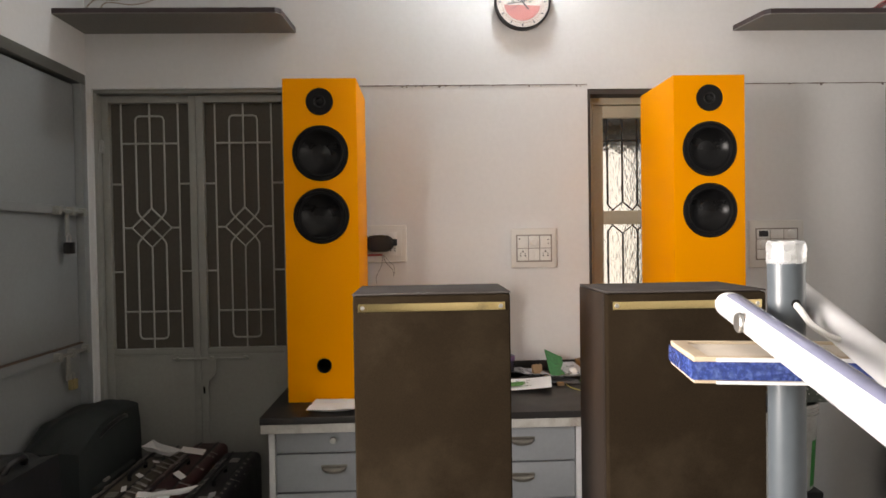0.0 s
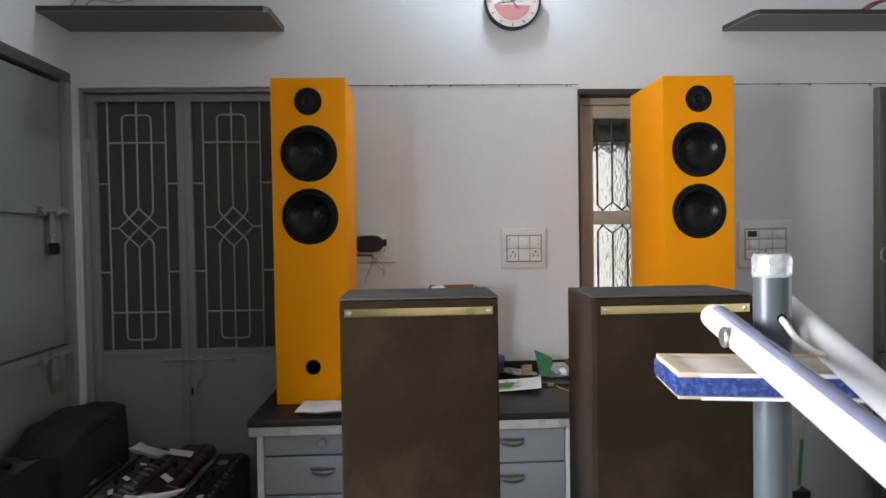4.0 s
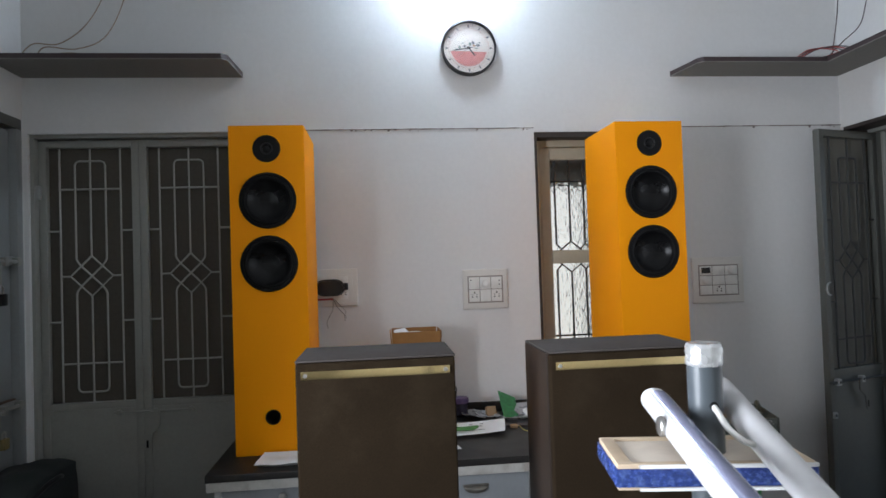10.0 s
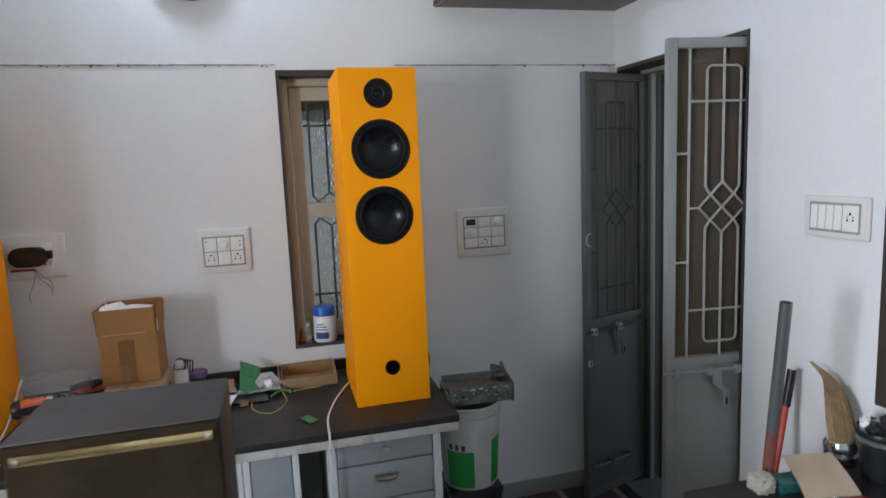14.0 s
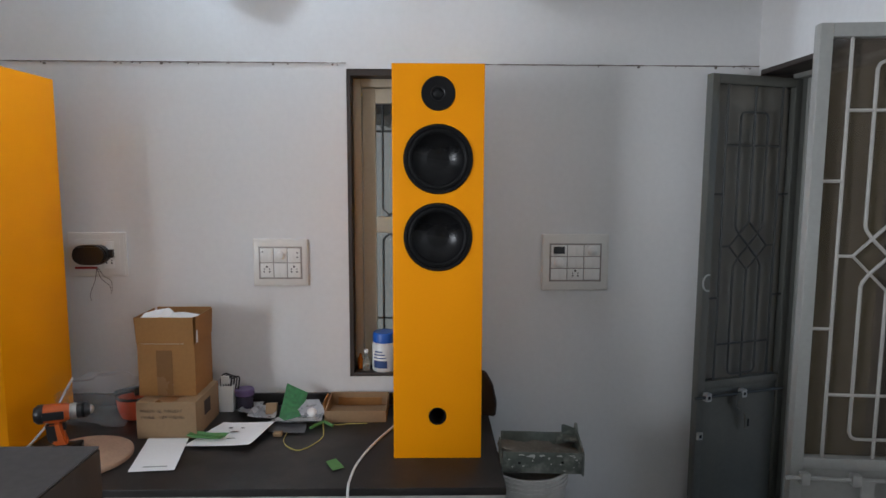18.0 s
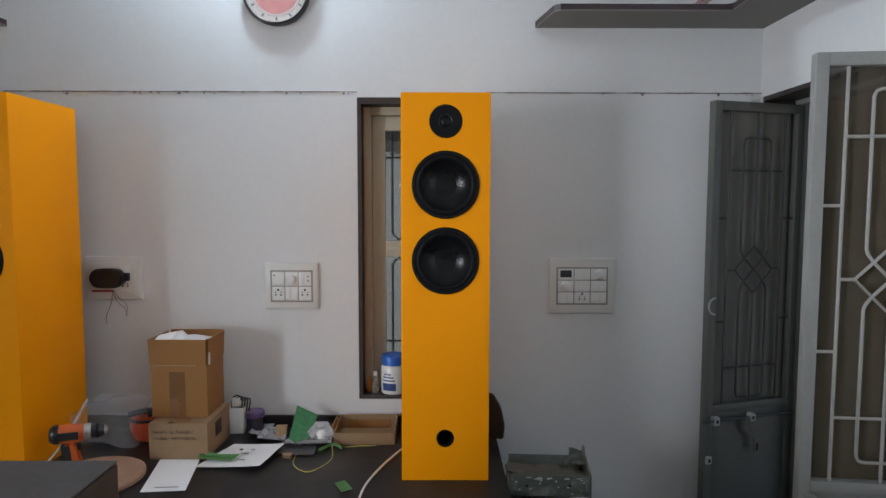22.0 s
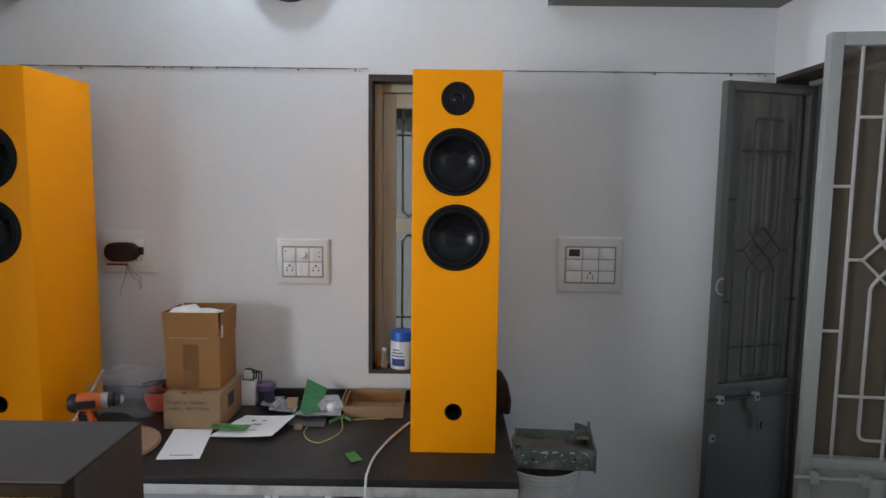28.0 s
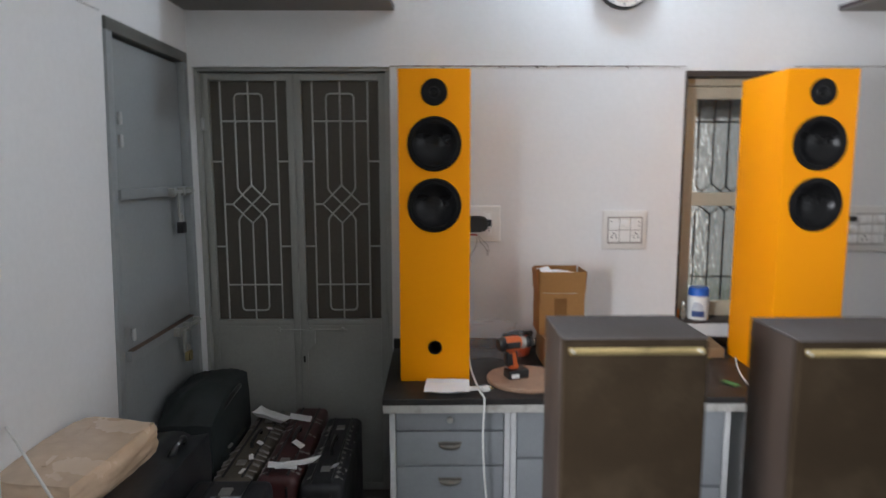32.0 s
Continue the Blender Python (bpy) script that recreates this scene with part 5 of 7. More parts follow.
def unit(name, x0, x1, rows, label, knob_first=True, doors=False, post=0.022):
    ob = thing(name, ((x0 + x1) / 2, 2.48, 0), label, "cabinet", "cabinets under the desk")
    y = 2.152
    part("side_panel", box(x0, x0 + post, y, YN - 0.03, 0, 0.7075, 0.002), FRAMEW, ob)
    part("side_panel", box(x1 - post, x1, y, YN - 0.03, 0, 0.7075, 0.002), FRAMEW, ob)
    part("plinth", box(x0 + post, x1 - post, y + 0.004, y + 0.024, 0, 0.075, 0.002), FRAMEW, ob)
    part("back_panel", box(x0 + post, x1 - post, YN - 0.05, YN - 0.035, 0.075, 0.7075), FRAMEW, ob)
    for k, (z0, z1, style) in enumerate(rows):
        if style == "doors":
            m = (x0 + x1) / 2
            for a, b in ((x0 + post + 0.003, m - 0.002), (m + 0.002, x1 - post - 0.003)):
                d = part("cabinet_door", box(a, b, y + 0.002, y + 0.020, z0, z1, 0.003), DRAWER, ob)
                part("raised_frame", box(a + 0.03, b - 0.03, y - 0.002, y + 0.0015, z0 + 0.03, z1 - 0.03, 0.002), DRAWER, d)
            continue
        d = part("drawer_front", box(x0 + post + 0.003, x1 - post - 0.003, y + 0.002, y + 0.022, z0, z1, 0.003), DRAWER, ob)
        if style == "handle":
            cup_handle(d, (x0 + x1) / 2, (z0 + z1) / 2 + 0.01, y + 0.002)
        elif style == "knob":
            part("knob", lathe([(0.0, 0.024), (0.011, 0.022), (0.013, 0.015), (0.007, 0.009), (0.007, 0.0), (0.012, -0.001)], Matrix.Translation(((x0 + x1) / 2, y + 0.002, (z0 + z1) / 2 + 0.012)) @ pose(0, 0, 0, 90), 18), STEEL, d, "small round metal knob")
    return ob


unit("drawer_unit", -0.560, -0.100, ((0.632, 0.702, "knob"), (0.492, 0.626, "handle"), (0.342, 0.486, "handle"), (0.188, 0.336, "handle"), (0.08, 0.182, "plain")), "pale blue-grey drawer unit with metal handles")
unit("drawer_unit", -0.098, 0.122, ((0.52, 0.702, "plain"), (0.08, 0.514, "plain")), "pale blue-grey cupboard with a plain front")
unit("drawer_unit", 0.124, 0.560, ((0.582, 0.702, "handle"), (0.446, 0.576, "handle"), (0.08, 0.440, "doors")), "pale blue-grey drawer unit with small doors below")
unit("drawer_unit", 0.562, 0.745, ((0.40, 0.702, "plain"), (0.08, 0.394, "plain")), "pale blue-grey cupboard with a plain front")
unit("drawer_unit", 0.840, 1.245, ((0.625, 0.702, "knob"), (0.488, 0.619, "handle"), (0.332, 0.482, "handle"), (0.08, 0.326, "handle")), "pale blue-grey drawer unit with metal handles", post=0.03)

# ---- things on the long desk ----
disc = thing("cork_disc", (-0.022, 2.325, 0.767), "round reddish brown cork disc lying on the desk", "disc")
part("disc", lathe([(0, 0.767), (0.150, 0.767), (0.154, 0.770), (0.154, 0.781), (0.150, 0.784), (0, 0.784)], Matrix.Translation((-0.022, 2.325, 0)), 56), CORK, disc)

# cordless drill: its battery on the disc, the chuck towards +x
drill = thing("cordless_drill", (-0.075, 2.312, 0.785), "orange and black cordless drill standing on its battery", "drill", world=False, turn=20)
drill.scale = (0.80, 0.85, 1.0)
part("battery", box(-0.032, 0.078, -0.034, 0.034, 0.0, 0.036, 0.008, 3), BLACK, drill)
part("battery_label", box(-0.02, 0.022, -0.0352, -0.0342, 0.006, 0.022), WHITE, drill, "pale label")
own = prism([(-0.020, 0.038), (0.034, 0.038), (0.020, 0.075), (0.010, 0.115), (-0.036, 0.115), (-0.034, 0.080)], -0.018, 0.018, r=0.007)
part("grip", moved(own, pose(0, 0, 0, 90)), ORANGE, drill)
part("grip_rubber", moved(prism([(-0.036, 0.050), (0.004, 0.050), (-0.006, 0.112), (-0.044, 0.112)], -0.0195, 0.0195, r=0.006), pose(0, 0, 0, 90)), BLACK, drill)
part("trigger", box(0.012, 0.026, -0.009, 0.009, 0.085, 0.108, 0.004), BLACK, drill)
HX = pose(0, 0, 0, 0, 90, 0)
part("motor_housing", lathe([(0, -0.080), (0.024, -0.078), (0.033, -0.066), (0.034, -0.02), (0.032, 0.03), (0.027, 0.042), (0, 0.042)], Matrix.Translation((0, 0, 0.142)) @ HX, 28), ORANGE, drill)
part("vent_band", lathe([(0.0, -0.0812), (0.0252, -0.0795), (0.0345, -0.067), (0.0355, -0.052), (0.0345, -0.046)], Matrix.Translation((0, 0, 0.142)) @ HX, 28), BLACK, drill)
part("side_badge", box(-0.048, 0.026, -0.0362, -0.0300, 0.126, 0.156, 0.003), BLACK, drill)
part("clutch_ring", lathe([(0.027, 0.042), (0.0295, 0.044), (0.0295, 0.050), (0.028, 0.051), (0.0295, 0.052), (0.0295, 0.060), (0.027, 0.066)], Matrix.Translation((0, 0, 0.142)) @ HX, 32), STEEL, drill, "ribbed metal clutch ring")
part("chuck", lathe([(0.0, 0.066), (0.025, 0.066), (0.026, 0.08), (0.026, 0.10), (0.017, 0.116), (0.009, 0.122), (0, 0.122)], Matrix.Translation((0, 0, 0.142)) @ HX, 28), BLACK, drill)
part("chuck_tip", lathe([(0.0185, 0.1135), (0.0175, 0.1165), (0.0095, 0.1235), (0.004, 0.126), (0, 0.126)], Matrix.Translation((0, 0, 0.142)) @ HX, 28), STEEL, drill, "shiny metal chuck tip")
part("chuck_collar", lathe([(0.0262, 0.084), (0.0272, 0.086), (0.0272, 0.092), (0.0262, 0.094)], Matrix.Translation((0, 0, 0.142)) @ HX, 28), RUBBER, drill)
for o in drill.children:
    if o.name.split(".")[0] in ("motor_housing", "vent_band", "side_badge", "clutch_ring", "chuck", "chuck_tip", "chuck_collar"):
        o.data.transform(Matrix.Diagonal((1, 0.88, 0.88, 1)))


def carton(ob, x0, x1, y0, y1, z0, z1, mat, t=0.004):
    part("side", box(x0, x1, y0, y0 + t, z0, z1, 0.001), mat, ob)
    part("side", box(x0, x1, y1 - t, y1, z0, z1, 0.001), mat, ob)
    part("side", box(x0, x0 + t, y0 + t, y1 - t, z0, z1, 0.001), mat, ob)
    part("side", box(x1 - t, x1, y0 + t, y1 - t, z0, z1, 0.001), mat, ob)
    part("bottom", box(x0 + t, x1 - t, y0 + t, y1 - t, z0, z0 + t), mat, ob)


low = thing("cardboard_box", (0.185, 2.59, 0.767), "closed kraft cardboard box with handwriting on the desk", "box", "stacked cardboard boxes")
part("body", box(0.085, 0.288, 2.482, 2.712, 0.767, 0.896, 0.002), CARDLIGHT, low)
part("tape", box(0.150, 0.215, 2.4822, 2.7118, 0.8961, 0.8968, 0.0), TAPE, low, "brown tape over the seam")
rng = random.Random(8)
for z, words in ((0.866, ((0.100, 0.150), (0.160, 0.170), (0.182, 0.242))), (0.844, ((0.104, 0.146), (0.166, 0.246)))):
    for xa, xb in words:
        x = xa
        while x < xb:
            h = rng.uniform(0.0035, 0.0055)
            own = box(-0.0008, 0.0008, -0.0005, 0.0005, -h, h)
            part("writing_bar", moved(own, Matrix.Translation((x, 2.4812, z + rng.uniform(-0.001, 0.001))) @ Matrix.Rotation(rng.uniform(-0.5, 0.5), 4, "Y")), INK, low)
            if rng.random() < 0.5:
                part("writing_bar", box(x, x + 0.006, 2.4807, 2.4817, z - h, z - h + 0.0014), INK, low)
            x += rng.uniform(0.005, 0.008)
part("stamp", box(0.2884, 0.2892, 2.56, 2.62, 0.82, 0.872), INK, low, "dark printed mark")

up = thing("cardboard_box", (0.17, 2.63, 0.897), "open brown cardboard box with white paper inside", "box", "stacked cardboard boxes")
carton(up, 0.070, 0.268, 2.545, 2.715, 0.8975, 1.085, CARD)
part("tape", box(0.135, 0.190, 2.5436, 2.5446, 0.90, 1.06), TAPE, up, "brown tape on the front")
part("tape_edge", box(0.085, 0.232, 2.5430, 2.5444, 1.0835, 1.0862), PLASTICW, up, "pale torn tape edge")


def flap(name, a, b, out, rise, mat=CARD):
    a, b, out = Vector(a), Vector(b), Vector(out)
    own = bmesh.new()
    q = [a, b, b + out * 0.6 + Vector((0, 0, rise)), a + out * 0.6 + Vector((0, 0, rise))]
    n = (q[1] - q[0]).cross(q[3] - q[0]).normalized() * 0.0035
    lo, hi = [own.verts.new(v) for v in q], [own.verts.new(v + n) for v in q]
    own.faces.new(lo)
    own.faces.new(hi)
    for k in range(4):
        own.faces.new((lo[k], lo[(k + 1) % 4], hi[(k + 1) % 4], hi[k]))
    bmesh.ops.recalc_face_normals(own, faces=own.faces)
    part(name, own, mat, up)


flap("flap", (0.070, 2.545, 1.085), (0.268, 2.545, 1.085), (0.0, -0.006, 0), 0.093)
flap("flap", (0.268, 2.548, 1.085), (0.268, 2.712, 1.085), (0.008, 0.0, 0), 0.092)
flap("flap", (0.268, 2.715, 1.085), (0.070, 2.715, 1.085), (0.0, 0.008, 0), 0.094)
flap("flap", (0.070, 2.712, 1.085), (0.070, 2.548, 1.085), (-0.010, 0.0, 0), 0.091)
own = bmesh.new()
bmesh.ops.create_grid(own, x_segments=10, y_segments=8, size=0.5, matrix=Matrix.Translation((0.160, 2.63, 1.155)) @ Matrix.Diagonal((0.165, 0.13, 1, 1)))
for v in own.verts:
    v.co.z += 0.018 * noise.noise(v.co * 14) + (0.02 if v.co.x < 0.14 else 0)
bmesh.ops.solidify(own, geom=own.faces[:], thickness=0.0015)
part("packing_paper", own, WHITE, up, "white paper sticking out of the top")
part("corner_label", box(0.2722, 0.2738, 2.552, 2.566, 1.085, 1.13), WHITE, up, "small white sticker")

holder = thing("pen_holder", (0.308, 2.745, 0.767), "white plastic holder with dark cables in it", "holder")
carton(holder, 0.280, 0.336, 2.728, 2.778, 0.767, 0.868, PLASTICW2, 0.003)
for k in range(4):
    a = 0.29 + 0.01 * k
    part("coiled_cable", tube([(a, 2.75, 0.82), (a - 0.004, 2.745, 0.89), (a + 0.014, 2.75, 0.912 - 0.006 * k), (a + 0.034, 2.757, 0.895), (a + 0.030, 2.752, 0.85)], 0.0028, 6, steps=6), BLACK, holder)
part("white_plug", box(0.288, 0.32, 2.735, 2.75, 0.872, 0.905, 0.005), PLASTICW2, holder)

pj = thing("plastic_jar", (0.372, 2.758, 0.767), "small purple plastic jar with a lid", "jar")
part("body", lathe([(0, 0.767), (0.030, 0.767), (0.033, 0.772), (0.033, 0.824), (0, 0.826)], Matrix.Translation((0.372, 2.758, 0)), 28), JARBODY, pj, "smoky clear body")
part("lid", lathe([(0.0, 0.850), (0.033, 0.850), (0.037, 0.846), (0.037, 0.827), (0, 0.827)], Matrix.Translation((0.372, 2.758, 0)), 28), PURPLE, pj)

rb = thing("tool_tub", (-0.01, 2.69, 0.767), "round orange-red plastic tub with dark tools lying on it", "tub")
RM = Matrix.Translation((-0.008, 2.690, 0))
part("body", lathe([(0, 0.767), (0.046, 0.767), (0.056, 0.774), (0.067, 0.805), (0.070, 0.846), (0.066, 0.846), (0.05, 0.80), (0, 0.785)], RM, 36), REDBOX, rb)
part("rim", lathe([(0.066, 0.8465), (0.072, 0.8465), (0.073, 0.853), (0.068, 0.856), (0.064, 0.853)], RM, 36), BLACK, rb)
for x0, y0, x1, y1, r, m in ((-0.072, 2.655, 0.02, 2.70, 0.011, BLACK), (-0.02, 2.72, 0.058, 2.668, 0.009, BLACK), (-0.05, 2.70, 0.03, 2.735, 0.008, STEEL), (0.0, 2.655, 0.062, 2.70, 0.010, BLACK)):
    part("loose_tool", tube([(x0, y0, 0.856 + r), (x0 * 0.5 + x1 * 0.5, y0 * 0.5 + y1 * 0.5, 0.862 + r), (x1, y1, 0.858 + r)], r, 8, steps=4), m, rb)

bag = thing("plastic_bag", (-0.13, 2.66, 0.767), "crumpled clear polythene bag on the desk", "bag")
own = soft_block((0.23, 0.17, 0.145), 16, 0.30, 0.10, 4.0, 0.5)
part("bag", moved(own, Matrix.Translation((-0.125, 2.665, 0.845))), FILM, bag)


def sheet(name, corners, z, label, cat, mat=WHITE, wave=0.004, n=8, group="", lift=0.0):
    """A paper with given corners, slightly curled, lying at height z."""
    ob = thing(name, (sum(c[0] for c in corners) / 4, sum(c[1] for c in corners) / 4, z), label, cat, group)
    own, grid = bmesh.new(), []
    a, b, c, d = [Vector((*q, z)) for q in corners]
    for i in range(n + 1):
        row = []
        for j in range(n + 1):
            u, v = i / n, j / n
            p = a * (1 - u) * (1 - v) + b * u * (1 - v) + c * u * v + d * (1 - u) * v
            p.z += 0.0012 + wave * max(0.0, noise.noise(Vector((p.x * 11, p.y * 11, z)))) + wave * (2 * max(abs(u - 0.5), abs(v - 0.5))) ** 6
            p.z += lift * u ** 1.4
            row.append(own.verts.new(p))
        grid.append(row)
    for i in range(n):
        for j in range(n):
            own.faces.new((grid[i][j], grid[i + 1][j], grid[i + 1][j + 1], grid[i][j + 1]))
    own.normal_update()
    bmesh.ops.solidify(own, geom=own.faces[:], thickness=0.0006)
    bmesh.ops.recalc_face_normals(own, faces=own.faces)
    part("leaf", own, mat, ob)
    return ob


p1 = sheet("paper_sheet", ((0.172, 2.229), (0.308, 2.240), (0.262, 2.478), (0.125, 2.478)), 0.7692, "white printed sheet lying before the boxes", "paper", wave=0.0008)
part("print_bar", moved(box(-0.036, 0.036, -0.003, 0.003, 0, 0.0005), Matrix.Translation((0.240, 2.262, 0.7716)) @ pose(0, 0, 0, 0, 0, 4)), GREYINK, p1, "grey line of print")
p2 = sheet("paper_sheet", ((0.272, 2.410), (0.498, 2.375), (0.535, 2.570), (0.338, 2.610)), 0.7695, "curled white sheet with a grey print", "paper", wave=0.003, n=12, lift=0.018)
SLOPE = math.degrees(math.atan2(0.012, 0.11))
for a, b, w, h, m in ((0.41, 2.535, 0.016, 0.003, INK), (0.385, 2.575, 0.006, 0.005, INK), (0.415, 2.475, 0.014, 0.002, INK), (0.43, 2.565, 0.007, 0.003, INK), (0.375, 2.50, 0.009, 0.002, INK)):
    u = max(0.0, min(1.0, ((a - 0.272) - 0.05 * (b - 2.395) / 0.195) / 0.22))
    part("print_block", moved(box(-w, w, -h, h, 0, 0.0006), Matrix.Translation((a, b - 0.03, 0.7752 + 0.018 * u ** 1.4)) @ pose(0, 0, 0, 0, -SLOPE * u ** 0.4, -10)), m, p2)
gs = sheet("green_strip", ((0.262, 2.455), (0.40, 2.43), (0.405, 2.462), (0.268, 2.492)), 0.779, "crumpled green plastic strip on the paper", "strip", GREENINK, 0.01)
sheet("green_scrap", ((0.793, 2.226), (0.825, 2.249), (0.790, 2.314), (0.761, 2.290)), 0.767, "small green card scrap on the desk", "scrap", GREENINK, 0.003, 4)
sheet("paper_scrap", ((-0.43, 2.165), (-0.255, 2.150), (-0.25, 2.31), (-0.42, 2.322)), 0.767, "creased white paper under the tower loudspeaker", "paper", wave=0.012)
sheet("paper_scrap", ((-0.26, 2.20), (-0.17, 2.215), (-0.165, 2.25), (-0.255, 2.25)), 0.7675, "white paper tag on the desk", "paper", wave=0.003)

def leaning(name, corners, thick, mat, label, cat, base):
    """A flat stiff piece through four corners, resting on the clutter."""
    ob = thing(name, (*base, 0.767), label, cat)
    own = bmesh.new()
    face = own.faces.new([own.verts.new(c) for c in corners])
    own.normal_update()
    bmesh.ops.solidify(own, geom=[face], thickness=thick)
    bmesh.ops.recalc_face_normals(own, faces=own.faces)
    part("board", own, mat, ob)
    return ob


FLAKES = (((0.368, 2.672), (0.450, 2.633), (0.440, 2.785), (0.375, 2.780)), ((0.420, 2.615), (0.530, 2.592), (0.509, 2.708), (0.428, 2.739)),
          ((0.515, 2.569), (0.700, 2.574), (0.690, 2.660), (0.570, 2.680)), ((0.522, 2.518), (0.650, 2.512), (0.644, 2.590), (0.505, 2.600)))
for k, q in enumerate(FLAKES):
    sheet("antistatic_bag", q, 0.7674 + 0.0035 * (2, 4, 3, 0)[k], "flat grey antistatic bag lying on the desk", "bag", FLAKE if k < 3 else FLAKEDARK, 0.012 if k < 3 else 0.004, 6, "grey bags on the desk")
leaning("circuit_card", ((0.539, 2.592, 0.780), (0.612, 2.640, 0.785), (0.620, 2.740, 0.839), (0.541, 2.740, 0.876)), 0.002, GREENCARD, "green card leaning over the grey bags", "card", (0.575, 2.65))
leaning("grey_plate", ((0.616, 2.631, 0.790), (0.706, 2.648, 0.790), (0.666, 2.710, 0.823), (0.564, 2.710, 0.820)), 0.006, FLAKE, "grey plastic cover leaning over the clutter", "plate", (0.64, 2.67))
eb = thing("paper_block", (0.497, 2.68, 0.767), "small pale cardboard block", "block")
part("block", moved(box(-0.021, 0.021, -0.016, 0.016, 0.0, 0.042, 0.004), Matrix.Translation((0.496, 2.675, 0.778)) @ pose(0, 0, 0, -18, 0, 6)), CARDLIGHT, eb)
ball = thing("white_ball", (0.650, 2.655, 0.767), "small white plastic ball lying on the desk", "ball")
own = bmesh.new()
bmesh.ops.create_uvsphere(own, u_segments=28, v_segments=18, radius=0.0205, matrix=Matrix.Translation((0.650, 2.655, 0.7877)))
part("globe", own, PLASTICW2, ball)
part("seam", lathe([(0.0204, -0.0006), (0.0209, -0.0004), (0.0209, 0.0004), (0.0204, 0.0006)], Matrix.Translation((0.650, 2.655, 0.7877)) @ pose(0, 0, 0, 25, 10, 0), 32), GREYLIGHT, ball)

tray = thing("cardboard_tray", (0.815, 2.70, 0.767), "open shallow cardboard tray on the desk", "tray")
part("side", box(0.702, 0.928, 2.618, 2.622, 0.767, 0.810, 0.001), CARDLIGHT, tray)
part("side", box(0.702, 0.928, 2.786, 2.790, 0.767, 0.824, 0.001), CARDLIGHT, tray)
for x in (0.702, 0.924):
    own = box(x, x + 0.004, 2.622, 2.786, 0.767, 0.824, 0.0)
    for v in own.verts:
        if v.co.z > 0.8 and v.co.y < 2.7:
            v.co.z = 0.810
    part("side", own, CARDLIGHT, tray)
part("bottom", box(0.706, 0.924, 2.622, 2.786, 0.767, 0.771), CARDLIGHT, tray)
part("inner_flap", box(0.730, 0.900, 2.7815, 2.7855, 0.772, 0.803, 0.001), CARD, tray)
part("torn_flap", moved(box(0, 0.004, 0, 0.12, 0, 0.05, 0.001), Matrix.Translation((0.699, 2.66, 0.775)) @ pose(0, 0, 0, 0, -12, 0)), CARD, tray)

yw = thing("yellow_wire", (0.66, 2.45, 0.767), "loop of thin yellow wire on the desk", "wire")
part("wire", tube([(0.587, 2.522, 0.770), (0.592, 2.45, 0.770), (0.625, 2.395, 0.770), (0.669, 2.383, 0.770), (0.718, 2.48, 0.770), (0.702, 2.598, 0.775), (0.74, 2.59, 0.770), (0.80, 2.60, 0.770), (0.86, 2.602, 0.770)], 0.0017, 6, steps=8), YELLOWWIRE, yw)
part("wire", tube([(0.66, 2.56, 0.770), (0.70, 2.60, 0.776), (0.74, 2.575, 0.773)], 0.006, 6, steps=8), GREENINK, yw)
part("terminal", box(0.545, 0.575, 2.49, 2.515, 0.767, 0.781, 0.003), CARDLIGHT, yw)

wc = thing("white_cable", (0.90, 2.40, 0.767), "white cable from the tower loudspeaker over the desk edge", "cable", "white cables over the desk edge")
part("cable", tube([(0.985, 2.62, 0.772), (0.955, 2.56, 0.772), (0.90, 2.42, 0.772), (0.862, 2.28, 0.772), (0.852, 2.17, 0.772), (0.852, 2.122, 0.765), (0.850, 2.115, 0.70), (0.842, 2.113, 0.45), (0.836, 2.110, 0.20), (0.84, 2.09, 0.008)], 0.0038, 8, steps=6), CABLE, wc)
wc2 = thing("white_cable", (-0.19, 2.40, 0.767), "white cable from the tower loudspeaker over the desk edge", "cable", "white cables over the desk edge")
part("cable", tube([(-0.2420, 2.690, 0.915), (-0.2400, 2.640, 0.885), (-0.2385, 2.530, 0.815), (-0.235, 2.436, 0.784), (-0.226, 2.33, 0.774), (-0.215, 2.20, 0.773), (-0.203, 2.132, 0.772), (-0.202, 2.116, 0.755), (-0.207, 2.112, 0.62), (-0.199, 2.110, 0.44), (-0.179, 2.108, 0.233), (-0.190, 2.10, 0.05), (-0.19, 2.08, 0.008)], 0.0042, 8, steps=6), CABLE, wc2)

lh = thing("leather_case", (1.325, 2.67, 0.767), "dark brown leather case standing against the wall", "case")
own = prism([(-0.075, 0.0), (0.075, 0.0), (0.078, 0.05), (0.060, 0.12), (0.030, 0.165), (-0.03, 0.175), (-0.07, 0.15)], -0.012, 0.012, r=0.004)
part("case", moved(own, Matrix.Translation((1.265, 2.70, 0.767)) @ pose(0, 0, 0, 84, 0, -18)), LEATHER, lh)

# window sill things
jar = thing("wipes_jar", (0.906, 2.874, 0.889), "white plastic jar with a blue lid and label", "jar")
JM = Matrix.Translation((0.906, 2.874, 0))
part("body", lathe([(0, 0.889), (0.046, 0.889), (0.050, 0.894), (0.050, 0.995), (0.045, 1.006), (0, 1.006)], JM, 36), PLASTICW2, jar)
part("lid", lathe([(0, 1.046), (0.043, 1.046), (0.047, 1.040), (0.047, 1.0065), (0, 1.0065)], JM, 36), BLUE, jar, "blue screw lid")


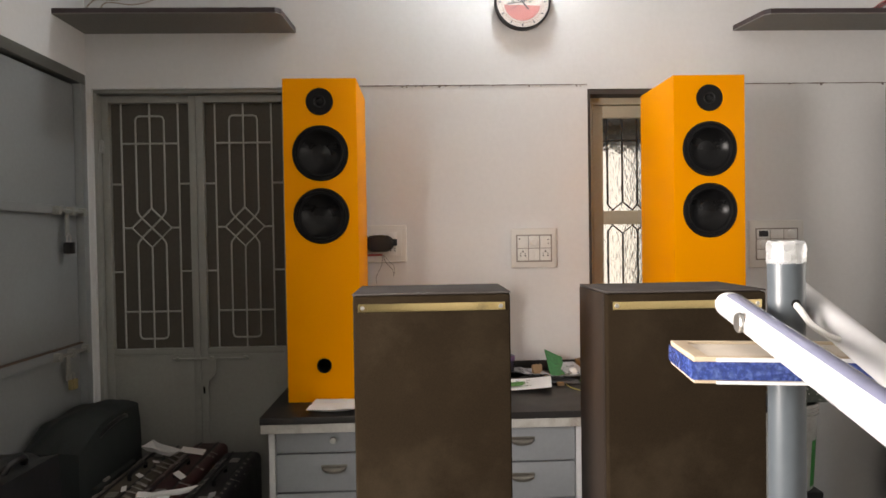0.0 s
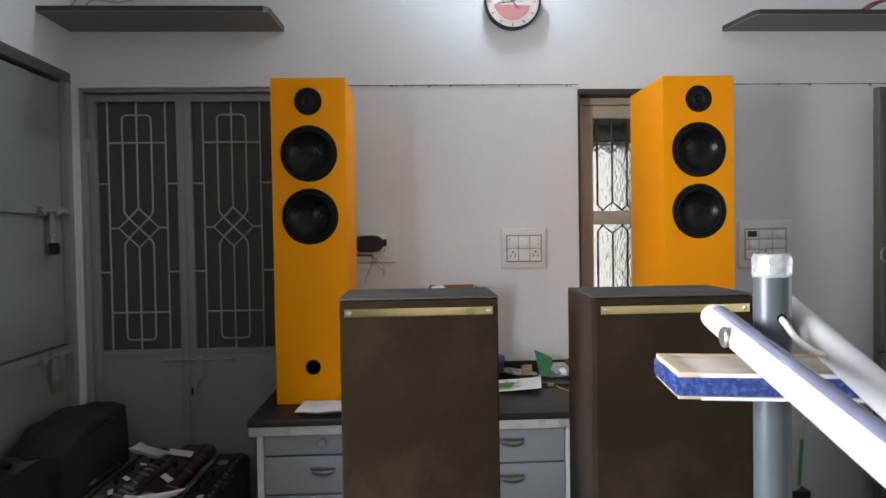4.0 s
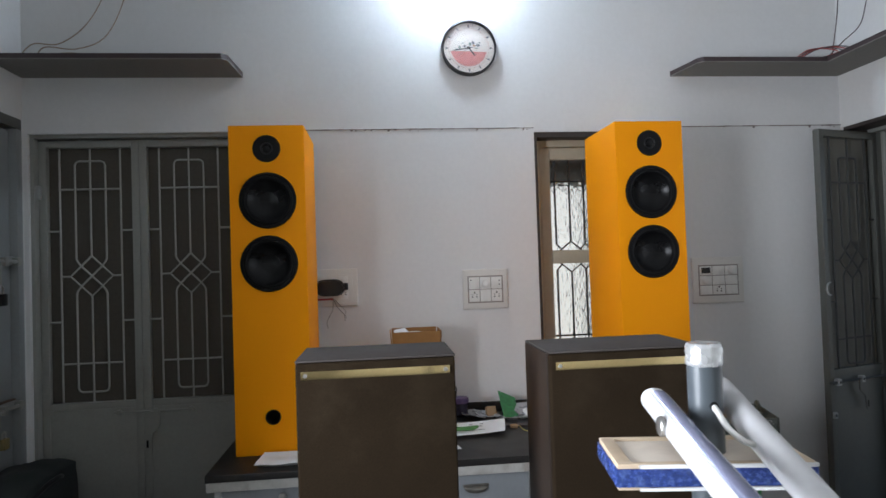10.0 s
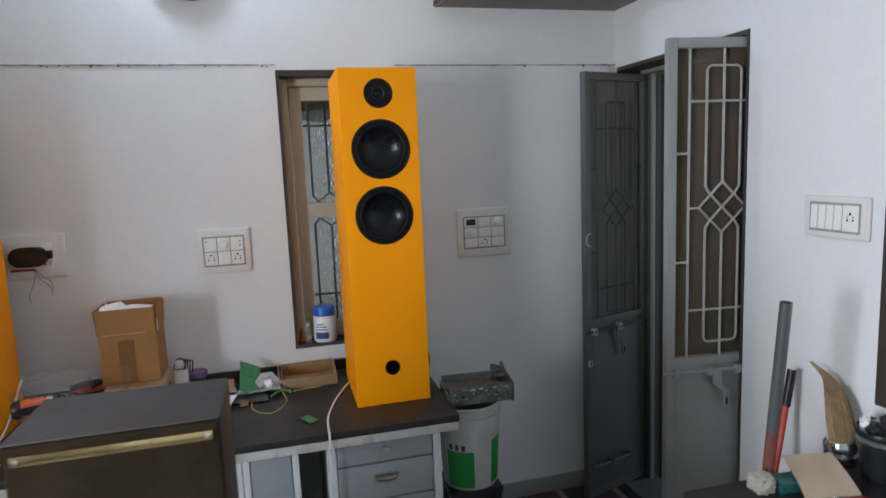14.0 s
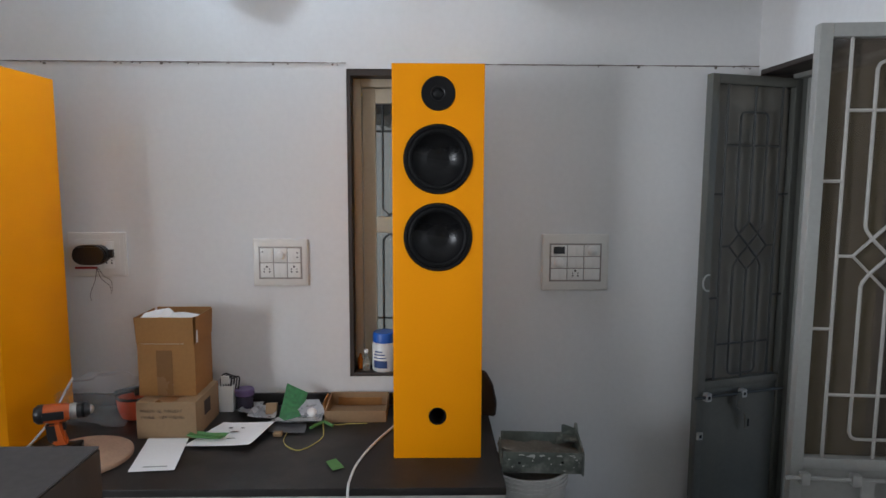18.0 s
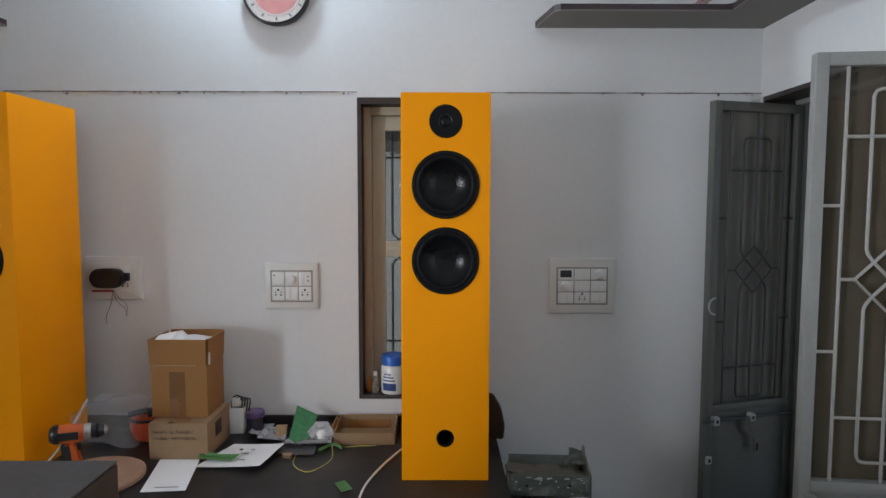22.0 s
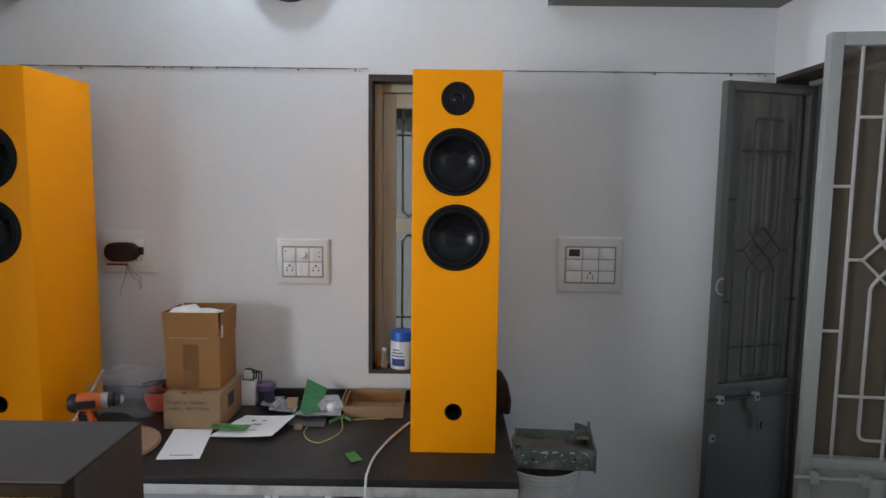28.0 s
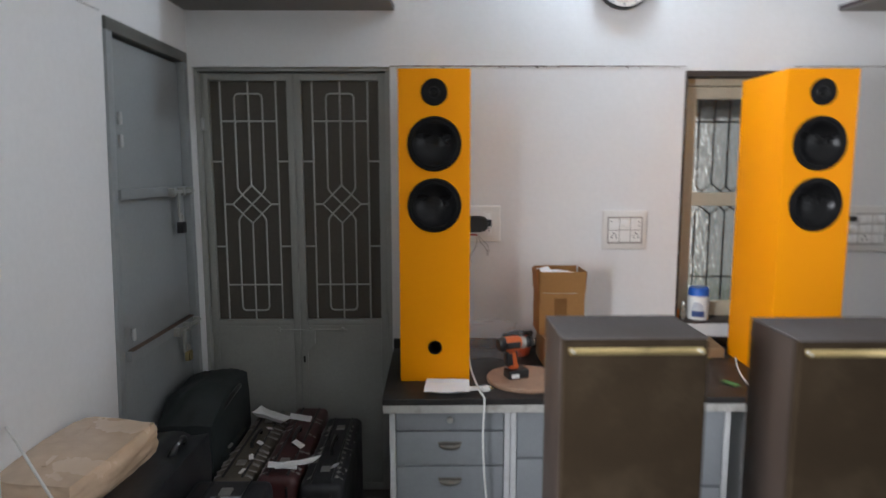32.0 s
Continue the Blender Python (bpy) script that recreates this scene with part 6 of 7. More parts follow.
def jar_print(a0, a1, z0, z1, name, label):
    own, rows = bmesh.new(), []
    for k in range(9):
        a = radians(a0 + (a1 - a0) * k / 8)
        rows.append([own.verts.new((0.906 + 0.0503 * math.cos(a), 2.874 + 0.0503 * math.sin(a), z)) for z in (z0, z1)])
    for p, q in zip(rows, rows[1:]):
        own.faces.new((p[0], q[0], q[1], p[1]))
    own.normal_update()
    bmesh.ops.solidify(own, geom=own.faces[:], thickness=0.0005)
    part(name, own, NAVY, jar, label)


jar_print(215, 285, 0.906, 0.936, "label_block", "dark blue label block")
for a0, a1, z in ((225, 262, 0.972), (218, 275, 0.960), (214, 280, 0.947)):
    jar_print(a0, a1, z - 0.0025, z + 0.0025, "label_line", "illegible line of print")
sb = thing("small_bottle", (0.832, 2.865, 0.889), "small clear glass bottle on the sill", "bottle")
part("body", lathe([(0, 0.889), (0.014, 0.889), (0.015, 0.893), (0.015, 0.935), (0.007, 0.950), (0.007, 0.958), (0, 0.958)], Matrix.Translation((0.832, 2.868, 0)), 20), GLASSY, sb)
part("cap", lathe([(0, 0.974), (0.0085, 0.974), (0.0085, 0.9585), (0, 0.9585)], Matrix.Translation((0.832, 2.868, 0)), 16), PLASTICW2, sb)
sb2 = thing("small_bottle", (0.806, 2.885, 0.889), "small brown glass bottle on the sill", "bottle")
part("body", lathe([(0, 0.889), (0.010, 0.889), (0.011, 0.893), (0.011, 0.93), (0.005, 0.94), (0.005, 0.95), (0, 0.95)], Matrix.Translation((0.806, 2.885, 0)), 18), AMBER, sb2)

# ---- bucket on a stool, with the smeared trough ----
stool = thing("stool", (1.400, 2.36, 0), "small black painted stool under the paint bucket", "stool")
part("seat", box(1.305, 1.515, 2.255, 2.455, 0.368, 0.393, 0.004), BLACK, stool)
for x in (1.310, 1.482):
    for y in (2.260, 2.422):
        part("leg", box(x, x + 0.028, y, y + 0.028, 0, 0.368, 0.003), BLACK, stool)
for y in (2.262, 2.432):
    part("apron", box(1.339, 1.481, y, y + 0.014, 0.29, 0.367, 0.002), BLACK, stool)
    part("stretcher", box(1.339, 1.481, y, y + 0.014, 0.10, 0.13, 0.002), BLACK, stool)
part("lower_shelf", box(1.312, 1.508, 2.277, 2.431, 0.131, 0.143, 0.002), BLACK, stool)
bk = thing("paint_bucket", (1.413, 2.36, 0.393), "white plastic paint bucket with a green print", "bucket")
BM = Matrix.Translation((1.413, 2.36, 0.0305))
part("body", lathe([(0, 0.3627), (0.104, 0.3627), (0.108, 0.368), (0.124, 0.665), (0.124, 0.69), (0.118, 0.69), (0.102, 0.38), (0, 0.375)], BM, 44), BUCKET, bk)
for z in (0.655, 0.668, 0.682, 0.695):
    part("rim_ring", lathe([(0.1245, z - 0.005), (0.1290, z - 0.003), (0.1290, z + 0.003), (0.1245, z + 0.005)], BM, 44), BUCKET, bk)


def wrap(a0, a1, z0, z1, mat, name):
    own, rows = bmesh.new(), []
    for k in range(9):
        a = radians(a0 + (a1 - a0) * k / 8)
        rows.append([own.verts.new((1.413 + (0.1087 + 0.016 * (z - 0.398) / 0.297) * math.cos(a), 2.36 + (0.1087 + 0.016 * (z - 0.398) / 0.297) * math.sin(a), z)) for z in (z0, z1)])
    for p, q in zip(rows, rows[1:]):
        own.faces.new((p[0], q[0], q[1], p[1]))
    own.normal_update()
    bmesh.ops.solidify(own, geom=own.faces[:], thickness=0.0008)
    part(name, own, mat, bk, "green printed patch")


wrap(205, 262, 0.405, 0.555, BUCKETGREEN, "print_patch")
wrap(300, 345, 0.410, 0.590, BUCKETGREEN, "print_patch")
for a in (212, 225, 238):
    wrap(a, a + 7, 0.56, 0.583, BLACK, "print_mark")

tr = thing("mixing_trough", (1.437, 2.36, 0.728), "paint-smeared metal trough resting on the bucket", "trough", world=False, turn=-4)
part("base", box(-0.112, 0.135, -0.075, 0.075, 0.004, 0.010, 0.002), TROUGH, tr)
part("front_wall", moved(box(-0.112, 0.135, -0.003, 0.003, 0, 0.072, 0.001), Matrix.Translation((0, -0.077, 0.006)) @ pose(0, 0, 0, 8)), TROUGH, tr)
part("rear_wall", moved(box(-0.112, 0.135, -0.003, 0.003, 0, 0.068, 0.001), Matrix.Translation((0, 0.077, 0.006)) @ pose(0, 0, 0, -8)), TROUGH, tr)
part("end_plate", moved(prism([(-0.09, 0), (0.09, 0), (0.09, 0.088), (0.078, 0.108), (0.058, 0.112), (0.040, 0.092), (-0.09, 0.075)], -0.003, 0.003), Matrix.Translation((0.139, 0, 0.004)) @ pose(0, 0, 0, 90, 0, 90)), TROUGH, tr)
part("end_plate", moved(prism([(-0.08, 0), (0.08, 0), (0.08, 0.05), (-0.08, 0.045)], -0.003, 0.003), Matrix.Translation((-0.116, 0, 0.004)) @ pose(0, 0, 0, 90, 0, 90)), TROUGH, tr)
part("bracket", moved(prism([(0, 0), (0.045, 0), (0.045, 0.028), (0.012, 0.040), (0, 0.040)], -0.003, 0.003, r=0.001), Matrix.Translation((0.092, 0.072, 0.066)) @ pose(0, 0, 0, 90)), TROUGH, tr, "bent metal bracket at the end")
part("bracket", box(0.094, 0.136, 0.018, 0.070, 0.070, 0.075, 0.001), TROUGH, tr, "bent metal bracket at the end")
own = soft_block((0.23, 0.13, 0.04), 8, 0.3, 0.2, 6.0, 0.7)
part("dried_paint", moved(own, Matrix.Translation((0.012, 0, 0.028))), material("dried_brown_filler", (0.125, 0.115, 0.095), 0.9, var=0.3, scale=25, bump=0.5), tr, "dried grey-brown filler")
rng = random.Random(21)
for k in range(26):
    edge = k < 14
    own = soft_block((rng.uniform(0.004, 0.016) if edge else rng.uniform(0.003, 0.007), 0.0016, rng.uniform(0.002, 0.005)), 3, 0.9, 0.3, k * 1.7, 0.2)
    zz = 0.068 + rng.uniform(-0.004, 0.002) if edge else rng.uniform(0.012, 0.060)
    part("paint_splash", moved(own, Matrix.Translation((rng.uniform(-0.106, 0.128), -0.0805 - 0.139 * (zz - 0.006), zz)) @ pose(0, 0, 0, 8)), SPLASH, tr)
for x, z in ((-0.06, 0.04), (0.075, 0.045)):
    part("rivet_hole", moved(box(-0.004, 0.004, -0.0006, 0.0006, -0.004, 0.004, 0.0005), Matrix.Translation((x, -0.0806 - 0.139 * (z - 0.006), z)) @ pose(0, 0, 0, 8)), HOLE, tr)

# doormat
rug = thing("striped_rug", (1.975, 2.3, 0), "dark striped rug on the floor by the doorway", "rug", turn=0)
xs = 1.51
for k, (w, m) in enumerate(((0.09, RUGCREAM), (0.10, RUGDARK), (0.07, RUGCREAM), (0.05, RUGDARK), (0.16, RUGBROWN), (0.03, RUGCREAM), (0.10, RUGDARK), (0.14, RUGBROWN), (0.03, RUGCREAM), (0.16, RUGDARK))):
    part("stripe", box(xs, xs + w - 0.001, 1.86, 2.785, 0.0005, 0.010, 0.003), m, rug)
    xs += w


# ---- luggage by the west door ----
def suitcase(loc, size, mat, label, turn=0.0, seams=True, trim=BLACK, handle=True):
    """An upright case, x thick, y long, z high."""
    ob = thing("suitcase", loc, label, "suitcase", "luggage in the corner", turn=turn, world=False)
    w, l, h = size
    part("shell", box(-w / 2, w / 2, -l / 2, l / 2, 0.006, h, min(0.035, w * 0.22), 4), mat, ob)
    if seams:
        for x in (-w * 0.24, w * 0.24):
            own = tube([(x, -l / 2 + 0.02, h * 0.02 + 0.02), (x, -l / 2 - 0.001, h * 0.3), (x, -l / 2 - 0.001, h - 0.04), (x, -l / 2 + 0.03, h + 0.002), (x, l / 2 - 0.03, h + 0.002), (x, l / 2 + 0.001, h - 0.05)], 0.005, 6)
            part("piping", own, trim, ob)
    if handle:
        part("handle", tube([(0, -0.07, h), (0, -0.06, h + 0.022), (0, 0.06, h + 0.022), (0, 0.07, h)], 0.008, 8, steps=4), BLACK, ob)
    for y in (-l * 0.3, l * 0.3):
        part("clasp", box(-0.018, 0.018, y - 0.02, y + 0.02, h - 0.004, h + 0.006, 0.003), STEEL, ob, "worn metal clasp")
    return ob


sc = suitcase((-0.815, 2.40, 0), (0.165, 0.66, 0.455), DARKBAG, "black suitcase with a brown strap end")
part("strap", moved(box(-0.016, 0.016, -0.004, 0.004, 0.0, 0.22, 0.002), Matrix.Translation((-0.04, -0.337, 0.12))), ORANGESTRAP, sc, "orange-brown leather strap")
part("tag", moved(box(-0.012, 0.012, -0.001, 0.001, -0.03, 0.03), Matrix.Translation((0.035, -0.20, 0.47)) @ pose(0, 0, 0, 50, 0, 30)), WHITE, sc, "small white tag")
sc = suitcase((-0.985, 2.46, 0), (0.16, 0.72, 0.47), MAROON, "dark maroon suitcase with paper tags")
for x, y, w, l, a in ((0.01, -0.29, 0.016, 0.055, 70), (0.03, -0.10, 0.012, 0.03, 20), (-0.02, 0.18, 0.02, 0.05, 60)):
    part("tag", moved(box(-l, l, -w, w, 0, 0.0015), Matrix.Translation((x, y, 0.488)) @ pose(0, 0, 0, 14, 10, a - 60)), WHITE, sc, "white paper luggage tag")
sc = suitcase((-1.155, 2.45, 0), (0.155, 0.70, 0.465), OLIVE, "olive brown suitcase with frayed edges")
for y in (-0.30, -0.18, -0.05, 0.1):
    part("tag", moved(box(-0.013, 0.013, -0.009, 0.009, 0, 0.002), Matrix.Translation((0.03, y, 0.476)) @ pose(0, 0, 0, 10, 20, 40 * y * 10)), WHITE, sc, "torn white tag")
sheet("luggage_paper", ((-1.235, 2.660), (-1.060, 2.555), (-1.035, 2.600), (-1.205, 2.720)), 0.484, "torn white paper lying across the suitcases", "paper", wave=0.022, group="papers on the luggage")
sheet("luggage_paper", ((-0.998, 2.140), (-0.850, 2.216), (-0.838, 2.246), (-0.985, 2.172)), 0.477, "narrow white paper strip across the suitcases", "paper", wave=0.012, group="papers on the luggage")
BAGGREY = material("dark_grey_bag_cloth", (0.013, 0.0135, 0.015), 0.36, var=0.35, scale=6, fine=180, bump=0.3, stain=(0.034, 0.036, 0.040), amount=0.3)
FRAY = material("frayed_pale_fringe", (0.30, 0.29, 0.275), 0.9, var=0.35, scale=30)
rng = random.Random(3)
for ob in [o for o in scene.objects if o.name.startswith("suitcase") and o.parent is None]:
    zt = 0.455 if "black" in ob["label"] else 0.470 if "maroon" in ob["label"] else 0.465
    for side in (-1, 1):
        for k in range(13):
            if rng.random() < 0.3:
                continue
            y = -0.31 + 0.043 * k + rng.uniform(-0.008, 0.008)
            w = rng.uniform(0.012, 0.026)
            own = box(-w, w, -rng.uniform(0.004, 0.010), rng.uniform(0.004, 0.009), 0, 0.002)
            part("frayed_patch", moved(own, Matrix.Translation((side * 0.060, y, zt - 0.004)) @ pose(0, 0, 0, rng.uniform(-8, 8), 24 * side, rng.uniform(-22, 22))), FRAY, ob, "frayed pale fringe")

gb = thing("duffel_bag", (-1.372, 2.48, 0), "dark green canvas bag slumped in the corner", "bag", world=False)
own = soft_block((0.235, 0.52, 0.70), 18, 0.04, 0.012, 9.0, 0.74)
for v in own.verts:
    v.co.z *= 1 + 0.10 * v.co.y  # the far end stands higher
    if v.co.y < -0.1 and v.co.z > 0.1:
        v.co.z -= 0.35 * (-0.1 - v.co.y)
part("body", moved(own, Matrix.Translation((0.0, -0.01, 0.352))), GREENBAG, gb)
part("zip", tube([(0.02, -0.24, 0.565), (0.0, -0.12, 0.675), (0.0, 0.08, 0.712), (0.0, 0.21, 0.68)], 0.006, 8, steps=6), BLACK, gb)
part("strap", tube([(0.085, -0.16, 0.60), (0.118, -0.07, 0.66), (0.118, 0.07, 0.67), (0.09, 0.16, 0.64)], 0.010, 8, steps=6), BLACK, gb)
part("pocket", soft_block((0.05, 0.34, 0.28), 8, 0.05, 0.03, 5.0, 0.8), GREENBAG, gb).location += Vector((0.112, -0.02, 0.33))
part("buckle", box(0.119, 0.130, -0.11, -0.07, 0.45, 0.475, 0.003), STEEL, gb)

bb = suitcase((-1.03, 1.56, 0), (0.25, 0.46, 0.635), DARKBAG, "black suitcase with metal locks and a silver label", seams=True)
part("label_plate", box(-0.035, 0.060, -0.085, 0.105, 0.634, 0.641, 0.003), CLEARSHINE, bb, "silver address holder")
part("label_slot", box(0.0, 0.028, -0.03, 0.06, 0.6405, 0.6425, 0.001), DARKBAG, bb, "dark window of the holder")
part("lock", box(-0.115, -0.055, -0.165, -0.04, 0.630, 0.642, 0.004), CLEARSHINE, bb, "worn metal lock")
part("side_strip", box(0.121, 0.126, -0.20, 0.20, 0.30, 0.36, 0.002), GREYINK, bb, "silver grey band")
db = thing("travel_bag", (-1.325, 1.56, 0), "black soft travel bag under a wrapped parcel", "bag", world=False)
own = soft_block((0.335, 0.76, 0.735), 18, 0.04, 0.02, 12.0, 0.87)
part("body", moved(own, Matrix.Translation((0, 0, 0.370))), BAGGREY, db)
part("piping", tube([(0.11, -0.335, 0.12), (0.12, -0.345, 0.56), (0.12, -0.28, 0.69), (0.12, 0.20, 0.715)], 0.006, 8, steps=6), BLACK, db)
part("handle", tube([(0.09, 0.18, 0.69), (0.12, 0.20, 0.75), (0.12, 0.27, 0.75), (0.09, 0.29, 0.68)], 0.011, 8, steps=6), BLACK, db)
pc = thing("wrapped_parcel", (-1.386, 1.556, 0.735), "tan parcel wrapped in shiny film on the bags", "parcel", world=False, turn=-7)
own = soft_block((0.248, 0.41, 0.105), 22, 0.05, 0.014, 15.0, 0.66)
part("wrapping", moved(own, Matrix.Translation((0, 0, 0.064)) @ pose(0, 0, 0, 2, 2, 0)), TAN, pc)
part("tape_seam", moved(box(-0.006, 0.006, -0.12, 0.12, 0, 0.002), Matrix.Translation((-0.03, 0, 0.119)) @ pose(0, 0, 0, 2, 2, 10)), TAN, pc, "film seam")
lc = thing("hanging_cord", (-1.27, 1.25, 0.5), "thin white cord hanging in front of the parcel", "cord")
part("cord", tube([(-1.505, 1.45, 0.955), (-1.40, 1.36, 0.915), (-1.31, 1.29, 0.865), (-1.249, 1.250, 0.825), (-1.165, 1.23, 0.735), (-1.11, 1.20, 0.55), (-1.08, 1.17, 0.25), (-1.08, 1.15, 0.006)], 0.0034, 8, steps=7), CABLE, lc)

# ---- home-made stand in front of the table ----
st = thing("pipe_stand", (0.282, 0.412, 0), "home-made stand of grey plastic pipe, white tubes and a tray", "stand")
PX, PY = 0.285, 0.416
part("base", lathe([(0, 0), (0.13, 0), (0.132, 0.004), (0.132, 0.016), (0.02, 0.022), (0, 0.022)], Matrix.Translation((PX, PY, 0)), 40), BLACK, st)
part("pipe", lathe([(0, 0.02), (0.0136, 0.02), (0.0136, 1.3665), (0, 1.3665)], Matrix.Translation((PX, PY, 0)), 32), PVC, st, "upright grey plastic pipe")
own = lathe([(0.0137, 1.3660), (0.0142, 1.3665), (0.0143, 1.3740), (0.0142, 1.3815), (0.0128, 1.3838), (0.0, 1.3842)], Matrix.Translation((PX, PY, 0)), 40)
bmesh.ops.subdivide_edges(own, edges=[e for e in own.edges if abs(e.verts[0].co.z - e.verts[1].co.z) > 0.004], cuts=3)
for v in own.verts:
    v.co += 0.0008 * noise.noise_vector(v.co * 240) + 0.0004 * noise.noise_vector(v.co * 700)
part("tape_wrap", own, FOIL, st, "crinkled silver tape over the top")
TRM = pose(0.277, 0.410, 1.2805, 0, 0, -9)


def slat(name, x0, x1, y0, y1, z0, z1, mat, label=""):
    return part(name, moved(box(x0, x1, y0, y1, z0, z1, 0.0007), TRM), mat, st, label)


slat("tray_board", -0.0615, 0.0615, -0.0235, 0.038, 0.0, 0.006, PLY)
slat("tray_lining", -0.061, 0.061, -0.0228, 0.037, 0.0062, 0.0158, LINING, "pale inner sheet")
for a in ((-0.0735, 0.0735, -0.0300, -0.0240), (-0.0735, 0.0735, 0.0385, 0.0445), (-0.0735, -0.0620, -0.0238, 0.038), (0.0620, 0.0735, -0.0238, 0.038)):
    slat("tray_edge", *a, -0.0025, 0.0175, PLY)
slat("tape_edge", -0.0745, 0.0745, -0.0315, -0.0302, 0.0002, 0.0140, BLUETAPE, "blue patterned tape")
slat("tape_edge", -0.0752, -0.0738, -0.0301, 0.0446, 0.0002, 0.0140, BLUETAPE, "blue patterned tape")
slat("tape_edge", 0.0738, 0.0752, -0.0301, 0.0446, 0.0002, 0.0140, BLUETAPE, "blue patterned tape")
slat("white_edge", -0.058, 0.0745, -0.0319, -0.0316, 0.0142, 0.0172, WHITE)
slat("white_edge", -0.058, 0.0745, -0.0319, -0.0316, -0.0026, -0.0002, WHITE)
LA, LB = Vector((0.2642, 0.468, 1.3286)), Vector((0.1935, 0.03, 1.2721))
RA, RB = Vector((0.3172, 0.449, 1.3361)), Vector((0.2814, 0.03, 1.196))
TR = 0.0115


def along(a, b):
    return Matrix.Translation(a) @ (b - a).to_track_quat("Z", "Y").to_matrix().to_4x4()


def hollow(a, b, r, name, slant):
    """A thin tube, its far end cut on the slant."""
    L = (b - a).length
    own = lathe([(r - 0.0012, 0.03), (r - 0.0012, 0.0), (r, 0.0), (r, L), (r - 0.0012, L), (r - 0.0012, L - 0.02)], None, 32)
    for v in own.verts:
        if v.co.z < 0.001:
            v.co.z += slant * (v.co.x / r + 1) / 2
    return part(name, moved(own, along(a, b)), TUBE, st, "white painted tube")


hollow(LA, LB, TR, "left_tube", 0.010)
hollow(RA, RB, TR, "right_tube", -0.006)
# the glossy bluish strip that lies along the top of one tube
M = along(LA, LB)
up = math.degrees(math.atan2(*[M.to_3x3().inverted() @ Vector((0.25, 0, 1)) @ Vector(k) for k in ((0, 1, 0), (1, 0, 0))]))
own, rows = bmesh.new(), []
for k in range(11):
    a = radians(up - 44 + 8.8 * k)
    rows.append([own.verts.new((c * math.cos(a), c * math.sin(a), z)) for c, z in ((TR, 0.012), (TR + 0.0005, 0.012), (TR + 0.0005, 0.44), (TR, 0.44))])
for p, q in zip(rows, rows[1:]):
    for n in range(4):
        own.faces.new((p[n], q[n], q[(n + 1) % 4], p[(n + 1) % 4]))
bmesh.ops.recalc_face_normals(own, faces=own.faces)
part("glossy_strip", moved(own, M), STRIP, st, "shiny bluish grey strip along the tube")
part("grip_disc", lathe([(0, -0.002), (0.007, -0.002), (0.008, -0.001), (0.008, 0.001), (0.007, 0.002), (0, 0.002)], Matrix.Translation((0.2412, 0.4050, 1.3212)) @ pose(0, 0, 0, 0, 90, -8), 20), STEEL, st, "grey metal disc on the tube's side")
part("wire_hook", tube([(0.2848, 0.4040, 1.3345), (0.2850, 0.3975, 1.3310), (0.2868, 0.3880, 1.3220), (0.2910, 0.3775, 1.3155), (0.2955, 0.3740, 1.3130), (0.3010, 0.3735, 1.3115)], 0.0024, 10, steps=6), CABLE, st, "bent white wire hook")
part("hook_hole", lathe([(0, 0), (0.0036, 0), (0.0036, 0.0006), (0, 0.0006)], Matrix.Translation((0.2848, 0.4030, 1.3350)) @ pose(0, 0, 0, 90), 14), HOLE, st)

# ---- small desk by the east wall ----
d2 = thing("side_desk", (2.02, 0.95, 0), "black topped side desk with a white edge", "desk")
part("slab", box(1.725, XE - 0.004, 0.30, 1.425, 0.741, 0.766, 0.003), GRANITE, d2)
part("edge_strip", box(1.731, XE - 0.004, 1.400, 1.420, 0.708, 0.7405, 0.003), EDGE, d2)
part("edge_strip", box(1.731, 1.751, 0.304, 1.398, 0.708, 0.7405, 0.003), EDGE, d2)
part("side_panel", box(1.760, XE - 0.01, 1.375, 1.395, 0, 0.7075, 0.002), FRAMEW, d2)
part("side_panel", box(1.760, XE - 0.01, 0.32, 0.34, 0, 0.7075, 0.002), FRAMEW, d2)
part("front_panel", box(1.760, 1.780, 0.342, 1.373, 0, 0.7075, 0.002), DRAWER, d2)

pr = thing("plastic_pipe", (1.965, 1.40, 0.767), "grey plastic pipe with a rusty red lower end", "pipe")
A, B = Vector((1.975, 1.405, 0.772)), Vector((1.982, 1.368, 1.264))
own = lathe([(0.0125, 0.0), (0.0155, 0.0), (0.0155, 0.365), (0.0125, 0.365), (0.0125, 0.33), (0, 0.33)], Matrix.Translation(A + (B - A) * 0.27) @ (B - A).to_track_quat("Z", "Y").to_matrix().to_4x4(), 24)
part("pipe", own, DARKPVC, pr)
own = lathe([(0, 0.0), (0.0150, 0.0), (0.0152, 0.135), (0, 0.135)], Matrix.Translation(A) @ (B - A).to_track_quat("Z", "Y").to_matrix().to_4x4(), 24)
part("lower_end", own, material("rusty_red_sleeve", (0.15, 0.045, 0.03), 0.7, var=0.3, scale=25), pr, "rusty red lower end")
hs = thing("long_handled_tool", (1.99, 1.515, 0), "red long-handled tool with a black grip leaning on the wall", "tool")
part("shaft", tube([(1.99, 1.515, 0.010), (2.258, 1.643, 0.845)], 0.010, 12), RED, hs)
part("grip", tube([(2.258, 1.643, 0.845), (2.288, 1.657, 0.938), (2.294, 1.660, 0.956)], 0.0135, 12), BLACK, hs)
br = thing("hand_broom", (2.235, 1.42, 0.767), "small straw hand broom standing in a steel holder", "broom")
own, straw = bmesh.new(), []
rng = random.Random(11)
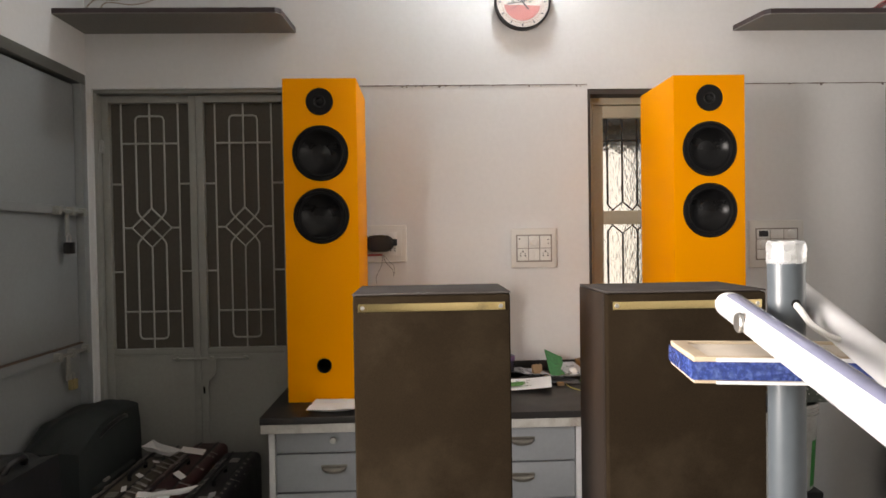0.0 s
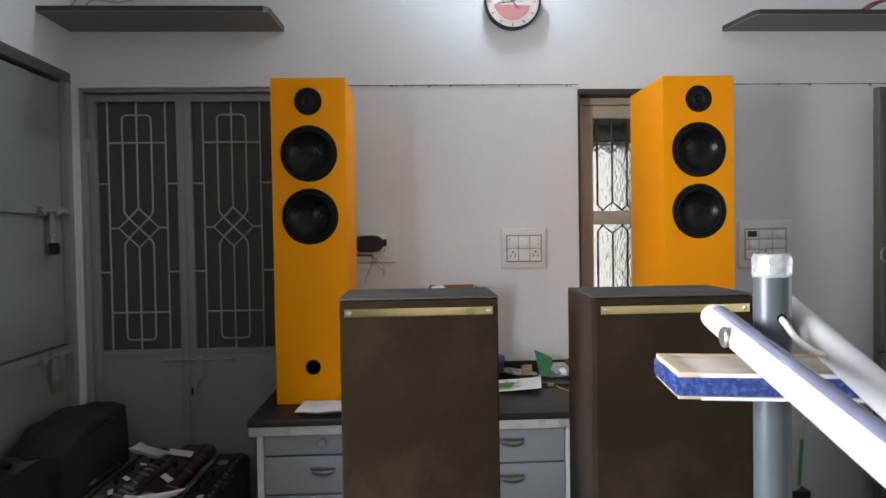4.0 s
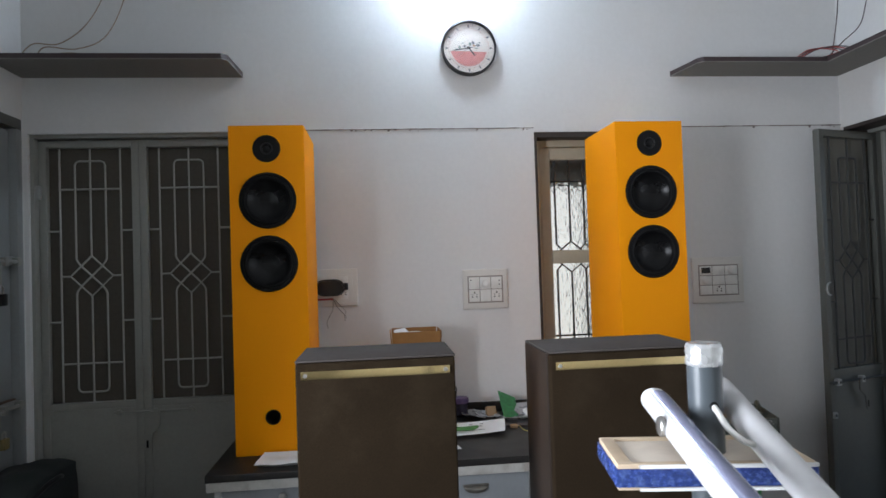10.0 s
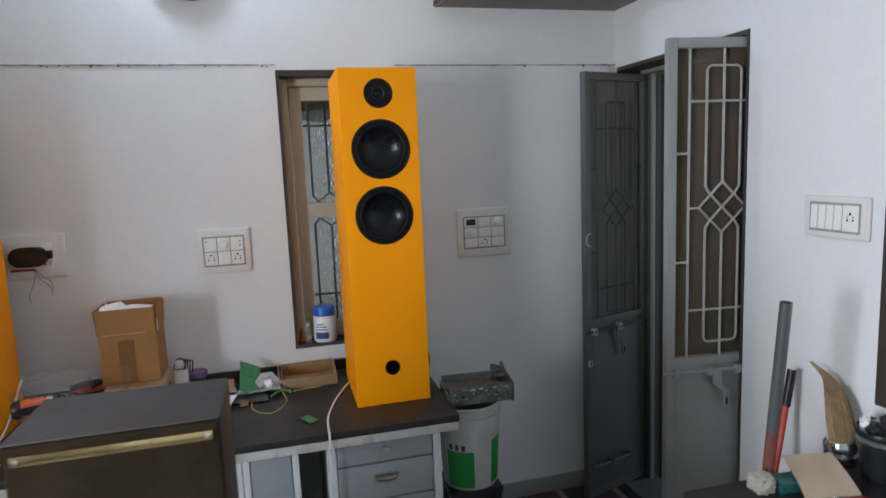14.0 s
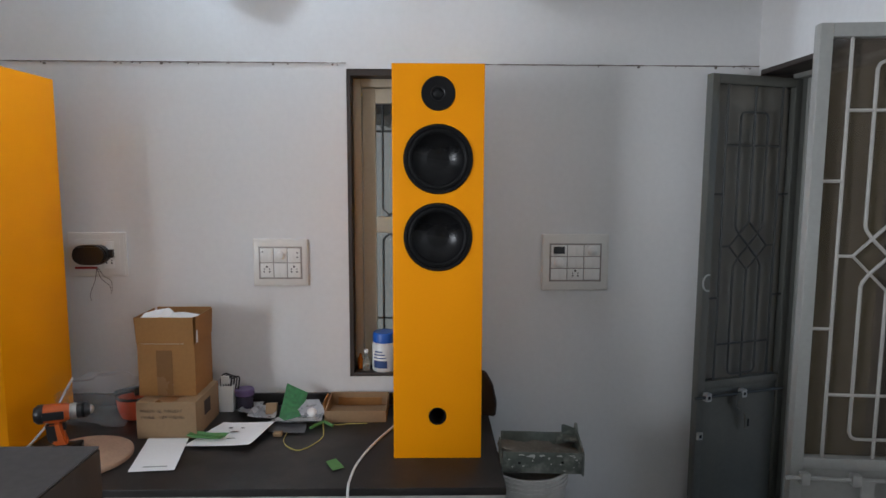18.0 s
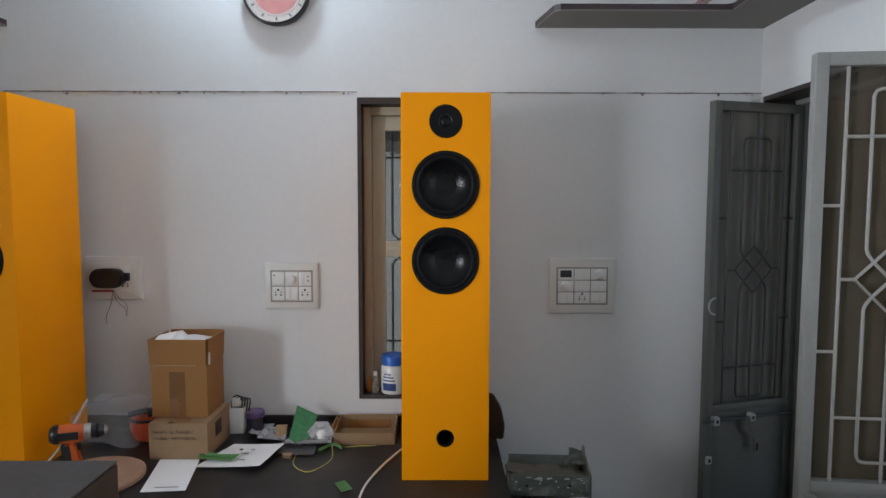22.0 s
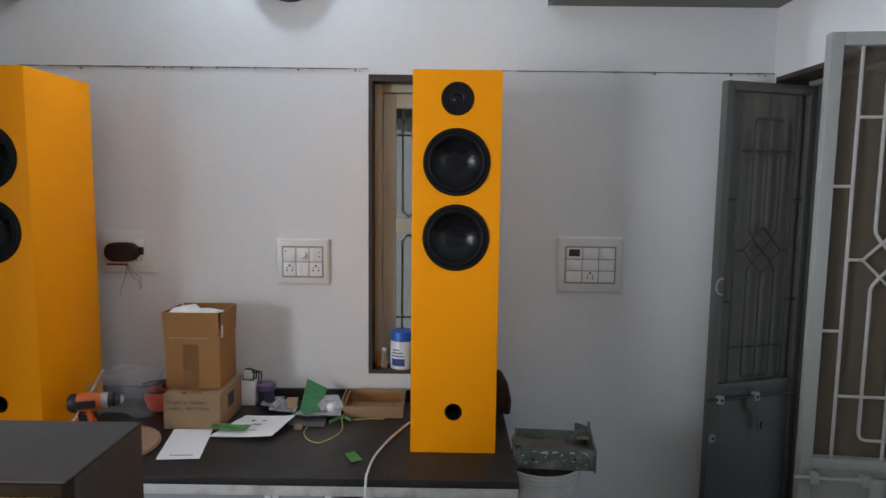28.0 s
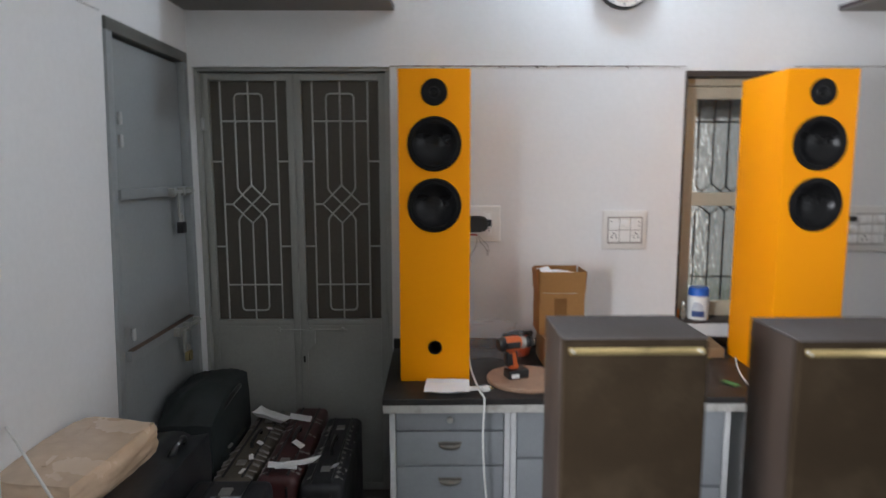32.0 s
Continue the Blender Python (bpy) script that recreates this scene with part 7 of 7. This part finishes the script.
for k in range(620):
    a, r = rng.uniform(0, 6.28), math.sqrt(rng.random())
    u, v, f = r * math.cos(a), r * math.sin(a), rng.uniform(0.7, 1.0)
    line = [(2.240 + 0.036 * u, 1.418 + 0.022 * v, 0.825), (2.246 + 0.045 * u, 1.430 + 0.024 * v, 0.868), (2.264 + 0.034 * u, 1.470 + 0.020 * v, 0.945), (2.287 + 0.018 * u, 1.520 + 0.010 * v, 0.978), (2.296 + 0.005 * u, 1.590 + 0.004 * v, 1.004)]
    keep = smooth_line(line, 3)
    straw.append((keep[:max(4, int(len(keep) * f) + (f > 0.9))]))
for keep in straw:
    last = None
    for k, p in enumerate(keep):
        r = 0.0011 * (1 - 0.5 * k / len(keep))
        ring = [own.verts.new(p + Vector((r * math.cos(a), r * math.sin(a), 0))) for a in (0.0, 2.09, 4.19)]
        if last:
            for n in range(3):
                own.faces.new((last[n], last[(n + 1) % 3], ring[(n + 1) % 3], ring[n]))
        last = ring
part("straw", own, STRAW, br, "long pale brown straw", "stuff")
part("holder", lathe([(0, 0.767), (0.040, 0.767), (0.044, 0.775), (0.043, 0.795), (0.036, 0.800), (0.043, 0.806), (0.045, 0.825), (0.038, 0.838), (0, 0.838)], Matrix.Translation((2.235, 1.418, 0)), 32), material("shiny_steel", (0.7, 0.7, 0.7), 0.15, 1.0, bump=0.02), br, "shiny steel holder")
bs = sheet("sanding_sheet", ((2.03, 1.415), (1.972, 1.272), (2.122, 1.248), (2.165, 1.385)), 0.815, "beige sanding sheet lying over a green box", "sheet", material("beige_abrasive", (0.42, 0.33, 0.23), 0.9, var=0.12, fine=200), 0.006, lift=-0.044)
gbx = thing("green_box", (1.995, 1.345, 0.767), "flat dark green box with a white end", "box")
part("body", moved(box(-0.046, 0.046, -0.030, 0.030, 0, 0.028, 0.003), Matrix.Translation((2.002, 1.352, 0.767)) @ pose(0, 0, 0, 0, 0, -8)), material("dark_teal_card", (0.01, 0.085, 0.08), 0.5, var=0.15), gbx)
own = soft_block((0.050, 0.052, 0.044), 8, 0.2, 0.2, 21.0, 0.7)
rag = thing("white_rag", (1.905, 1.362, 0.767), "crumpled off-white rag beside the green box", "rag")
part("rag", moved(own, Matrix.Translation((1.918, 1.365, 0.788))), material("off_white_cloth", (0.36, 0.33, 0.26), 0.95, var=0.12, fine=150, bump=0.4), rag)
bw = thing("black_bowl", (2.265, 1.30, 0.767), "black plastic tub with clutter in it", "tub")
BOWL = Matrix.Translation((2.266, 1.315, 0))
part("tub", lathe([(0, 0.767), (0.050, 0.767), (0.064, 0.895), (0.068, 0.898), (0.067, 0.905), (0.060, 0.900), (0.046, 0.775), (0, 0.775)], BOWL, 36), BLACK, bw)
part("rim_band", lathe([(0.0640, 0.872), (0.0665, 0.874), (0.0668, 0.884), (0.0645, 0.886)], BOWL, 36), TROUGH, bw)
part("wrapper", moved(soft_block((0.08, 0.07, 0.06), 8, 0.35, 0.3, 31.0, 0.5), Matrix.Translation((2.272, 1.310, 0.895))), DARKBAG, bw, "crumpled dark wrapper")
part("wrapper", moved(soft_block((0.05, 0.045, 0.04), 7, 0.4, 0.35, 44.0, 0.5), Matrix.Translation((2.258, 1.345, 0.900))), WHITE, bw, "crumpled white wrapper")
sp = thing("spray_bottle", (2.235, 1.215, 0.767), "cloudy plastic spray bottle on the side desk", "bottle")
part("body", lathe([(0, 0.767), (0.036, 0.767), (0.038, 0.772), (0.038, 0.84), (0.024, 0.865), (0.014, 0.875), (0.014, 0.885), (0, 0.885)], Matrix.Translation((2.235, 1.215, 0)), 28), CLEARPLASTIC, sp)
part("spray_head", box(2.205, 2.255, 1.203, 1.227, 0.885, 0.925, 0.006), PLASTICW2, sp)
ab = thing("amber_bottle", (2.372, 1.300, 0.95), "amber bottle with a yellow label and white cap", "bottle")
AM = Matrix.Translation((2.372, 1.300, 0))
part("body", lathe([(0, 0.950), (0.040, 0.950), (0.042, 0.955), (0.042, 1.055), (0.030, 1.075), (0.028, 1.135), (0, 1.138)], AM, 28), AMBER, ab)
part("label", lathe([(0.0423, 0.97), (0.0428, 0.971), (0.0428, 1.035), (0.0423, 1.036)], AM, 28), YLABEL, ab, "yellow label")
part("collar", lathe([(0.0305, 1.072), (0.034, 1.075), (0.034, 1.088), (0.029, 1.09)], AM, 28), ORANGE, ab)
part("cap", lathe([(0, 1.168), (0.026, 1.168), (0.028, 1.162), (0.028, 1.139), (0, 1.139)], AM, 28), PLASTICW2, ab)
for k, (x, y) in enumerate(((2.065, 1.285), (2.09, 1.19))):
    cp = thing("bottle_cap", (x, y, 0.767), "small white plastic cap on the side desk", "cap", "white caps")
    part("cap", lathe([(0, 0.767), (0.013, 0.767), (0.013, 0.776), (0.010, 0.779), (0, 0.779)], Matrix.Translation((x, y, 0)), 16), PLASTICW2, cp)
rw = thing("red_wire", (2.10, 1.24, 0.767), "short thin red wire on the side desk", "wire")
part("wire", tube([(2.085, 1.27, 0.769), (2.12, 1.255, 0.769), (2.14, 1.235, 0.769), (2.15, 1.22, 0.769)], 0.0015, 6, steps=5), CABLERED, rw)

# ---- loose wires on the shelves ----
w1 = thing("shelf_wires", (-1.25, 2.74, 2.364), "thin beige wires hanging down the wall onto the shelf", "wire", "wires on the shelves")
part("wire", tube([(-1.10, 2.80, 3.04), (-1.13, 2.79, 2.75), (-1.20, 2.76, 2.56), (-1.30, 2.72, 2.45), (-1.40, 2.70, 2.44), (-1.45, 2.68, 2.37)], 0.0026, 6, steps=7), CABLEBEIGE, w1)
part("wire", tube([(-1.02, 2.80, 3.04), (-1.05, 2.79, 2.72), (-1.12, 2.75, 2.50), (-1.22, 2.70, 2.42), (-1.34, 2.68, 2.42), (-1.37, 2.66, 2.368)], 0.0026, 6, steps=7), CABLEBEIGE, w1)
part("wire", tube([(-1.15, 2.72, 2.367), (-1.22, 2.70, 2.40), (-1.30, 2.68, 2.39), (-1.34, 2.68, 2.367)], 0.0022, 6, steps=7), CABLEBEIGE, w1)
w2 = thing("shelf_wires", (2.14, 2.68, 2.364), "tangled red and dark wires on the corner shelf", "wire", "wires on the shelves")
for k in range(4):
    s = 0.012 * k
    part("wire", tube([(2.00 + s, 2.66 + s, 2.367), (2.05 + s, 2.64, 2.40), (2.12 + s, 2.63 - s, 2.405), (2.17 + s, 2.60 - s, 2.38), (2.12, 2.66, 2.37), (2.04 + s, 2.67, 2.372)], 0.0026, 6, steps=7), CABLERED if k % 2 == 0 else CABLEDARK, w2)
part("wire", tube([(2.17, 2.64, 2.368), (2.20, 2.66, 2.45), (2.24, 2.68, 2.60), (2.27, 2.70, 2.80), (2.30, 2.72, 3.04)], 0.0026, 6, steps=7), CABLEDARK, w2)
part("wire", tube([(2.14, 2.62, 2.368), (2.20, 2.60, 2.43), (2.27, 2.58, 2.50), (2.31, 2.58, 2.62)], 0.0024, 6, steps=7), CABLEDARK, w2)

pl = thing("white_plug", (-0.207, 2.205, 0.767), "small white plug on the cable at the desk edge", "plug")
part("plug_body", moved(box(-0.016, 0.016, -0.012, 0.012, 0, 0.020, 0.005, 3), Matrix.Translation((-0.192, 2.205, 0.768)) @ pose(0, 0, 0, 0, 0, 25)), PLASTICW2, pl)
for d in (-0.005, 0.005):
    part("pin", moved(tube([(0.016, d, 0.010), (0.030, d, 0.010)], 0.002, 8), Matrix.Translation((-0.192, 2.205, 0.768)) @ pose(0, 0, 0, 0, 0, 25)), BRASS, pl)
